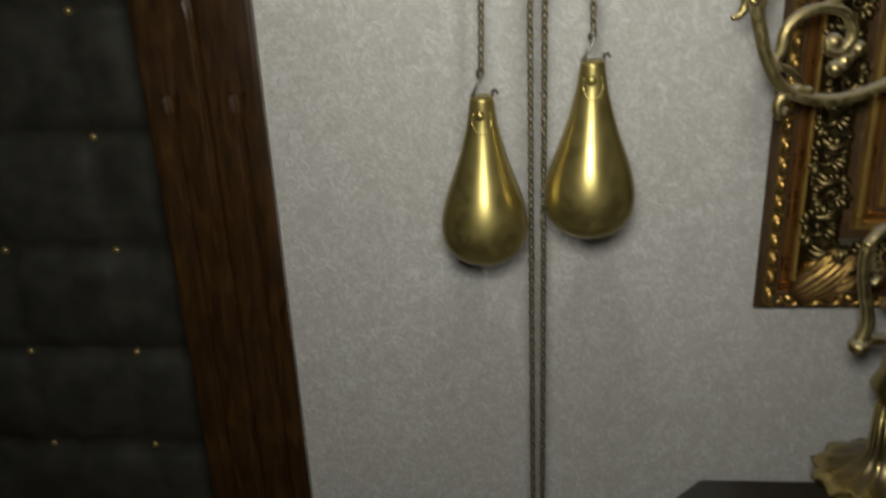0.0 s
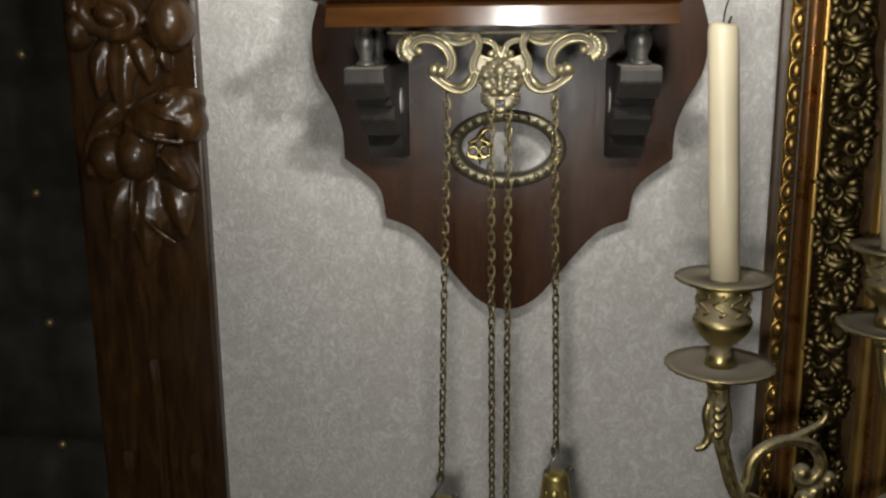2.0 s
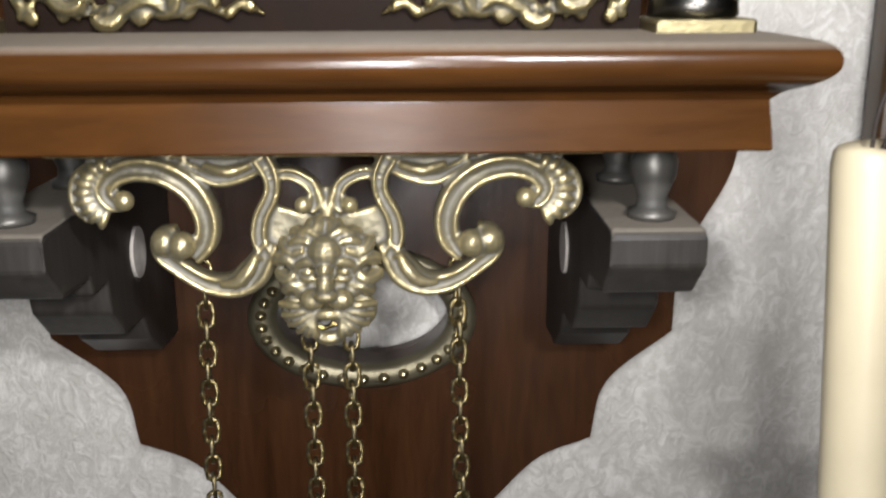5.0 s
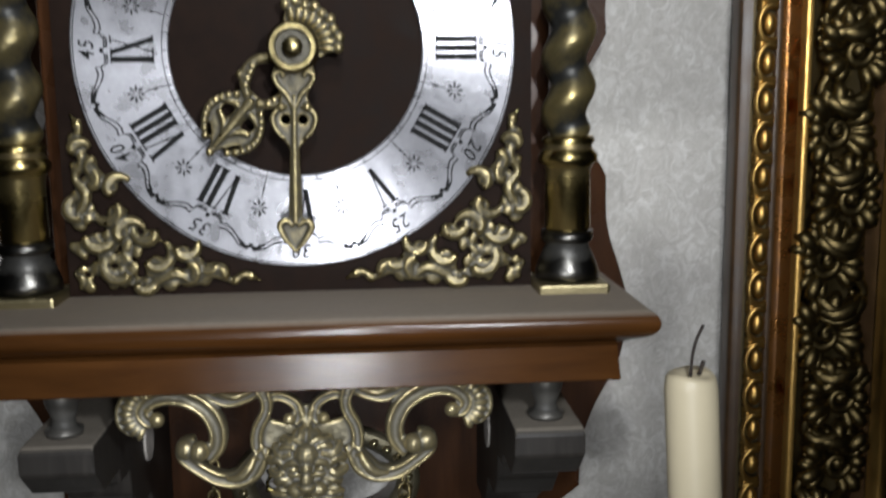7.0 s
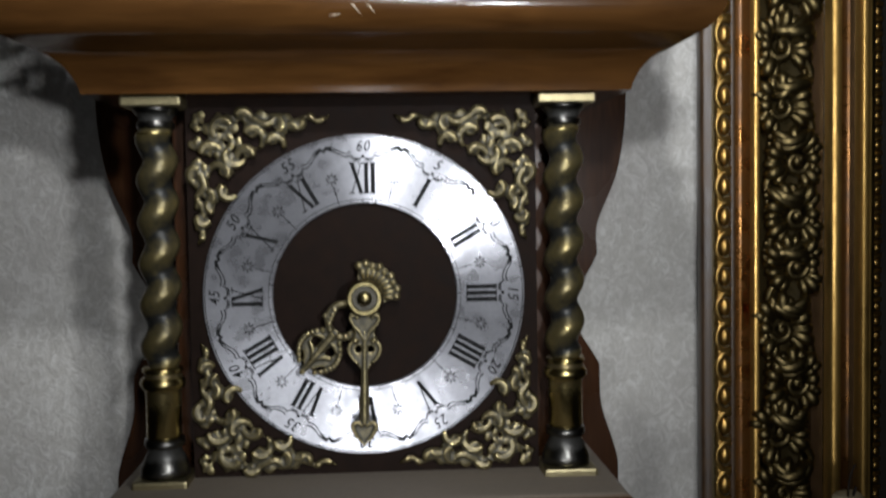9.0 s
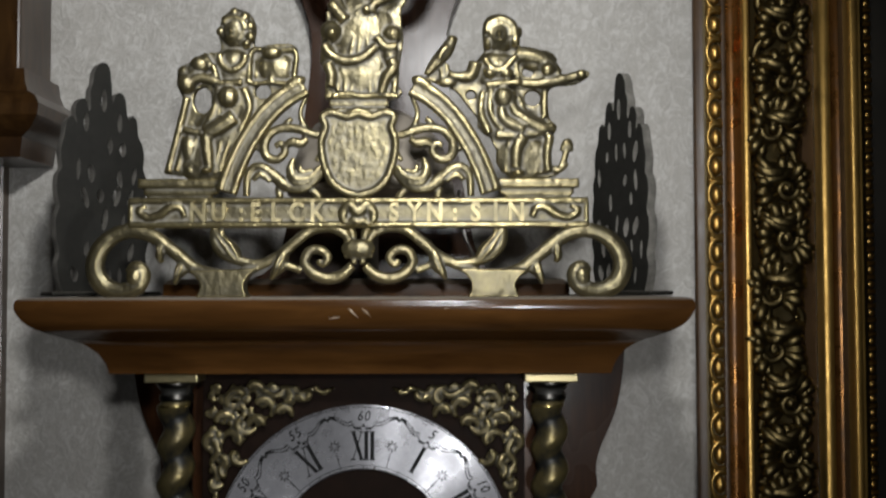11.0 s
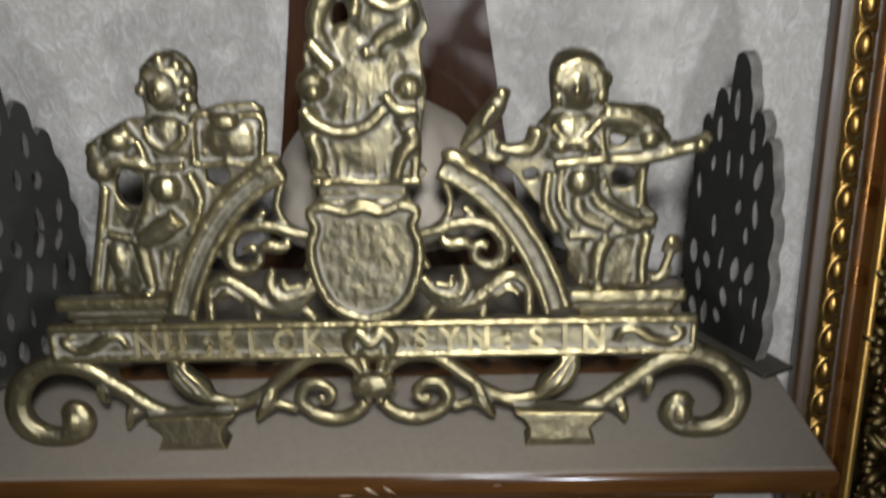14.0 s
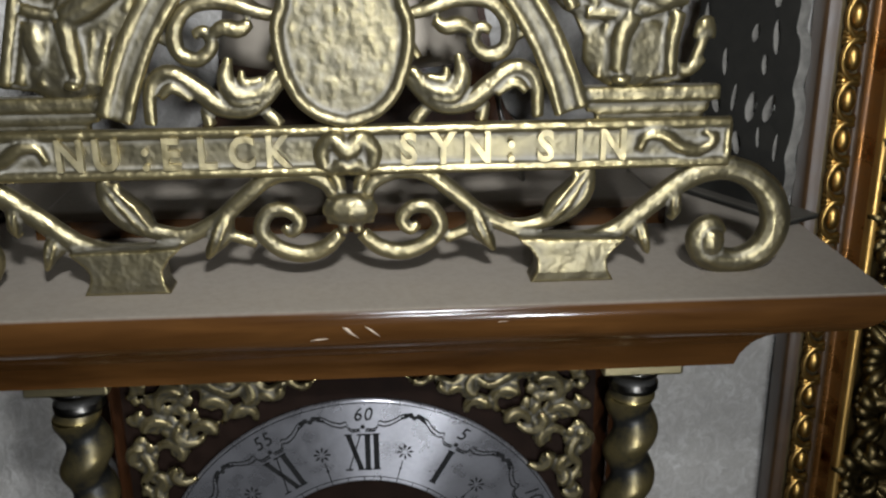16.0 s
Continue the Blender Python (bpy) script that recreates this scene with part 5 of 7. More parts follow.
    GT(bm, [(-83.5, 105.3, 2, 4), (-77.4, 107.1, 2, 4), (-69.9, 105.4, 1.7, 4)])
    GT(bm, [(-84.3, 97.9, 1.5, 2), (-87.8, 83, 1.5, 2), (-93.3, 61.1, 1.5, 2)])
    GT(bm, [(-60.5, 87.9, 3.2, 5), (-68, 82.8, 3.3, 5), (-74.2, 79.5, 2.6, 5)])
    GT(bm, [(-74.2, 79.5, 2.5, 5), (-73.2, 71.2, 2.2, 5), (-72.2, 62.7, 1.7, 5)])
    GB(bm, -73.6, 61.6, (2.6, 2.4, 1.3), 5.5)
    GT(bm, [(-74.9, 79.5, 1.5, 3), (-81, 80.6, 1.5, 3), (-85.5, 82, 1.5, 3)])
    GB(bm, -83, 72.3, (3.3, 2.4, 6.4), 2.2)
    GT(bm, [(-84.8, 78.3, 1.2, 2.4), (-86.9, 69.2, 1.2, 2.4), (-88.9, 61.4, 1.2, 2.4)])
    GT(bm, [(-79.3, 78.2, 1.4, 2.4), (-80.9, 69.1, 1.4, 2.4), (-82.6, 61.3, 1.4, 2.4)])
    GT(bm, [(-76.4, 78.2, 1.1, 2.4), (-77.6, 69, 1.1, 2.4), (-78.1, 61.2, 1.1, 2.4)])
    GT(bm, [(-66.7, 78, 1.3, 2.4), (-68.8, 68.8, 1.3, 2.4), (-70.6, 61, 1.3, 2.4)])
    GT(bm, [(-63.6, 77.9, 1, 2.4), (-65.5, 68.7, 1, 2.4), (-67.7, 61, 1, 2.4)])
    GT(bm, [(-53.9, 105, 1.1, 2.6), (-52.5, 119.9, 1.1, 2.6), (-46.6, 121.2, 1.1, 2.6), (-41.5, 119.2, 1.1, 2.6), (-35.6, 121, 1.1, 2.6), (-30.5, 119, 1.1, 2.6), (-32, 105, 1.1, 2.6)])
    GT(bm, [(-41.5, 119.2, 1.2, 2.4), (-43.1, 105.3, 1.2, 2.4)])
    GT(bm, [(-53.9, 105, 1, 2.4), (-48.5, 104.5, 1, 2.4), (-43.1, 105.3, 1, 2.4), (-37.4, 104.5, 1, 2.4), (-32, 105, 1, 2.4)])
    GB(bm, -42.4, 119.3, (4.4, 2.6, 2.8), 4.2)
    GT(bm, [(-44.8, 115.2, 0.8, 2), (-45.5, 107.4, 0.8, 2)])
    GT(bm, [(-39.3, 115.1, 0.8, 2), (-40, 107.3, 0.8, 2)])
    GT(bm, [(-49.9, 116.1, 0.7, 1.6), (-50.5, 107.5, 0.7, 1.6)])
    GT(bm, [(-34.1, 116.1, 0.7, 1.6), (-34.8, 107.6, 0.7, 1.6)])
    cast(part("book_figure", bm, BRASS, gallery, "cast brass seated figure with an open book"), 0.0006, 5)


def anchor_figure():
    """A robed figure in relief, a bird on its hand and an anchor at its feet."""
    bm = bmesh.new()
    relief_plate(bm, [(61.6, 120.2), (60.8, 132.2), (64.1, 138.1), (71.2, 138.9), (77.4, 135.3), (79.6, 127.9), (77.8, 121.7), (87.8, 118.3), (95.6, 112.8), (102.3, 108.5), (111.6, 111.3), (113.3, 108.3), (105.8, 104.1), (94, 102), (93.5, 88.4), (97.6, 83), (94.3, 76.4), (94.7, 64.5), (97, 59.1), (75.5, 59.2), (63.7, 79.8), (53.4, 93.6), (46.6, 101.7), (33.4, 107.1), (37.5, 111.6), (48.5, 108.3), (54.1, 106.7), (55.2, 112.4)], [(83.3, 110.2, 2.9, 2.6), (85.4, 97.4, 4, 3.9), (55, 99.1, 2.3, 2.2)])
    for x, z, w, h in ((67, 111, 9, 9), (69, 95, 10, 10), (74, 85, 15, 8), (81, 68, 13, 10), (88, 116, 9, 5)):
        GB(bm, x, z, (w, 3.4, h), 0.4)
    GB(bm, 69.3, 129.2, (7.8, 4.5, 8.8), 1.5)
    GB(bm, 68.9, 128, (4.6, 3.4, 5.6), 3.5)
    GB(bm, 68.8, 127.5, (0.9, 1.4, 1.5), 7.0)
    GB(bm, 69, 124.8, (1.7, 0.8, 0.6), 6.4)
    GT(bm, [(62.8, 128.8, 1.2, 4.8), (64, 133.7, 1.2, 4.8), (69.9, 135.9, 1.2, 4.8), (75.3, 133.1, 1.2, 4.8), (77.2, 126.9, 1.2, 4.8)])
    GT(bm, [(64.4, 127.6, 0.9, 5.2), (65.6, 131.9, 0.9, 5.2), (69.7, 133.6, 0.9, 5.2), (73.8, 131.5, 0.9, 5.2), (75, 127.4, 0.9, 5.2)])
    GB(bm, 63.2, 124.2, (2.0, 2.4, 3.0), 3)
    GB(bm, 76.8, 125.3, (2.3, 2.6, 3.2), 3.2)
    GB(bm, 78.4, 129.6, (2.0, 2.4, 2.6), 2.4)
    GB(bm, 68, 112.5, (9.0, 3.4, 7.0), 1.5)
    GT(bm, [(61.7, 116.5, 1.2, 4.8), (64.9, 112.1, 1.2, 4.8), (70.4, 110.9, 1.2, 4.8), (77, 117.4, 1.2, 4.8)])
    GB(bm, 64.4, 109.2, (3.0, 2.0, 2.6), 4)
    GB(bm, 72.5, 109, (3.0, 2.0, 2.6), 4)
    GT(bm, [(62.1, 103.3, 1.4, 4.6), (70.6, 104, 1.4, 4.6), (79.2, 104.6, 1.4, 4.6)])
    GT(bm, [(77.8, 120, 1.3, 3.6), (77.2, 112.6, 1.3, 3.6), (78.5, 104.6, 1.3, 3.6)])
    GT(bm, [(57.7, 114.6, 3, 2.6), (54.9, 108.6, 2.6, 2.6), (49.1, 107.8, 1.9, 2.6), (44.4, 108.8, 1.7, 2.6)])
    GT(bm, [(77.9, 118.8, 3.3, 2.4), (86.9, 117.6, 3.2, 2.4), (93.6, 113.2, 2.8, 2.4), (98.2, 108.6, 2.2, 2.4)])
    GT(bm, [(79.4, 104.3, 1.6, 3.6), (88.2, 104.2, 2.1, 3.6), (97.2, 105.6, 2.1, 3.6), (103.7, 107, 1.8, 3.6), (108.7, 108.4, 2, 3.6)])
    GB(bm, 108.9, 108.4, (2.6, 2.2, 2.2), 4.2)
    GB(bm, 92.6, 110.7, (3.1, 2.4, 3.2), 4.4)
    GT(bm, [(91.3, 101.8, 1.4, 1.6), (91.1, 87.7, 1.4, 1.6)])
    GB(bm, 71.1, 97.2, (4.4, 3.2, 4.6), 4.2)
    GT(bm, [(61.1, 100.3, 1.7, 3.4), (60.1, 90.1, 1.7, 3.4), (63.9, 79.8, 1.7, 3.4)])
    GT(bm, [(64.8, 101.2, 1.5, 3.8), (64.7, 89.8, 1.5, 3.8), (70.4, 81.1, 1.5, 3.8)])
    GT(bm, [(75.4, 100.1, 1.4, 4), (76.1, 91, 2.2, 4), (87.7, 83, 2.4, 4), (95.8, 83.1, 1.4, 4)])
    GT(bm, [(69.9, 92.8, 1.8, 4.2), (71.6, 86.3, 2.6, 4.2), (81, 81.1, 2.4, 4.2)])
    GT(bm, [(67.2, 78.9, 1.8, 3.4), (82.4, 79.2, 1.8, 3.4), (95.9, 82.6, 1.8, 3.4)])
    GT(bm, [(78.5, 97.8, 1.2, 3), (82, 89.7, 1.2, 3), (91, 85, 1.2, 3)])
    GT(bm, [(80.4, 78.4, 2.4, 4.2), (77.3, 71.4, 2.3, 4.2), (76.9, 62.7, 1.8, 4.2)])
    GB(bm, 78, 60.4, (2.8, 2.2, 1.4), 4.6)
    GT(bm, [(93.6, 78.7, 2, 3.4), (92.3, 70, 1.8, 3.4), (92.4, 60.6, 1.5, 3.4)])
    GT(bm, [(73.7, 76.2, 1.2, 2), (72.6, 68.3, 1.2, 2), (71.9, 60.3, 1.2, 2)])
    GT(bm, [(83, 76, 1.2, 2), (84, 68.1, 1.2, 2), (87.3, 60, 1.2, 2)])
    GT(bm, [(86.8, 76, 1, 2), (88, 68, 1, 2), (89.5, 60, 1, 2)])
    GT(bm, [(103, 77.3, 1.4, 1.4), (101.5, 70, 1.4, 1.4), (99.1, 62.8, 1.4, 1.4)])
    GT(bm, [(98.8, 71.2, 0.6, 1.6), (102.2, 75.1, 2, 1.6), (105, 70.9, 0.6, 1.6)])
    GT(bm, [(94.7, 62.9, 1.4, 1.6), (98.2, 62.1, 1.6, 1.6), (102.5, 65.5, 1, 1.6)])
    GT(bm, [(32.7, 108.6, 1, 2.4), (37.4, 114.2, 2.4, 2.4), (42.5, 119.8, 2.9, 2.4), (45.4, 124.5, 2.3, 2.4), (48.4, 127.2, 0.9, 2.4)])
    GB(bm, 45.8, 125.9, (2.1, 2.0, 2.1), 2.8)
    GT(bm, [(39.5, 116.1, 0.9, 4.8), (41.6, 120.6, 0.9, 4.8), (43.7, 122.3, 0.9, 4.8)])
    GT(bm, [(40.5, 113, 1.1, 2), (41.1, 107.5, 1.1, 2)])
    GT(bm, [(43.4, 114.1, 1.1, 2), (43.1, 107.3, 1.1, 2)])
    GB(bm, 43.2, 105.2, (4.6, 2.2, 2.4), 1.4)
    cast(part("anchor_figure", bm, BRASS, gallery, "cast brass figure with a bird and an anchor"), 0.0006, 5)


FAT = 1.25
robed_figure()
book_figure()
anchor_figure()
FAT = 1.42


def globe_bearer():
    gb = thing("globe_bearer", "brass figure with raised arms bearing a dark blue starred globe", "clock finial")
    bm = bmesh.new()
    P = lambda x, z, r, y=0.0: (x / 1000, -0.110 - y / 1000, z / 1000 + 0.0030, r / 1000)
    run = lambda pts: tube(bm, [P(*p) for p in pts], 0.004, 10)
    ball = lambda x, z, size, y=0.0, turn=0: blob(bm, P(x, z, 0, y)[:3], tuple(v / 1000 for v in size), (0, turn, 0))
    # legs and a lean trunk that widens to the shoulders
    run([(2, 1722, 8), (2, 1750, 7.5), (2.5, 1772, 7), (2.5, 1786, 6.8), (2.5, 1797, 8.4), (2.5, 1806, 9.4), (2.5, 1813, 8.0)])
    ball(2.5, 1810, (14.0, 6.5, 8), 0)
    for side in (-1, 1):
        m = lambda x: 2.5 + side * x
        # thick upper arm, elbow, upright forearm, closed hand
        run([(m(7), 1812, 6.8), (m(13), 1815.0, 6.4), (m(19.5), 1817.2, 5.8), (m(25.0), 1821.4, 5.9), (m(27.8), 1829.5, 6.0), (m(29.4), 1837.5, 4.9), (m(30.6), 1843, 4.4)])
        ball(m(12), 1815.0, (7.4, 6.0, 6.2), 1)
        ball(m(25.0), 1822.0, (5.6, 5.2, 5.6), 0.5)
        ball(m(31.4), 1847.0, (6.6, 6.2, 6.4), 2.4)
        ball(m(35.4), 1843.0, (2.0, 3.0, 4.0), 1.5, side * 0.3)
        for i in range(3):
            run([(m(28.6 + 2.4 * i), 1850.5, 1.2, 5.4), (m(28.4 + 2.4 * i), 1847.5, 1.5, 8.0), (m(28.6 + 2.3 * i), 1844, 1.2, 7.4)])
        # chest, ribs, belly
        ball(m(4.8), 1803.5, (4.8, 3.0, 4.0), 6)
        ball(m(2.5), 1796.0, (2.6, 1.8, 2.2), 6.4)
        ball(m(2.4), 1790.5, (2.4, 1.8, 2.0), 6.0)
        run([(m(11.5), 1812, 1.8, 4.5), (m(8.0), 1805, 2.2, 5.8), (m(4.6), 1799, 1.6, 6.0)])
    # bowed round head
    ball(2.5, 1820.0, (10.2, 9.0, 9.0), 4.5)
    ball(2.5, 1813.5, (6.0, 4.6, 6.0), 8.4)
    ball(2.5, 1813.0, (1.5, 1.8, 2.0), 13.0)
    ball(2.5, 1808.0, (4.0, 3.0, 3.4), 8.8)
    run([(-3.0, 1815.5, 1.2, 10.8), (2.5, 1817, 1.6, 12.6), (8.0, 1815.5, 1.2, 10.8)])
    cast(part("bearer", bm, BEARER, gb, "dull brass bearer figure"), 0.0007, 1)
    bm = bmesh.new()
    C, R = Vector((0.0015, -0.110, 1.8612)), 0.0278
    bmesh.ops.create_uvsphere(bm, u_segments=48, v_segments=32, radius=R, matrix=Matrix.Translation(C))
    globe = part("globe", bm, BLUE, gb, "glossy dark blue globe")
    spots = [(-34, 6), (18, 8), (8, 40), (-18, -34), (40, -30), (-48, 38), (45, 30), (-4, -60), (62, 4), (-66, -6), (-22, 36), (-60, -40)]
    for lon, lat in spots:
        d = Euler((radians(lat), 0, radians(lon))).to_matrix() @ Vector((0, -1, 0))
        d = Vector((math.sin(radians(lon)) * math.cos(radians(lat)), -math.cos(radians(lon)) * math.cos(radians(lat)), math.sin(radians(lat))))
        u = d.cross(Vector((0, 0, 1))).normalized()
        w = u.cross(d)
        bm = bmesh.new()
        for k in range(3):
            a = math.pi * k / 3 + 0.5
            e, n = u * math.cos(a) + w * math.sin(a), w * math.cos(a) - u * math.sin(a)
            q = [C + d * (R + 0.00012) + e * (0.0036 * p) + n * (0.0004 * (1 - abs(p)) * t) for p, t in ((-1, 0), (-0.3, 1), (0.3, 1), (1, 0), (0.3, -1), (-0.3, -1))]
            q = [C + (v - C).normalized() * (R + 0.00012 + 0.00003 * k) for v in q]
            bm.faces.new([bm.verts.new(v) for v in q])
        part("star", bm, STARGOLD, globe, smooth=False)
    return gb


globe_bearer()


def cypress(s):
    """A thick cast plate with a ragged, lobed edge, pierced with long leaf-shaped slots and set at a slant."""
    rng = random.Random(11 if s > 0 else 23)
    ob = thing("metal_tree", "black cast metal cypress tree pierced with leaf-shaped gaps", "clock ornament", "metal trees on the cornice")
    m = pose(0.1410, -0.095, 1.6316, 0, 0, -61.7) if s > 0 else pose(-0.1455, -0.106, 1.6316, 0, 0, 45)
    q = 0.85 if s > 0 else -0.90
    tall = 1.0 if s > 0 else 1.03
    wide = lambda z: np.interp(z, (0, 10, 25, 50, 62, 72, 82, 90, 97), (22, 26, 27, 27, 26.5, 24.5, 21, 16, 11))
    edge = [(24, 0), (27, 8), (28.5, 16), (27, 22), (29, 30), (29.5, 40), (27.2, 46), (29, 54), (28.5, 62), (26, 66), (27, 74), (25, 82), (23.5, 90), (20, 93), (17.5, 90), (18.5, 97), (16, 102), (12, 102.5), (10, 97), (9, 99), (9.5, 107), (7.5, 112), (7, 117), (4.5, 121.5), (1, 123.5), (-2.5, 121.5), (-4, 114), (-5, 103), (-6.5, 106.5), (-9.5, 108.5), (-13, 106), (-14.5, 97), (-15.5, 95), (-18, 97), (-21, 94), (-22, 86), (-24.5, 82), (-26, 75), (-25.5, 68), (-28, 62), (-27.2, 54), (-29, 46), (-27.5, 38), (-29.5, 30), (-27.5, 22), (-28.5, 14), (-26, 6), (-24, 0)]
    flat = lambda lp: [(q * u / 1000, z / 1000 * tall) for u, z in lp]
    slots = []
    for row in range(6):
        z0 = 12 + 13.0 * row
        hw = float(wide(z0)) - 3.5
        n = max(1, int(2 * hw / 8.2))
        for i in range(n):
            u0 = -hw + 2 * hw * (i + (0.68 if row % 2 else 0.34)) / n + rng.uniform(-1.4, 1.4)
            z1 = z0 + rng.uniform(-2.4, 2.4)
            a, b, lean = rng.uniform(1.0, 2.8), rng.uniform(3.0, 6.2), rng.uniform(-0.22, 0.22) - 0.008 * u0
            if abs(u0) > hw - 1.5 or rng.random() < 0.24:
                continue
            slots.append([(u0 + a * math.cos(g) - lean * b * math.sin(g), z1 + b * math.sin(g) * abs(math.sin(g)) ** 0.3) for g in (2 * math.pi * k / 12 for k in range(12))])
    for u0, z1, a, b in ((0.5, 103, 1.7, 6.0), (-9.6, 92, 1.5, 5.0), (11.5, 90.5, 1.6, 4.8)):
        slots.append([(u0 + a * math.cos(g), z1 + b * math.sin(g)) for g in (2 * math.pi * k / 12 for k in range(12))])
    bm = bmesh.new()
    slab(bm, flat([tuple(p) for p in curve_points(edge, 3)]), -0.0028, 0.0028, [flat(h) for h in slots])
    bm.normal_update()
    # edges and slot walls get a paler tone: dust with light painted in
    for f in bm.faces:
        f.material_index = int(abs(f.normal.y) < 0.5)
    bm.transform(m)
    leaves = part("foliage", bm, TREEMETAL, ob, smooth=False)
    leaves.data.materials.append(TREELIT)
    bevelled(leaves, 0.0008, 2)
    bm = bmesh.new()
    box(bm, -0.030, 0.032, -0.008, 0.008, 0.0, 0.0022)
    bm.transform(m)
    bevelled(part("foot_plate", bm, TREEMETAL, ob, smooth=False), 0.0015, 3)


for s in (-1, 1):
    cypress(s)


def bell():
    b = thing("clock_bell", "dusty brass bell on top of the clock", "bell")
    part("bell_cup", _lathed([(0.0455, 1.6875), (0.0475, 1.688), (0.0465, 1.694), (0.0445, 1.705), (0.0400, 1.717), (0.0320, 1.7275), (0.0200, 1.7345), (0.0080, 1.7375), (0.0001, 1.738)], (0.0, -0.082, 0), 48), BELLDUST, b)
    part("bell_post", _lathed([(0.004, 1.6395), (0.004, 1.739), (0.006, 1.740), (0.006, 1.743), (0.002, 1.745)], (0.0, -0.082, 0), 12), STEEL, b)
    bm = bmesh.new()
    tube(bm, [(0.062, -0.09, 1.6395), (0.058, -0.10, 1.652), (0.052, -0.10, 1.667), (0.0495, -0.09, 1.69)], 0.0009, 6)
    part("hammer_wire", bm, STEEL, b)


bell()

# ---- dial fittings ----
def spandrel(sx, sz):
    """A pierced brass corner of curling leaves."""
    bm = bmesh.new()
    rng = random.Random(7)

    def at(u, v, r, y=0.0):
        # u along the level edge, v along the upright edge, from the corner
        return (sx * (0.0812 - 1.40 * u), -0.1355 - 0.0005 - y, 1.5 + sz * ((0.0885 if sz > 0 else 0.0845) - 1.34 * v), r)

    def run(pts, rad=None):
        tube(bm, [at(p[0], p[1], p[2] * 1.2, p[3]) for p in pts], 0.001, 6, 4, 0.9)

    # a waved plume that tapers out along each edge
    plume = [(0.0475, 0.0026, 0.0004, 0.0005), (0.0435, 0.0048, 0.0012, 0.0012), (0.0400, 0.0032, 0.0010, 0.0010), (0.0355, 0.0052, 0.0016, 0.0016), (0.0310, 0.0030, 0.0013, 0.0012), (0.0265, 0.0056, 0.0018, 0.0018), (0.0215, 0.0034, 0.0016, 0.0014)]
    for p in (plume, [(v, u, r, y) for u, v, r, y in plume]):
        run(p)
    for cu, cv, r, d in ((0.013, 0.007, 0.0042, 1), (0.021, 0.010, 0.0040, -1), (0.029, 0.0065, 0.0032, 1), (0.007, 0.016, 0.0040, -1), (0.011, 0.023, 0.0036, 1), (0.006, 0.030, 0.0030, -1), (0.015, 0.016, 0.0036, 1), (0.037, 0.0045, 0.0022, -1), (0.0045, 0.038, 0.0022, 1), (0.0200, 0.0170, 0.0033, 1), (0.0285, 0.0125, 0.0030, -1), (0.0130, 0.0280, 0.0030, 1), (0.0350, 0.0080, 0.0024, 1), (0.0085, 0.0345, 0.0024, -1), (0.0180, 0.0035, 0.0030, -1), (0.0035, 0.0225, 0.0030, 1)):
        st = rng.uniform(0, 6.28)
        pts = []
        for i in range(7):
            t = i / 6
            a = st + d * 3.6 * t
            q = r * (1.25 - 0.75 * t)
            pts.append((cu + q * math.cos(a), cv + q * math.sin(a), 0.0004 + 0.0016 * math.sin(math.pi * (0.1 + 0.75 * t)), 0.0008 + 0.0016 * t))
        run(pts)
        for k in (-1, 1):
            g = st + d * 2.0 + 0.5 * k
            run([(cu, cv, 0.0010, 0.0012), (cu + 0.7 * r * math.cos(g), cv + 0.7 * r * math.sin(g), 0.0013, 0.0016), (cu + 1.3 * r * math.cos(g + 0.3 * k), cv + 1.3 * r * math.sin(g + 0.3 * k), 0.0004, 0.0004)])
    for i in range(46):
        u = rng.uniform(0.002, 0.026)
        v = rng.uniform(0.002, max(0.003, 0.030 - 1.05 * u))
        w = at(u, v, 0, rng.uniform(0.0005, 0.002))
        blob(bm, w[:3], (rng.uniform(0.0014, 0.0030), 0.0010, rng.uniform(0.0014, 0.0030)), (0, rng.uniform(0, 180), 0), 7, 5)
    # small leaves that lie along both edges
    for i in range(12):
        t = 0.004 + 0.0037 * i
        side = 1 if i % 2 else -1
        v = 0.0035 + 0.0022 * (1 - t / 0.05) + 0.0022 * side * (1 - t / 0.06)
        for u, w, turn in ((t, v, 40 * side), (v, t, 90 + 40 * side)):
            blob(bm, at(u, w, 0, 0.0012)[:3], (0.0038 - 0.0018 * t / 0.05, 0.0014, 0.0017), (0, turn * sx * sz, 0), 7, 5)
    cast(part("corner_ornament", bm, ORMOLU, clock, "pierced brass corner ornament of curling leaves"), 0.0005, 1)


for sx in (-1, 1):
    for sz in (-1, 1):
        spandrel(sx, sz)


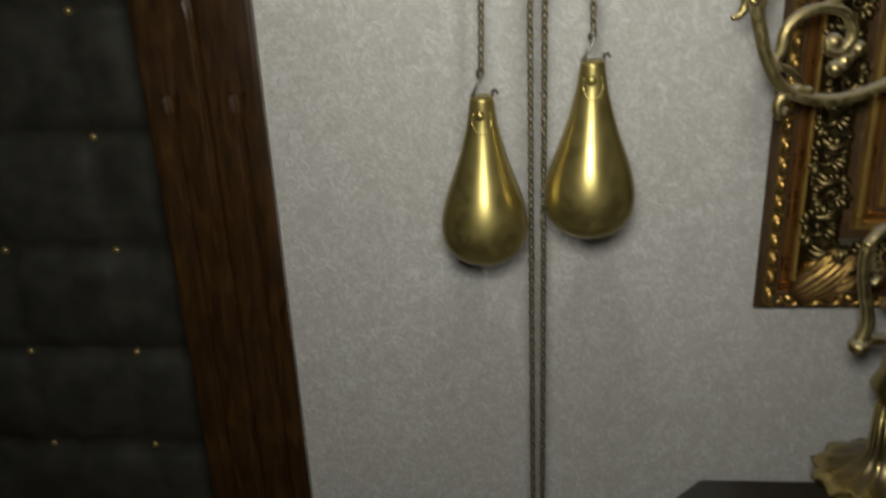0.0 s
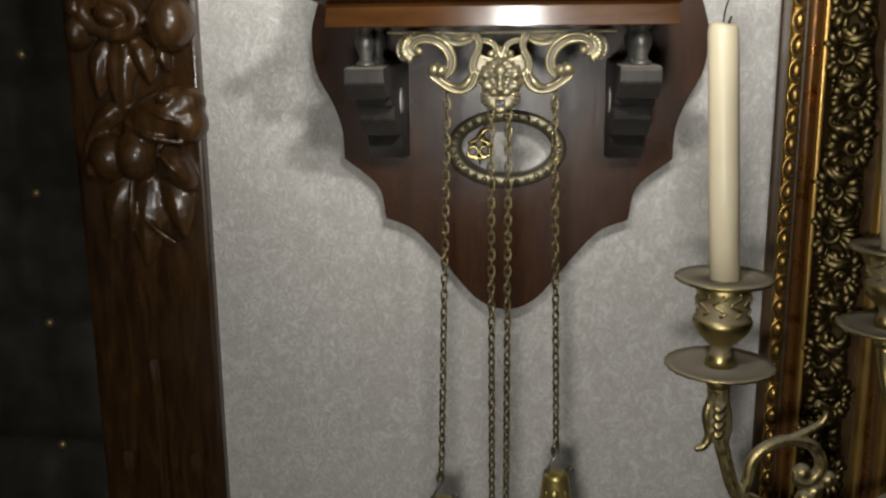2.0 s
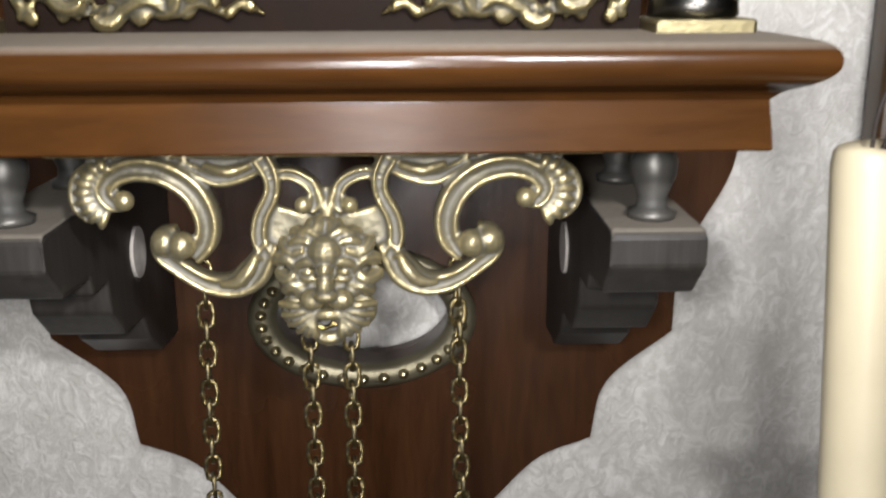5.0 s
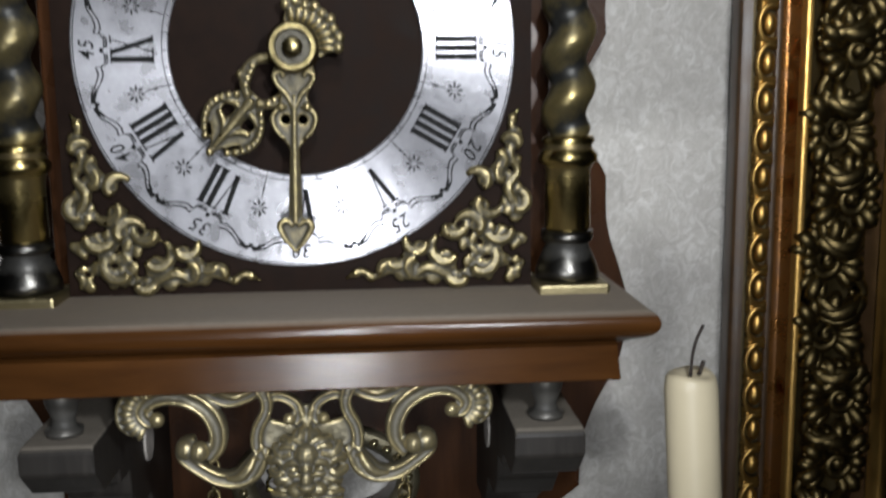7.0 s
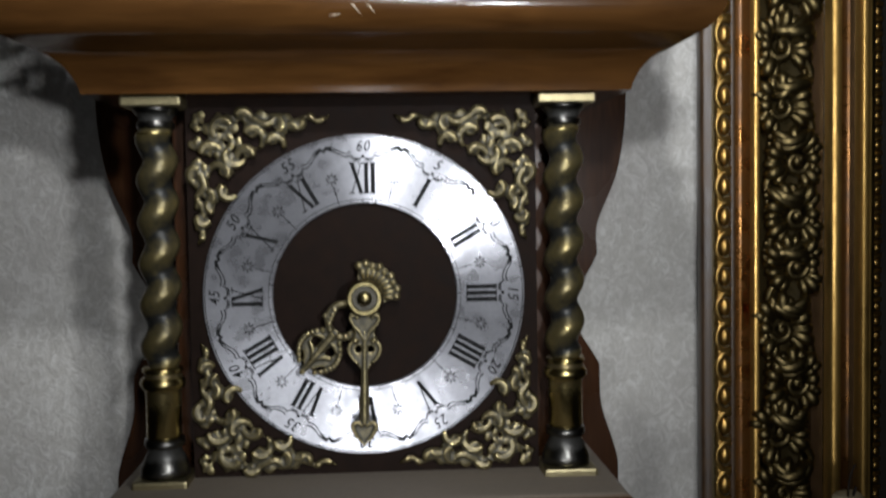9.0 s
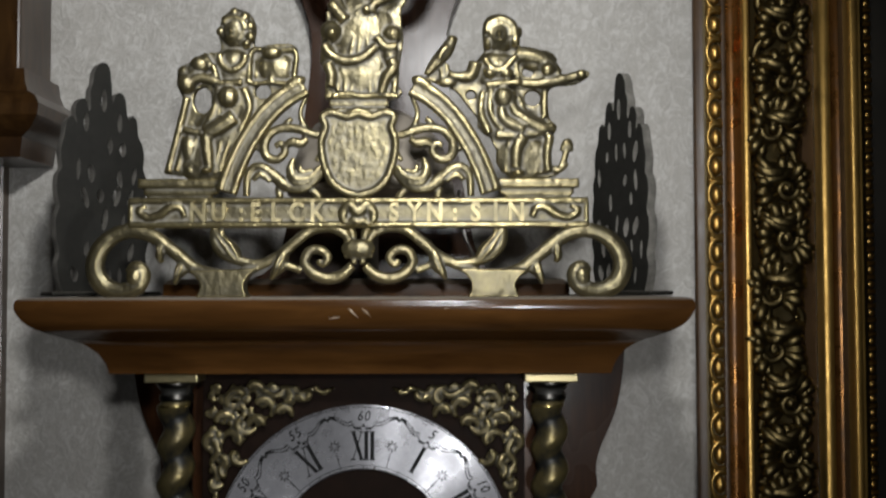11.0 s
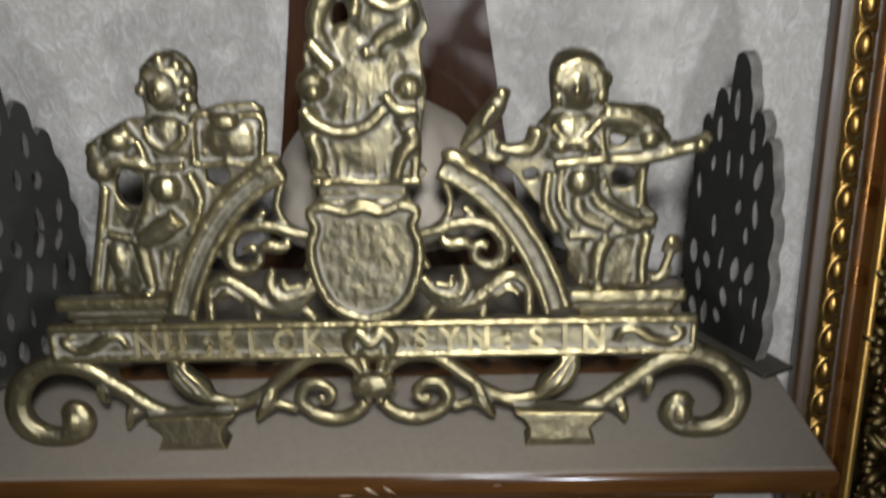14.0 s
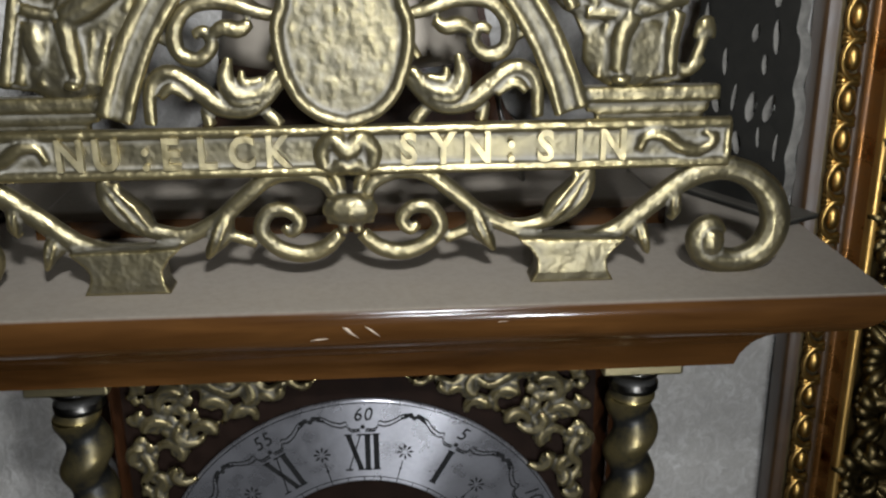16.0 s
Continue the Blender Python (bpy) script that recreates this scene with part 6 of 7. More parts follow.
def clock_pointers():
    def D(ang, r, u, rad, y):
        s, c = math.sin(radians(ang)), math.cos(radians(ang))
        return (r * s + u * c, y, 1.5 + r * c - u * s, rad)

    def plate(bm, ang, outline, y0, y1, holes=()):
        """A flat pointer blade: (radius, sideways) in millimetres."""
        P = lambda r, u: D(ang, r / 1000, u / 1000, 0, 0)[::2]
        slab(bm, [P(*q) for q in outline], y0, y1, [[P(*q) for q in h] for h in holes])

    def both(pts):
        return [(r, -u) for r, u in pts] + [(r, u) for r, u in pts[::-1]]

    def bead(bm, ang, r, u, size, y):
        blob(bm, D(ang, r / 1000, u / 1000, 0, y)[:3], (size / 1000, size * 0.8 / 1000, size / 1000), (0, 0, 0), 8, 6)

    # the ornate hour pointer: a beaded leaf with two openings, curled neck and fan-shaped tail
    a, y = 220.8, -0.1318
    bm = bmesh.new()
    ring = lambda r, u, a1, b1: [(r + a1 * math.cos(g), u + b1 * math.sin(g)) for g in (2 * math.pi * i / 12 for i in range(12))]
    plate(bm, a, both([(46.5, 0.6), (43, 2.2), (40, 4.6), (36.5, 8.2), (32, 9.8), (28, 9.2), (25.5, 6.4), (23, 4.6), (21, 2.0)]), y, y + 0.0016, [ring(31.0, -4.4, 3.4, 2.1), ring(31.0, 4.4, 3.4, 2.1)])
    for i in range(10):
        t = i / 9
        r = 43 - 18 * t
        u = 10.0 * math.sin(math.pi * (0.13 + 0.72 * t)) ** 0.8
        bead(bm, a, r, u, 1.5, y), bead(bm, a, r, -u, 1.5, y)
    run = lambda pts: tube(bm, [D(a, r / 1000, u / 1000, q / 1000, y) for r, u, q in pts], 0.001, 7, 4, 0.8)
    run([(45, 0, 0.6), (38, 0, 1.5), (30, 0, 1.8), (23, 0, 2.0)])
    bead(bm, a, 46.5, 0, 1.6, y)
    for s in (-1, 1):
        run([(23, s * 2, 1.6), (20.5, s * 5.5, 1.8), (16.5, s * 8.2, 1.7), (11.5, s * 7.4, 1.8), (8, s * 4.5, 2.0)])
        bead(bm, a, 19.0, s * 8.6, 1.7, y)
        for k in range(4):
            bead(bm, a, 20.5 - 2.2 * k, s * (5.0 + 0.7 * k), 1.5, y - 0.0006)
        run([(38, s * 1, 0.8), (35, s * 3, 1.2), (33, s * 6.5, 1.0)])
        run([(28, s * 1, 0.8), (27.5, s * 3.4, 1.2), (29, s * 7, 1.0)])
    fan = [(15.5, 8 * i) for i in range(14)]
    pol = lambda r, deg: (r * math.sin(radians(deg)) / 1000, 1.5 + r * math.cos(radians(deg)) / 1000)
    slab(bm, [pol(5.5, -30), pol(10, -22), pol(13, -12)] + [pol(14.2 + 0.8 * math.sin(3 * radians(d)), d) for d in range(0, 100, 10)] + [pol(10, 108), pol(5.5, 120)], y, y + 0.0016)
    for i in range(9):
        x, z = pol(15 + (0.8 if i % 2 else 0), -10 + 12.5 * i)
        blob(bm, (x, y, z), (0.0021, 0.0017, 0.0021), (0, 0, 0), 8, 6)
        x, z = pol(11.6, -4 + 12 * i)
        blob(bm, (x, y - 0.0003, z), (0.0014, 0.0012, 0.0026), (0, -4 + 12 * i, 0), 8, 6)
    cast(part("hour_pointer", bm, ORMOLU, clock, "ornate pierced brass hour pointer"), 0.0004, 1)
    # the minute pointer: ring, scrolled shield with two eyes, tapered stem and a heart
    a2, y2 = 181.2, -0.1375
    bm = bmesh.new()
    plate(bm, a2, both([(34.0, 1.7), (31.5, 3.6), (28.5, 6.2), (25.0, 8.0), (22.0, 7.6), (19.5, 5.8), (17.0, 4.6), (14.5, 5.0), (12.0, 6.6), (9.0, 7.4), (6.0, 6.4), (3.0, 6.2)]), y2, y2 + 0.0016, [ring(24.2, -2.9, 1.6, 1.5), ring(24.2, 2.9, 1.6, 1.5)])
    plate(bm, a2, both([(60.0, 2.4), (50.0, 2.2), (40.0, 1.8), (33.0, 1.5)]), y2, y2 + 0.0016)
    plate(bm, a2, both([(71.0, 0.2), (68.5, 1.7), (65.0, 4.0), (62.0, 5.9), (60.0, 6.2), (58.6, 5.2), (58.2, 3.0), (59.0, 0.8)]), y2, y2 + 0.0016)
    run = lambda pts: tube(bm, [D(a2, r / 1000, u / 1000, q / 1000, y2) for r, u, q in pts], 0.001, 7, 4, 0.7)
    run([(60, 0, 1.2), (48, 0, 1.3), (36, 0, 0.9), (30, 0, 0.9), (16, 0, 0.8)])
    for s in (-1, 1):
        run([(70, 0, 0.5), (65.5, s * 3.6, 1.0), (61, s * 5.6, 1.2), (59, s * 3.6, 1.1), (60.5, s * 0.8, 0.8)])
        run([(31, s * 3.4, 0.7), (27.5, s * 6.4, 0.9), (23.5, s * 7.4, 1.0), (20.5, s * 5.4, 0.9), (19.8, s * 2.6, 0.8)])
        run([(20, s * 0.6, 0.7), (16, s * 2.4, 0.9), (13, s * 5.2, 0.9), (9.5, s * 6.8, 1.0), (8.0, s * 4.6, 0.9), (9.5, s * 3.4, 0.8)])
        bead(bm, a2, 20.0, s * 4.4, 1.5, y2)
    cast(part("minute_pointer", bm, ORMOLU, clock, "brass minute pointer with a heart tip"), 0.0004, 1)
    bm = bmesh.new()
    loops = []
    for r, yy in ((0.0088, -0.126), (0.0088, -0.1405), (0.0076, -0.1425), (0.0062, -0.1425), (0.0058, -0.1400), (0.0034, -0.1400), (0.0034, -0.1425), (0.0022, -0.1435), (0.0001, -0.1437)):
        loops.append([(r * math.cos(g), yy, 1.5 + r * math.sin(g)) for g in (2 * math.pi * i / 28 for i in range(28))])
    skin(bm, loops)
    sharp(part("centre_cap", bm, ORMOLU, clock, "brass centre cap"), 40)


clock_pointers()
# the pointers stand just before the ring
for ob in clock.children:
    if ob.name in ("hour_pointer", "minute_pointer", "centre_cap"):
        ob.location, ob.scale = (0, -0.012, 0.03), (0.98, 1, 0.98)


# ---- oval ring, pendulum, lion crest ----
def oval_ring():
    bm = bmesh.new()
    loops = []
    for t, y in ((0.0, -0.0205), (0.0, -0.0235), (0.25, -0.0262), (0.75, -0.0262), (1.0, -0.0245), (1.0, -0.0205)):
        loops.append([(x, y, z) for x, z in ellipse(0.0345 + 0.0115 * t, 0.0205 + 0.0095 * t, 0.0, 1.296, 64)])
    skin(bm, loops, cap0=False, cap1=False)
    ring = part("oval_ring", bm, DARKRING, clock, "oval dull brass ring with a beaded face")
    bm = bmesh.new()
    blob(bm, (0, 0, 0), (0.0024, 0.0021, 0.0024), (90, 0, 0), 12, 8)
    me = None
    n = 30
    for i in range(n):
        a = 2 * math.pi * (i + 0.5) / n
        at = (0.0402 * math.cos(a), -0.0270, 1.296 + 0.0252 * math.sin(a))
        if me is None:
            o = part("bead", bm, BEADBRASS, ring, "bright brass bead")
            me = o.data
        else:
            o = new("bead", me)
            o.parent = ring
        o.location = at


oval_ring()


def pendulum():
    p = thing("pendulum_bob", "small pierced brass pendulum ornament behind the oval hole", "pendulum")
    bm = bmesh.new()
    for x in (-0.026, -0.0165):
        tube(bm, [(x + 0.004 * math.cos(g), -0.013, 1.2925 + 0.004 * math.sin(g), 0.001) for g in (2 * math.pi * i / 8 for i in range(9))], 0.001, 6, 3)
    tube(bm, [(-0.031, -0.013, 1.289), (-0.021, -0.013, 1.287), (-0.011, -0.013, 1.290)], 0.0011, 6)
    tube(bm, [(-0.030, -0.013, 1.298), (-0.021, -0.013, 1.302), (-0.012, -0.013, 1.298)], 0.0016, 6)
    tube(bm, [(-0.024, -0.013, 1.300, 0.0016), (-0.019, -0.013, 1.307, 0.0022), (-0.013, -0.013, 1.311, 0.0014)], 0.002, 6)
    tube(bm, [(-0.019, -0.013, 1.296), (-0.017, -0.013, 1.310), (-0.008, -0.013, 1.36)], 0.0008, 6)
    tube(bm, [(-0.021, -0.013, 1.288, 0.0012), (-0.0205, -0.013, 1.280, 0.0004)], 0.001, 6)
    cast(part("bob", bm, BRASSDULL, p), 0.0006, 0)


pendulum()


def strap(bm, pts, y0, depth, per=5):
    """A flat band through (x, z, half width) in metres, with a raised rim on both sides."""
    c = curve_points(pts, per)
    loops = []
    for i, (x, z, w) in enumerate(c):
        a, b = c[max(i - 1, 0)], c[min(i + 1, len(c) - 1)]
        d = Vector((b[0] - a[0], 0, b[1] - a[1])).normalized()
        n = Vector((d.z, 0, -d.x))
        lp = []
        for u, h in ((-1.05, -0.25), (-1.05, 0.55), (-0.88, 0.95), (-0.62, 1.1), (-0.36, 0.88), (0, 0.72), (0.36, 0.88), (0.62, 1.1), (0.88, 0.95), (1.05, 0.55), (1.05, -0.25)):
            lp.append((x + n.x * w * u, y0 - depth * h, z + n.z * w * u))
        loops.append(lp)
    skin(bm, loops)


def lion_crest():
    """The pierced lion-mask crest under the shelf."""
    cr = part("lion_crest", _crest_scrolls(), CRESTBRASS, clock, "pierced cast brass crest with a lion mask")
    cast(cr, 0.0005, 3)
    bm = bmesh.new()

    def T(x, z, r, y=0.0):
        return (x / 1000, -0.149 - y / 1000, 1.3 + z / 1000, r / 1000)

    run = lambda pts, s=1, seg=7: tube(bm, [T(s * p[0], *p[1:]) for p in pts], 0.001, seg, 4)
    bl = lambda x, z, sz, y=0, turn=0: blob(bm, T(x, z, 0, y)[:3], tuple(v / 1000 for v in sz), (0, turn, 0), 12, 8)
    # head, heavy brow, muzzle
    bl(0, 55, (11.5, 6.5, 13), 0)
    bl(0, 61.2, (4.4, 4.0, 4.6), 7.6)
    bl(0, 57.2, (2.2, 3, 3.0), 9.0)
    bl(0, 53.0, (2.5, 3.2, 3.6), 9.5)
    bl(0, 50.4, (3.1, 2.4, 1.7), 10.2)
    rng = random.Random(3)
    for s in (-1, 1):
        bl(s * 4.6, 55.8, (1.9, 1.6, 1.3), 6.8)
        run([(1.5, 58.6, 1.2, 8.8), (4.2, 58.9, 1.5, 8.2), (7.2, 57.4, 1.3, 6.6), (8.2, 55.2, 0.9, 5.5)], s)
        run([(2.6, 54.4, 0.8, 7.4), (4.8, 53.9, 1.0, 7.2), (7.0, 54.8, 0.8, 6)], s)
        bl(s * 3.6, 48.6, (3.5, 2.8, 2.8), 7.6)
        bl(s * 7.0, 51.4, (2.6, 2.4, 3.2), 5)
        # short curls of the mane, closely set
        for k in range(7):
            g = radians(96 - 21 * k)
            cx, cz = math.cos(g), math.sin(g)
            r0, r1 = 8.2, 12.2 + rng.uniform(-0.6, 0.6)
            tw = 1.6 * (1 if k % 2 else -1)
            run([(r0 * cx, 56 + r0 * cz, 1.7, 5.8), ((r0 + r1) / 2 * cx + tw * cz * 0.6, 56 + (r0 + r1) / 2 * cz - tw * cx * 0.6, 1.9, 5.6), (r1 * cx, 56 + r1 * cz * 0.96, 2.2, 3.4), ((r1 + 0.8) * cx - tw * cz, 56 + (r1 + 0.4) * cz * 0.96 + tw * cx, 1.5, 2.6)], s)
        for k in range(4):
            g = radians(75 - 30 * k)
            run([(5.2 * math.cos(g), 60.5 + 5.2 * math.sin(g) * 0.9, 1.2, 7.4), (8.4 * math.cos(g - 0.25), 60 + 8 * math.sin(g - 0.25) * 0.9, 1.6, 6.0), (9.6 * math.cos(g - 0.6), 59.5 + 9 * math.sin(g - 0.6) * 0.9, 1.0, 5.4)], s)
        # beard: a flared fan beside the mouth
        for k in range(6):
            a = radians(8 - 20 * k)
            L = 9.2 - 0.55 * k
            run([(3.6, 46.4 - 0.7 * k, 0.9, 6.6), (3.6 + L * 0.55 * math.cos(a), 46.0 - 0.7 * k + L * 0.55 * math.sin(a), 1.15, 6.4), (3.6 + L * math.cos(a), 45.4 - 0.6 * k + L * math.sin(a) * 0.82, 0.9, 4.2)], s)
        bl(s * 8.0, 43.5, (4.6, 2.6, 5.2), 2, 30 * s)
    # the slot of the mouth and the chin
    run([(-4.2, 43.4, 1.5, 4.6), (-4.8, 40.6, 1.7, 4.4), (-3.2, 38.0, 1.7, 4.2), (0, 37.0, 2.0, 4.6), (3.2, 38.0, 1.7, 4.2), (4.8, 40.6, 1.7, 4.4), (4.2, 43.4, 1.5, 4.6)])
    run([(-4.4, 44.0, 1.4, 5.6), (0, 44.2, 1.7, 6.6), (4.4, 44.0, 1.4, 5.6)])
    run([(-3.4, 36.4, 1.2, 3), (0, 35.4, 1.3, 3.4), (3.4, 36.4, 1.2, 3)])
    cast(part("lion_mask", bm, CRESTBRASS, cr), 0.0004, 1)


def _crest_scrolls():
    bm = bmesh.new()
    Y0 = -0.1455
    for s in (-1, 1):
        S = lambda pts, d=3.4: strap(bm, [(s * x / 1000, 1.3 + z / 1000, w * 1.14 / 1000) for x, z, w in pts], Y0, d / 1000)

        def ball(x, z, r, y=3.0):
            blob(bm, (s * x / 1000, Y0 - y / 1000, 1.3 + z / 1000), (r / 1000, r / 1000, r / 1000), (0, 0, 0), 12, 8)

        def run(pts):
            tube(bm, [(s * p[0] / 1000, Y0 - p[3] / 1000, 1.3 + p[1] / 1000, p[2] / 1000) for p in pts], 0.001, 7, 4)

        # top rail, broad C-scroll, its ribbed outer leaf
        S([(0, 84.8, 0.7), (30, 84.8, 0.8), (72, 84.9, 0.7)], 2.6)
        S([(51.0, 72.2, 1.4), (54.8, 72.4, 1.9), (56.6, 76.0, 2.3), (53.5, 79.8, 2.6), (47.5, 81.4, 2.9), (40.2, 79.8, 3.0), (34.2, 75.2, 3.0), (31.2, 68.5, 2.9), (31.8, 62.2, 2.7), (35.5, 57.6, 2.2)], 4.0)
        ball(51.4, 73.4, 2.7, 4.0)
        for k in range(9):
            g = radians(72 - 17 * k)
            c, q = math.cos(g), math.sin(g)
            run([(54 + 5.2 * c, 75 + 5.4 * q, 1.0, 3.0), (54 + 8.0 * c, 75 + 8.0 * q, 1.35, 3.6), (54 + 10.2 * c, 74.5 + 9.6 * q, 0.9, 1.8)])
        S([(56, 82.5, 1.2), (62.5, 79, 2.2), (63.6, 72.5, 2.4), (60.8, 68.0, 1.6)], 2.4)
        # bulb and the lower arm that runs in to the mask
        ball(37.6, 61.4, 3.8, 4.0)
        ball(42.2, 62.0, 3.9, 2.8)
        S([(39.0, 65.0, 1.2), (43.4, 63.4, 1.8), (43.4, 59.0, 2.2), (38.4, 54.4, 2.2), (31.8, 50.4, 2.4), (25.2, 49.8, 3.0), (20.0, 52.8, 3.6), (16.8, 57.6, 2.8), (14.6, 61.4, 1.8)], 3.6)
        run([(28.5, 50.6, 0.8, 4.0), (23.8, 51.4, 1.9, 4.6), (20.4, 55.0, 1.9, 4.6), (18.6, 58.6, 0.9, 4.0)])
        # waved strap beside the mask
        S([(16.4, 84.2, 2.4), (14.0, 79.0, 2.0), (14.2, 74.2, 1.8), (17.2, 68.0, 1.9), (17.8, 62.4, 2.0), (16.0, 57.5, 1.8)], 3.4)
        # tongues between strap and scroll, small top scrolls
        S([(15.5, 82.6, 1.8), (22, 79.8, 2.2), (28, 78.6, 2.0), (33, 80.8, 1.2), (37, 83.4, 0.8)], 3.0)
        run([(19, 82, 0.8, 3.0), (25, 80.6, 1.6, 3.6), (31, 82.4, 0.8, 3.0)])
        S([(14.5, 79.4, 1.1), (8.8, 79.6, 1.5), (4.2, 77.0, 1.6), (2.6, 72.8, 1.6), (4.6, 69.8, 1.4)], 3.0)
        ball(6.0, 71.6, 2.3, 3.0)
        run([(0, 66, 1.6, 2), (0.8, 71, 1.4, 2), (2.4, 75.5, 1.2, 2)])
        # webs that fill the corner under the rail and the ground round the mask
        web = lambda pts: slab(bm, [(s * x / 1000, 1.3 + z / 1000) for x, z in pts], Y0 - 0.0014, Y0 + 0.0008)
        web([(40, 80), (52, 80.5), (58, 76), (63, 76), (64, 80), (60, 84.6), (40, 84.6)])
        web([(0, 60), (15, 60), (16.5, 66), (13, 71), (6, 69), (2.6, 71), (1.6, 76), (0, 76)])
        web([(20, 81), (30, 80), (38, 81), (40, 84.6), (16, 84.6)])
    return bm


lion_crest()


# ---- chains and weights ----
def link_mesh():
    bm = bmesh.new()
    pts = []
    n = 10
    for i in range(n):
        a = 2 * math.pi * i / n
        pts.append((0.0021 * math.cos(a), 0.0019 * math.sin(a) + (0.0019 if math.sin(a) > 0.01 else -0.0019 if math.sin(a) < -0.01 else 0)))
    loops = []
    for i, (x, z) in enumerate(pts):
        (xa, za), (xb, zb) = pts[i - 1], pts[(i + 1) % n]
        d = Vector((xb - xa, 0, zb - za)).normalized()
        nrm = Vector((d.z, 0, -d.x))
        loops.append([tuple(Vector((x, 0, z)) + nrm * 0.00080 * math.cos(g) + Vector((0, 1, 0)) * 0.00080 * math.sin(g)) for g in (math.pi / 2 * k + math.pi / 4 for k in range(4))])
    skin(bm, loops + [loops[0]], cap0=False, cap1=False)
    bmesh.ops.remove_doubles(bm, verts=bm.verts, dist=1e-7)
    me = bpy.data.meshes.new("chain_link")
    bmesh.ops.recalc_face_normals(bm, faces=bm.faces)
    bm.to_mesh(me)
    bm.free()
    for p in me.polygons:
        p.use_smooth = True
    me.materials.append(CHAINBRASS)
    return me


CHAINBRASS = metal("chain_brass", (0.42, 0.33, 0.14), (0.12, 0.10, 0.06), (0.28, 0.5), 300.0, wear_shade=False)
LINK = link_mesh()


def chain(top, bottom, label, twist=0.0):
    ch = thing("chain", label, "chain", "clock chains")
    top, bottom = Vector(top), Vector(bottom)
    n = int((top - bottom).length / 0.0058)
    for i in range(n + 1):
        o = new("link", LINK)
        o.parent = ch
        t = i / n
        # the lower links hang turned, so that they show their narrow sides
        ease = max(0.0, min(1.0, (t * (top - bottom).length - 0.10) / 0.05))
        o.location = top.lerp(bottom, t)
        o.rotation_euler = (0, 0, (math.pi / 2 if i % 2 else 0.0) + 0.15 + 0.62 * ease + 0.12 * math.sin(i * 0.7))


chain((-0.0345, -0.141, 1.351), (-0.0412, -0.140, 1.078), "dull brass chain holding a weight")
chain((-0.0062, -0.145, 1.334), (-0.0040, -0.141, 0.62), "long dull brass chain hanging free")
chain((0.0050, -0.145, 1.334), (0.0040, -0.141, 0.62), "long dull brass chain hanging free")
chain((0.0340, -0.141, 1.351), (0.0388, -0.145, 1.106), "dull brass chain holding a weight")


def weight(x, y, z, k, kh):
    w = thing("clock_weight", "satin brass pear-shaped clock weight on a chain", "clock weight", "clock weights")
    prof = [(0.0, 0.0), (0.009, 0.0006), (0.018, 0.0035), (0.0255, 0.0095), (0.0300, 0.0185), (0.0315, 0.0290), (0.0308, 0.0400), (0.0282, 0.0520), (0.0240, 0.0650), (0.0190, 0.0800), (0.0148, 0.0950), (0.0118, 0.1080), (0.0098, 0.1190), (0.0088, 0.1270), (0.0080, 0.1335)]
    fine = curve_points(prof, 3)
    part("body", _lathed([(r * k, h * kh) for r, h in fine], (x, y, z), 48), SATIN, w)
    top = z + 0.1335 * kh
    bm = bmesh.new()
    tube(bm, [(x - 0.0072, y, top - 0.016, 0.0016), (x - 0.0074, y, top - 0.002, 0.0014), (x - 0.006, y, top + 0.003, 0.0012)], 0.0014, 6)
    tube(bm, [(x + 0.0072, y, top - 0.016, 0.0016), (x + 0.0076, y, top, 0.0014), (x + 0.0085, y - 0.001, top + 0.0045, 0.0012), (x + 0.0108, y - 0.002, top + 0.0052, 0.0012), (x + 0.012, y - 0.002, top + 0.0025, 0.0009)], 0.0014, 6)
    part("lug", bm, STEEL, w, "dark bent metal lug")
    bm = bmesh.new()
    blob(bm, (x - 0.001, y - 0.0088 * k, top - 0.012), (0.0036, 0.003, 0.0042))
    part("rivet", bm, SATIN, w)
    bm = bmesh.new()
    tube(bm, [(x - 0.0062 * k, y - 0.0074 * k, top - 0.0100), (x - 0.0066 * k, y - 0.0078 * k, top - 0.0170), (x - 0.0040 * k, y - 0.0106 * k, top - 0.0235), (x, y - 0.0119 * k, top - 0.0255), (x + 0.0040 * k, y - 0.0106 * k, top - 0.0235), (x + 0.0066 * k, y - 0.0078 * k, top - 0.0170), (x + 0.0062 * k, y - 0.0074 * k, top - 0.0100)], 0.0007, 6)
    part("neck_rim", bm, SATIN, w, "curved rim of the flattened neck")
    bm = bmesh.new()
    tube(bm, [(x - 0.0058, y - 0.002, top - 0.001), (x - 0.0045, y - 0.002, top + 0.006), (x - 0.001, y - 0.001, top + 0.0115), (x + 0.0012, y, top + 0.017), (x - 0.0012, y, top + 0.0205), (x - 0.0028, y, top + 0.0165), (x - 0.0005, y, top + 0.012)], 0.0011, 6)
    part("hook", bm, STEEL, w, "bent wire hook")


weight(-0.0412, -0.140, 0.9275, 1.065, 0.994)
weight(0.0388, -0.146, 0.9530, 1.075, 1.001)

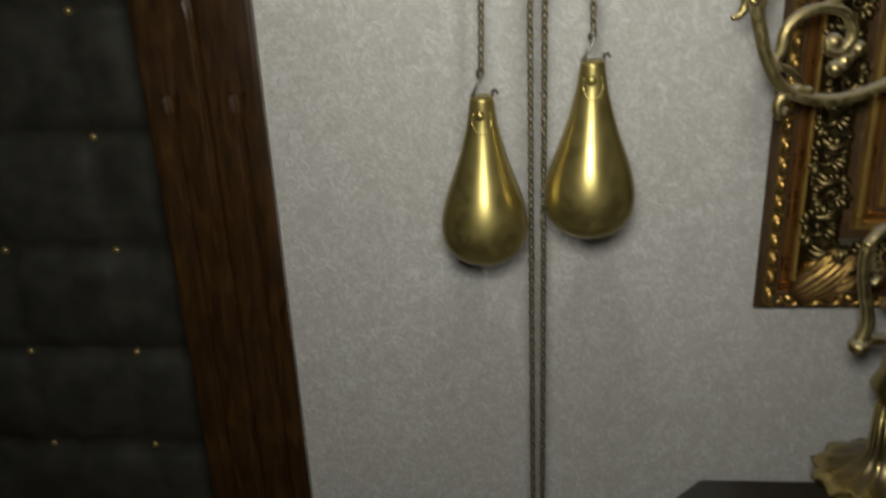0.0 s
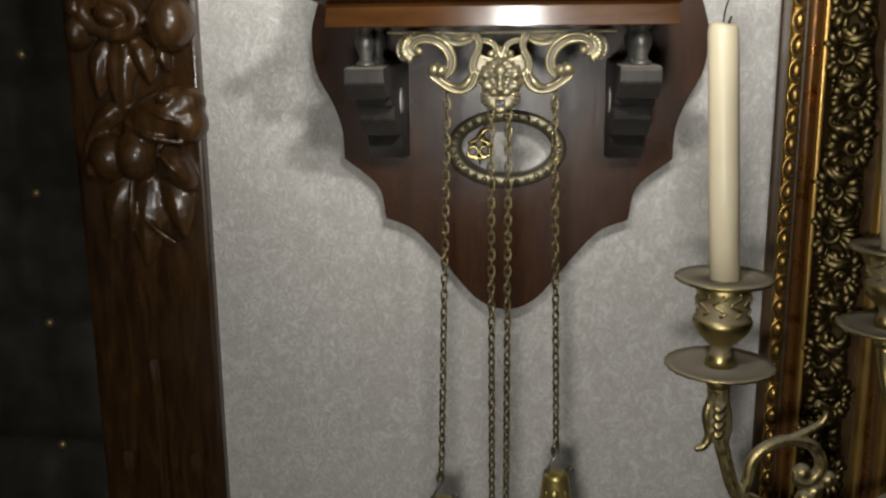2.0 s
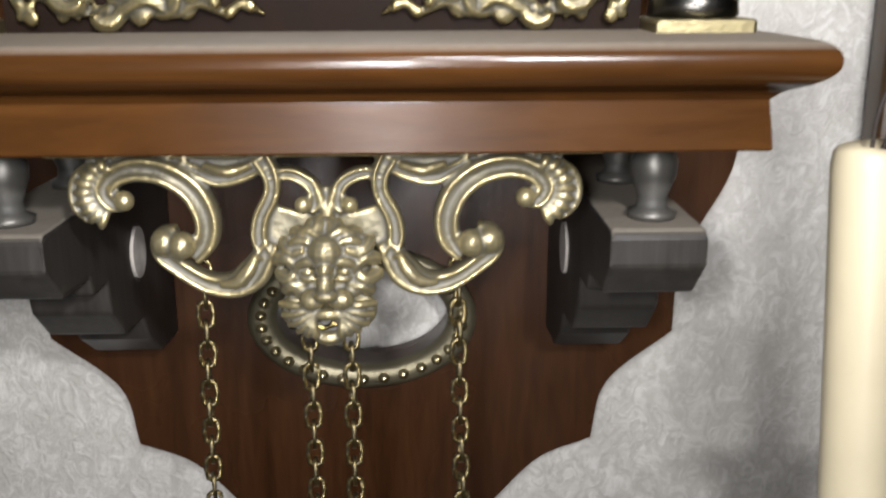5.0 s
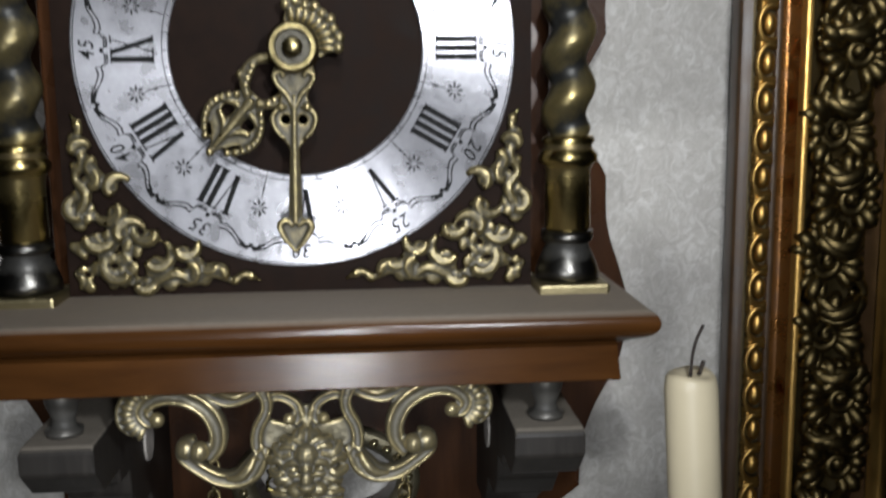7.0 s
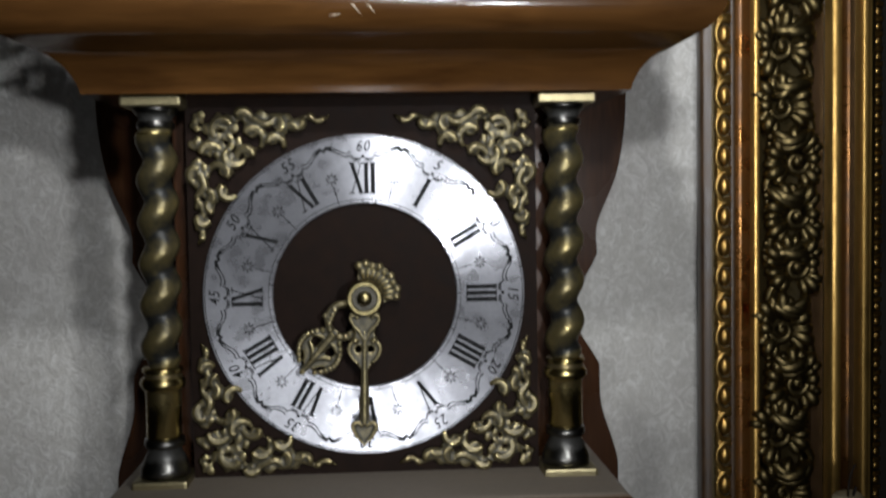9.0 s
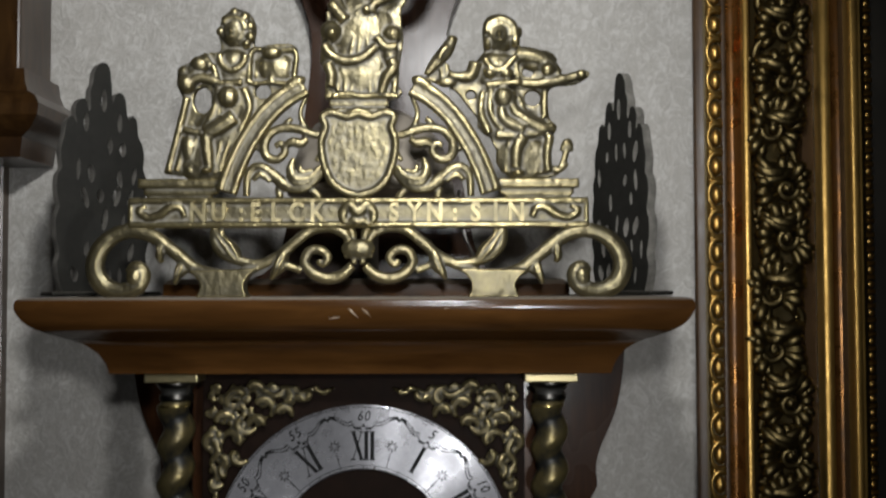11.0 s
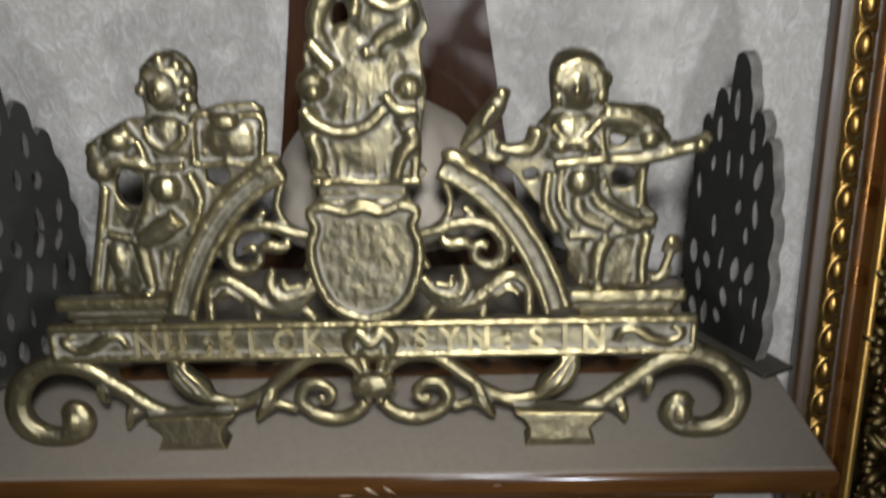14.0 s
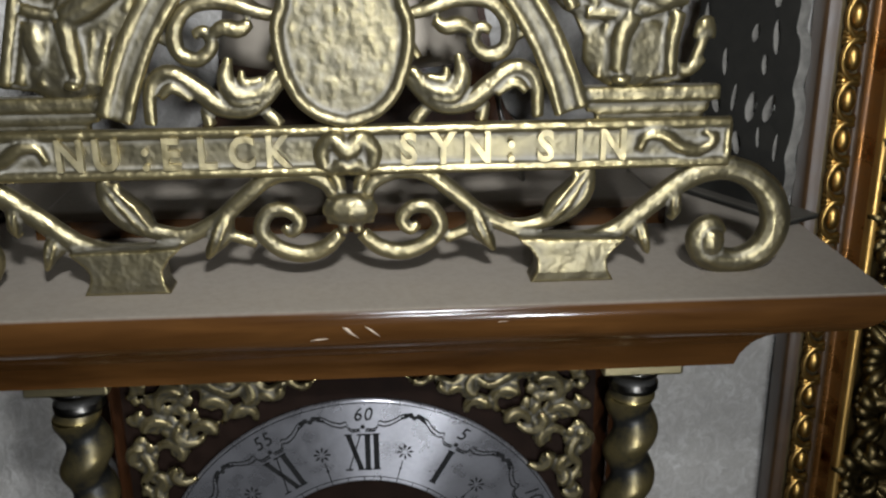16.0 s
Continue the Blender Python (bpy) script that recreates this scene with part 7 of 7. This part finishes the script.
# ---- candelabra on its table ----
def table():
    tb = thing("side_table", "small dark wooden table with cut corners", "table")
    bm = bmesh.new()
    pts = [(0.139, -0.146), (0.62, -0.146), (0.72, -0.246), (0.72, -0.50), (0.62, -0.60), (0.139, -0.60), (0.039, -0.50), (0.039, -0.246)]
    skin(bm, [[(x, y, z) for x, y in pts] for z in (0.695, 0.720)])
    bevelled(part("table_top", bm, OAKDARK, tb, smooth=False), 0.003)
    bm = bmesh.new()
    lathe(bm, [(0.12, 0.0), (0.11, 0.02), (0.035, 0.05), (0.03, 0.3), (0.045, 0.5), (0.03, 0.65), (0.06, 0.695)], (0.36, -0.35, 0), 24)
    part("pedestal", bm, OAKDARK, tb)


table()


def candelabra():
    cb = thing("candelabra", "dusty ornate brass candelabra on the side table", "candelabra")
    SX, SY = 0.288, -0.145

    def holder(x, y, z, lean, label=""):
        """Drip pan, cup and saucer over an arm; z is the saucer's height."""
        hd = part("candle_holder", _lathed([(0.006, z - 0.016), (0.0085, z - 0.010), (0.006, z - 0.005), (0.013, z - 0.0028), (0.030, z - 0.0012), (0.0342, z + 0.0005), (0.0342, z + 0.0022), (0.028, z + 0.0012), (0.012, z - 0.0004), (0.0085, z + 0.001)], (x, y, 0), 48, 24, 0.018), CANDLEBRASS, cb, "dusty scalloped brass candle holder")
        part("cup", _lathed([(0.0095, z + 0.001), (0.0088, z + 0.006), (0.0064, z + 0.011), (0.0072, z + 0.015), (0.0092, z + 0.0165), (0.0115, z + 0.019), (0.0160, z + 0.0235), (0.0180, z + 0.0275), (0.0186, z + 0.0300), (0.0180, z + 0.0325), (0.0160, z + 0.034), (0.0165, z + 0.050), (0.0172, z + 0.0545)], (x, y, 0), 32), CANDLEBRASS, hd)
        bm = bmesh.new()
        rng = random.Random(int(x * 1000))
        for k in range(10):
            g = 2 * math.pi * k / 10
            pts = [(x + 0.0166 * math.cos(g + t * 0.25), y + 0.0166 * math.sin(g + t * 0.25), z + 0.037 + 0.0024 * i, 0.0009) for i, t in enumerate((0, 1, 0, -1, 0, 1, 0.4))]
            tube(bm, pts, 0.0009, 5, 2)
        part("chased_leaves", bm, CANDLEBRASS, hd)
        part("drip_pan", _lathed([(0.010, z + 0.0545), (0.017, z + 0.0548), (0.027, z + 0.0560), (0.0303, z + 0.0575), (0.0303, z + 0.0592), (0.024, z + 0.0590), (0.0098, z + 0.0575), (0.0098, z + 0.0560)], (x, y, 0), 48, 20, 0.014), CANDLEBRASS, hd)
        top = (x - 0.008, y + 0.006, z + lean - 0.007)
        cd = thing("candle", "cream wax candle with a burnt wick in a brass holder", "candle", "candles")
        bm = bmesh.new()
        z0 = z + 0.0555
        loops = []
        for q, r in ((0.0, 0.0093), (0.35, 0.0094), (0.7, 0.0092), (0.965, 0.0092), (0.99, 0.0086), (1.0, 0.0074), (0.99, 0.0045), (0.985, 0.0005)):
            c = [x + (top[0] - x) * q, y + (top[1] - y) * q, z0 + (top[2] - z0) * q]
            loops.append([(c[0] + r * math.cos(g), c[1] + r * math.sin(g), c[2] + (0.0006 * math.sin(2 * g) if q > 0.9 else 0)) for g in (2 * math.pi * i / 28 for i in range(28))])
        skin(bm, loops)
        part("wax", bm, WAX, cd)
        bm = bmesh.new()
        tube(bm, [(top[0], top[1], top[2] - 0.003), (top[0] + 0.0004, top[1], top[2] + 0.005), (top[0] + 0.0016, top[1], top[2] + 0.011), (top[0] + 0.004, top[1], top[2] + 0.0165)], 0.0006, 5)
        tube(bm, [(top[0] + 0.003, top[1], top[2] - 0.001), (top[0] + 0.0045, top[1], top[2] + 0.004)], 0.0008, 5)
        part("wick", bm, WICK, cd)

    def arm(hx, hy, hz):
        """A leafy S-arm from the stem to a holder; drawn outwards from the holder."""
        bm = bmesh.new()
        dx, dy = SX - hx, SY - hy
        P = lambda t, z, r, side=0.0: (hx + dx * t, hy + dy * t + side, hz + z, r)
        run = lambda pts, seg=8: tube(bm, [P(*p) for p in pts], 0.003, seg, 5)
        run([(0.0, -0.014, 0.0075), (0.01, -0.030, 0.0062), (0.02, -0.048, 0.0052), (0.05, -0.065, 0.0048), (0.09, -0.084, 0.0046), (0.17, -0.104, 0.0046), (0.31, -0.115, 0.0046), (0.50, -0.1165, 0.0046), (0.70, -0.107, 0.0046), (0.88, -0.095, 0.005), (1.0, -0.09, 0.006)], 10)
        # leaf sheath and curled bud under the saucer
        run([(-0.03, -0.020, 0.002), (-0.045, -0.032, 0.0035), (-0.03, -0.046, 0.0032), (-0.05, -0.054, 0.003), (-0.09, -0.056, 0.0024)])
        run([(-0.02, -0.018, 0.003), (0.03, -0.026, 0.004), (0.05, -0.042, 0.0034), (0.04, -0.056, 0.002)])
        for i in range(4):
            run([(-0.02, -0.024 - 0.006 * i, 0.0018, -0.006), (0.0, -0.027 - 0.006 * i, 0.0026, -0.0075), (0.025, -0.024 - 0.006 * i, 0.0018, -0.006)], 6)
        # the C-scroll with its rising leaf
        run([(0.13, -0.090, 0.003), (0.155, -0.080, 0.0044), (0.17, -0.066, 0.0044), (0.24, -0.056, 0.0042), (0.34, -0.053, 0.0042), (0.44, -0.058, 0.0042), (0.485, -0.072, 0.0044), (0.44, -0.083, 0.0042), (0.38, -0.082, 0.004), (0.37, -0.074, 0.003)])
        run([(0.30, -0.054, 0.003), (0.40, -0.048, 0.003), (0.47, -0.042, 0.0026), (0.49, -0.033, 0.0022), (0.44, -0.028, 0.003)])
        run([(0.13, -0.088, 0.002), (0.22, -0.096, 0.003), (0.30, -0.110, 0.0022)])
        for q, z in ((0.40, -0.076), (0.46, -0.090), (0.52, -0.082), (0.42, -0.095)):
            blob(bm, P(q, z, 0)[:3], (0.006, 0.006, 0.006))
        # the outer curl
        run([(0.32, -0.110, 0.004), (0.24, -0.109, 0.0042), (0.185, -0.112, 0.0042), (0.165, -0.120, 0.004), (0.19, -0.126, 0.004), (0.21, -0.120, 0.003)])
        cast(part("arm", bm, CANDLEBRASS, cb, "scrolled brass arm with leaves"), 0.001, 1)

    for x, y, z, lean in ((0.1403, -0.172, 1.1765, 0.2195), (0.273, -0.083, 1.1765, 0.2080)):
        holder(x, y, z, lean)
        if x < 0.2:
            arm(x, y, z)
    part("foot", _lathed([(0.052, 0.7202), (0.054, 0.7225), (0.050, 0.7262), (0.040, 0.7295), (0.028, 0.7345), (0.018, 0.7410), (0.013, 0.7520), (0.012, 0.8020)], (SX, SY, 0), 48, 12, 0.06), BRASSDULL, cb, "dull spreading brass foot")
    bm = bmesh.new()
    lathe(bm, [(0.012, 0.80), (0.020, 0.815), (0.014, 0.83), (0.010, 0.86), (0.016, 0.90), (0.022, 0.93), (0.012, 0.96), (0.009, 1.0), (0.014, 1.03), (0.022, 1.06), (0.025, 1.085), (0.016, 1.11), (0.008, 1.13)], (SX, SY, 0), 28)
    part("stem", bm, CANDLEBRASS, cb, "turned brass stem")
    bm = bmesh.new()
    tube(bm, [(SX, SY, 1.10, 0.007), (SX, SY + 0.02, 1.095, 0.006), (SX - 0.006, SY + 0.045, 1.11, 0.006), (SX - 0.013, SY + 0.059, 1.14, 0.006), (SX - 0.015, SY + 0.062, 1.163, 0.007)], 0.006, 10)
    part("rear_arm", bm, CANDLEBRASS, cb)
    # scroll feet and the spreading base
    for k in range(3):
        g = radians(205 + 120 * k)
        c, s = math.cos(g), math.sin(g)
        bm = bmesh.new()
        Q = lambda r, z, q: (SX + (r + 0.006) * c, SY + (r + 0.006) * s, z + 0.004, q)
        tube(bm, [Q(0.012, 0.95, 0.004), Q(0.032, 0.957, 0.005), Q(0.046, 0.945, 0.005), Q(0.046, 0.922, 0.005), Q(0.040, 0.900, 0.005), Q(0.035, 0.880, 0.006), Q(0.040, 0.862, 0.006)], 0.005, 8, 5)
        tube(bm, [Q(0.046, 0.935, 0.004), Q(0.034, 0.930, 0.004), Q(0.030, 0.918, 0.004), Q(0.036, 0.912, 0.003)], 0.004, 8, 5)
        for i in range(5):
            blob(bm, Q(0.046 - 0.003 * i, 0.948 - 0.006 * i, 0)[:3], (0.005, 0.005, 0.004))
        blob(bm, Q(0.040, 0.860, 0)[:3], (0.009, 0.009, 0.007))
        tube(bm, [Q(0.040, 0.866, 0.005), Q(0.026, 0.862, 0.005), Q(0.010, 0.858, 0.005)], 0.005, 8, 4)
        cast(part("scroll_foot", bm, CANDLEBRASS, cb, "scrolled brass foot"), 0.0013, 1)


candelabra()
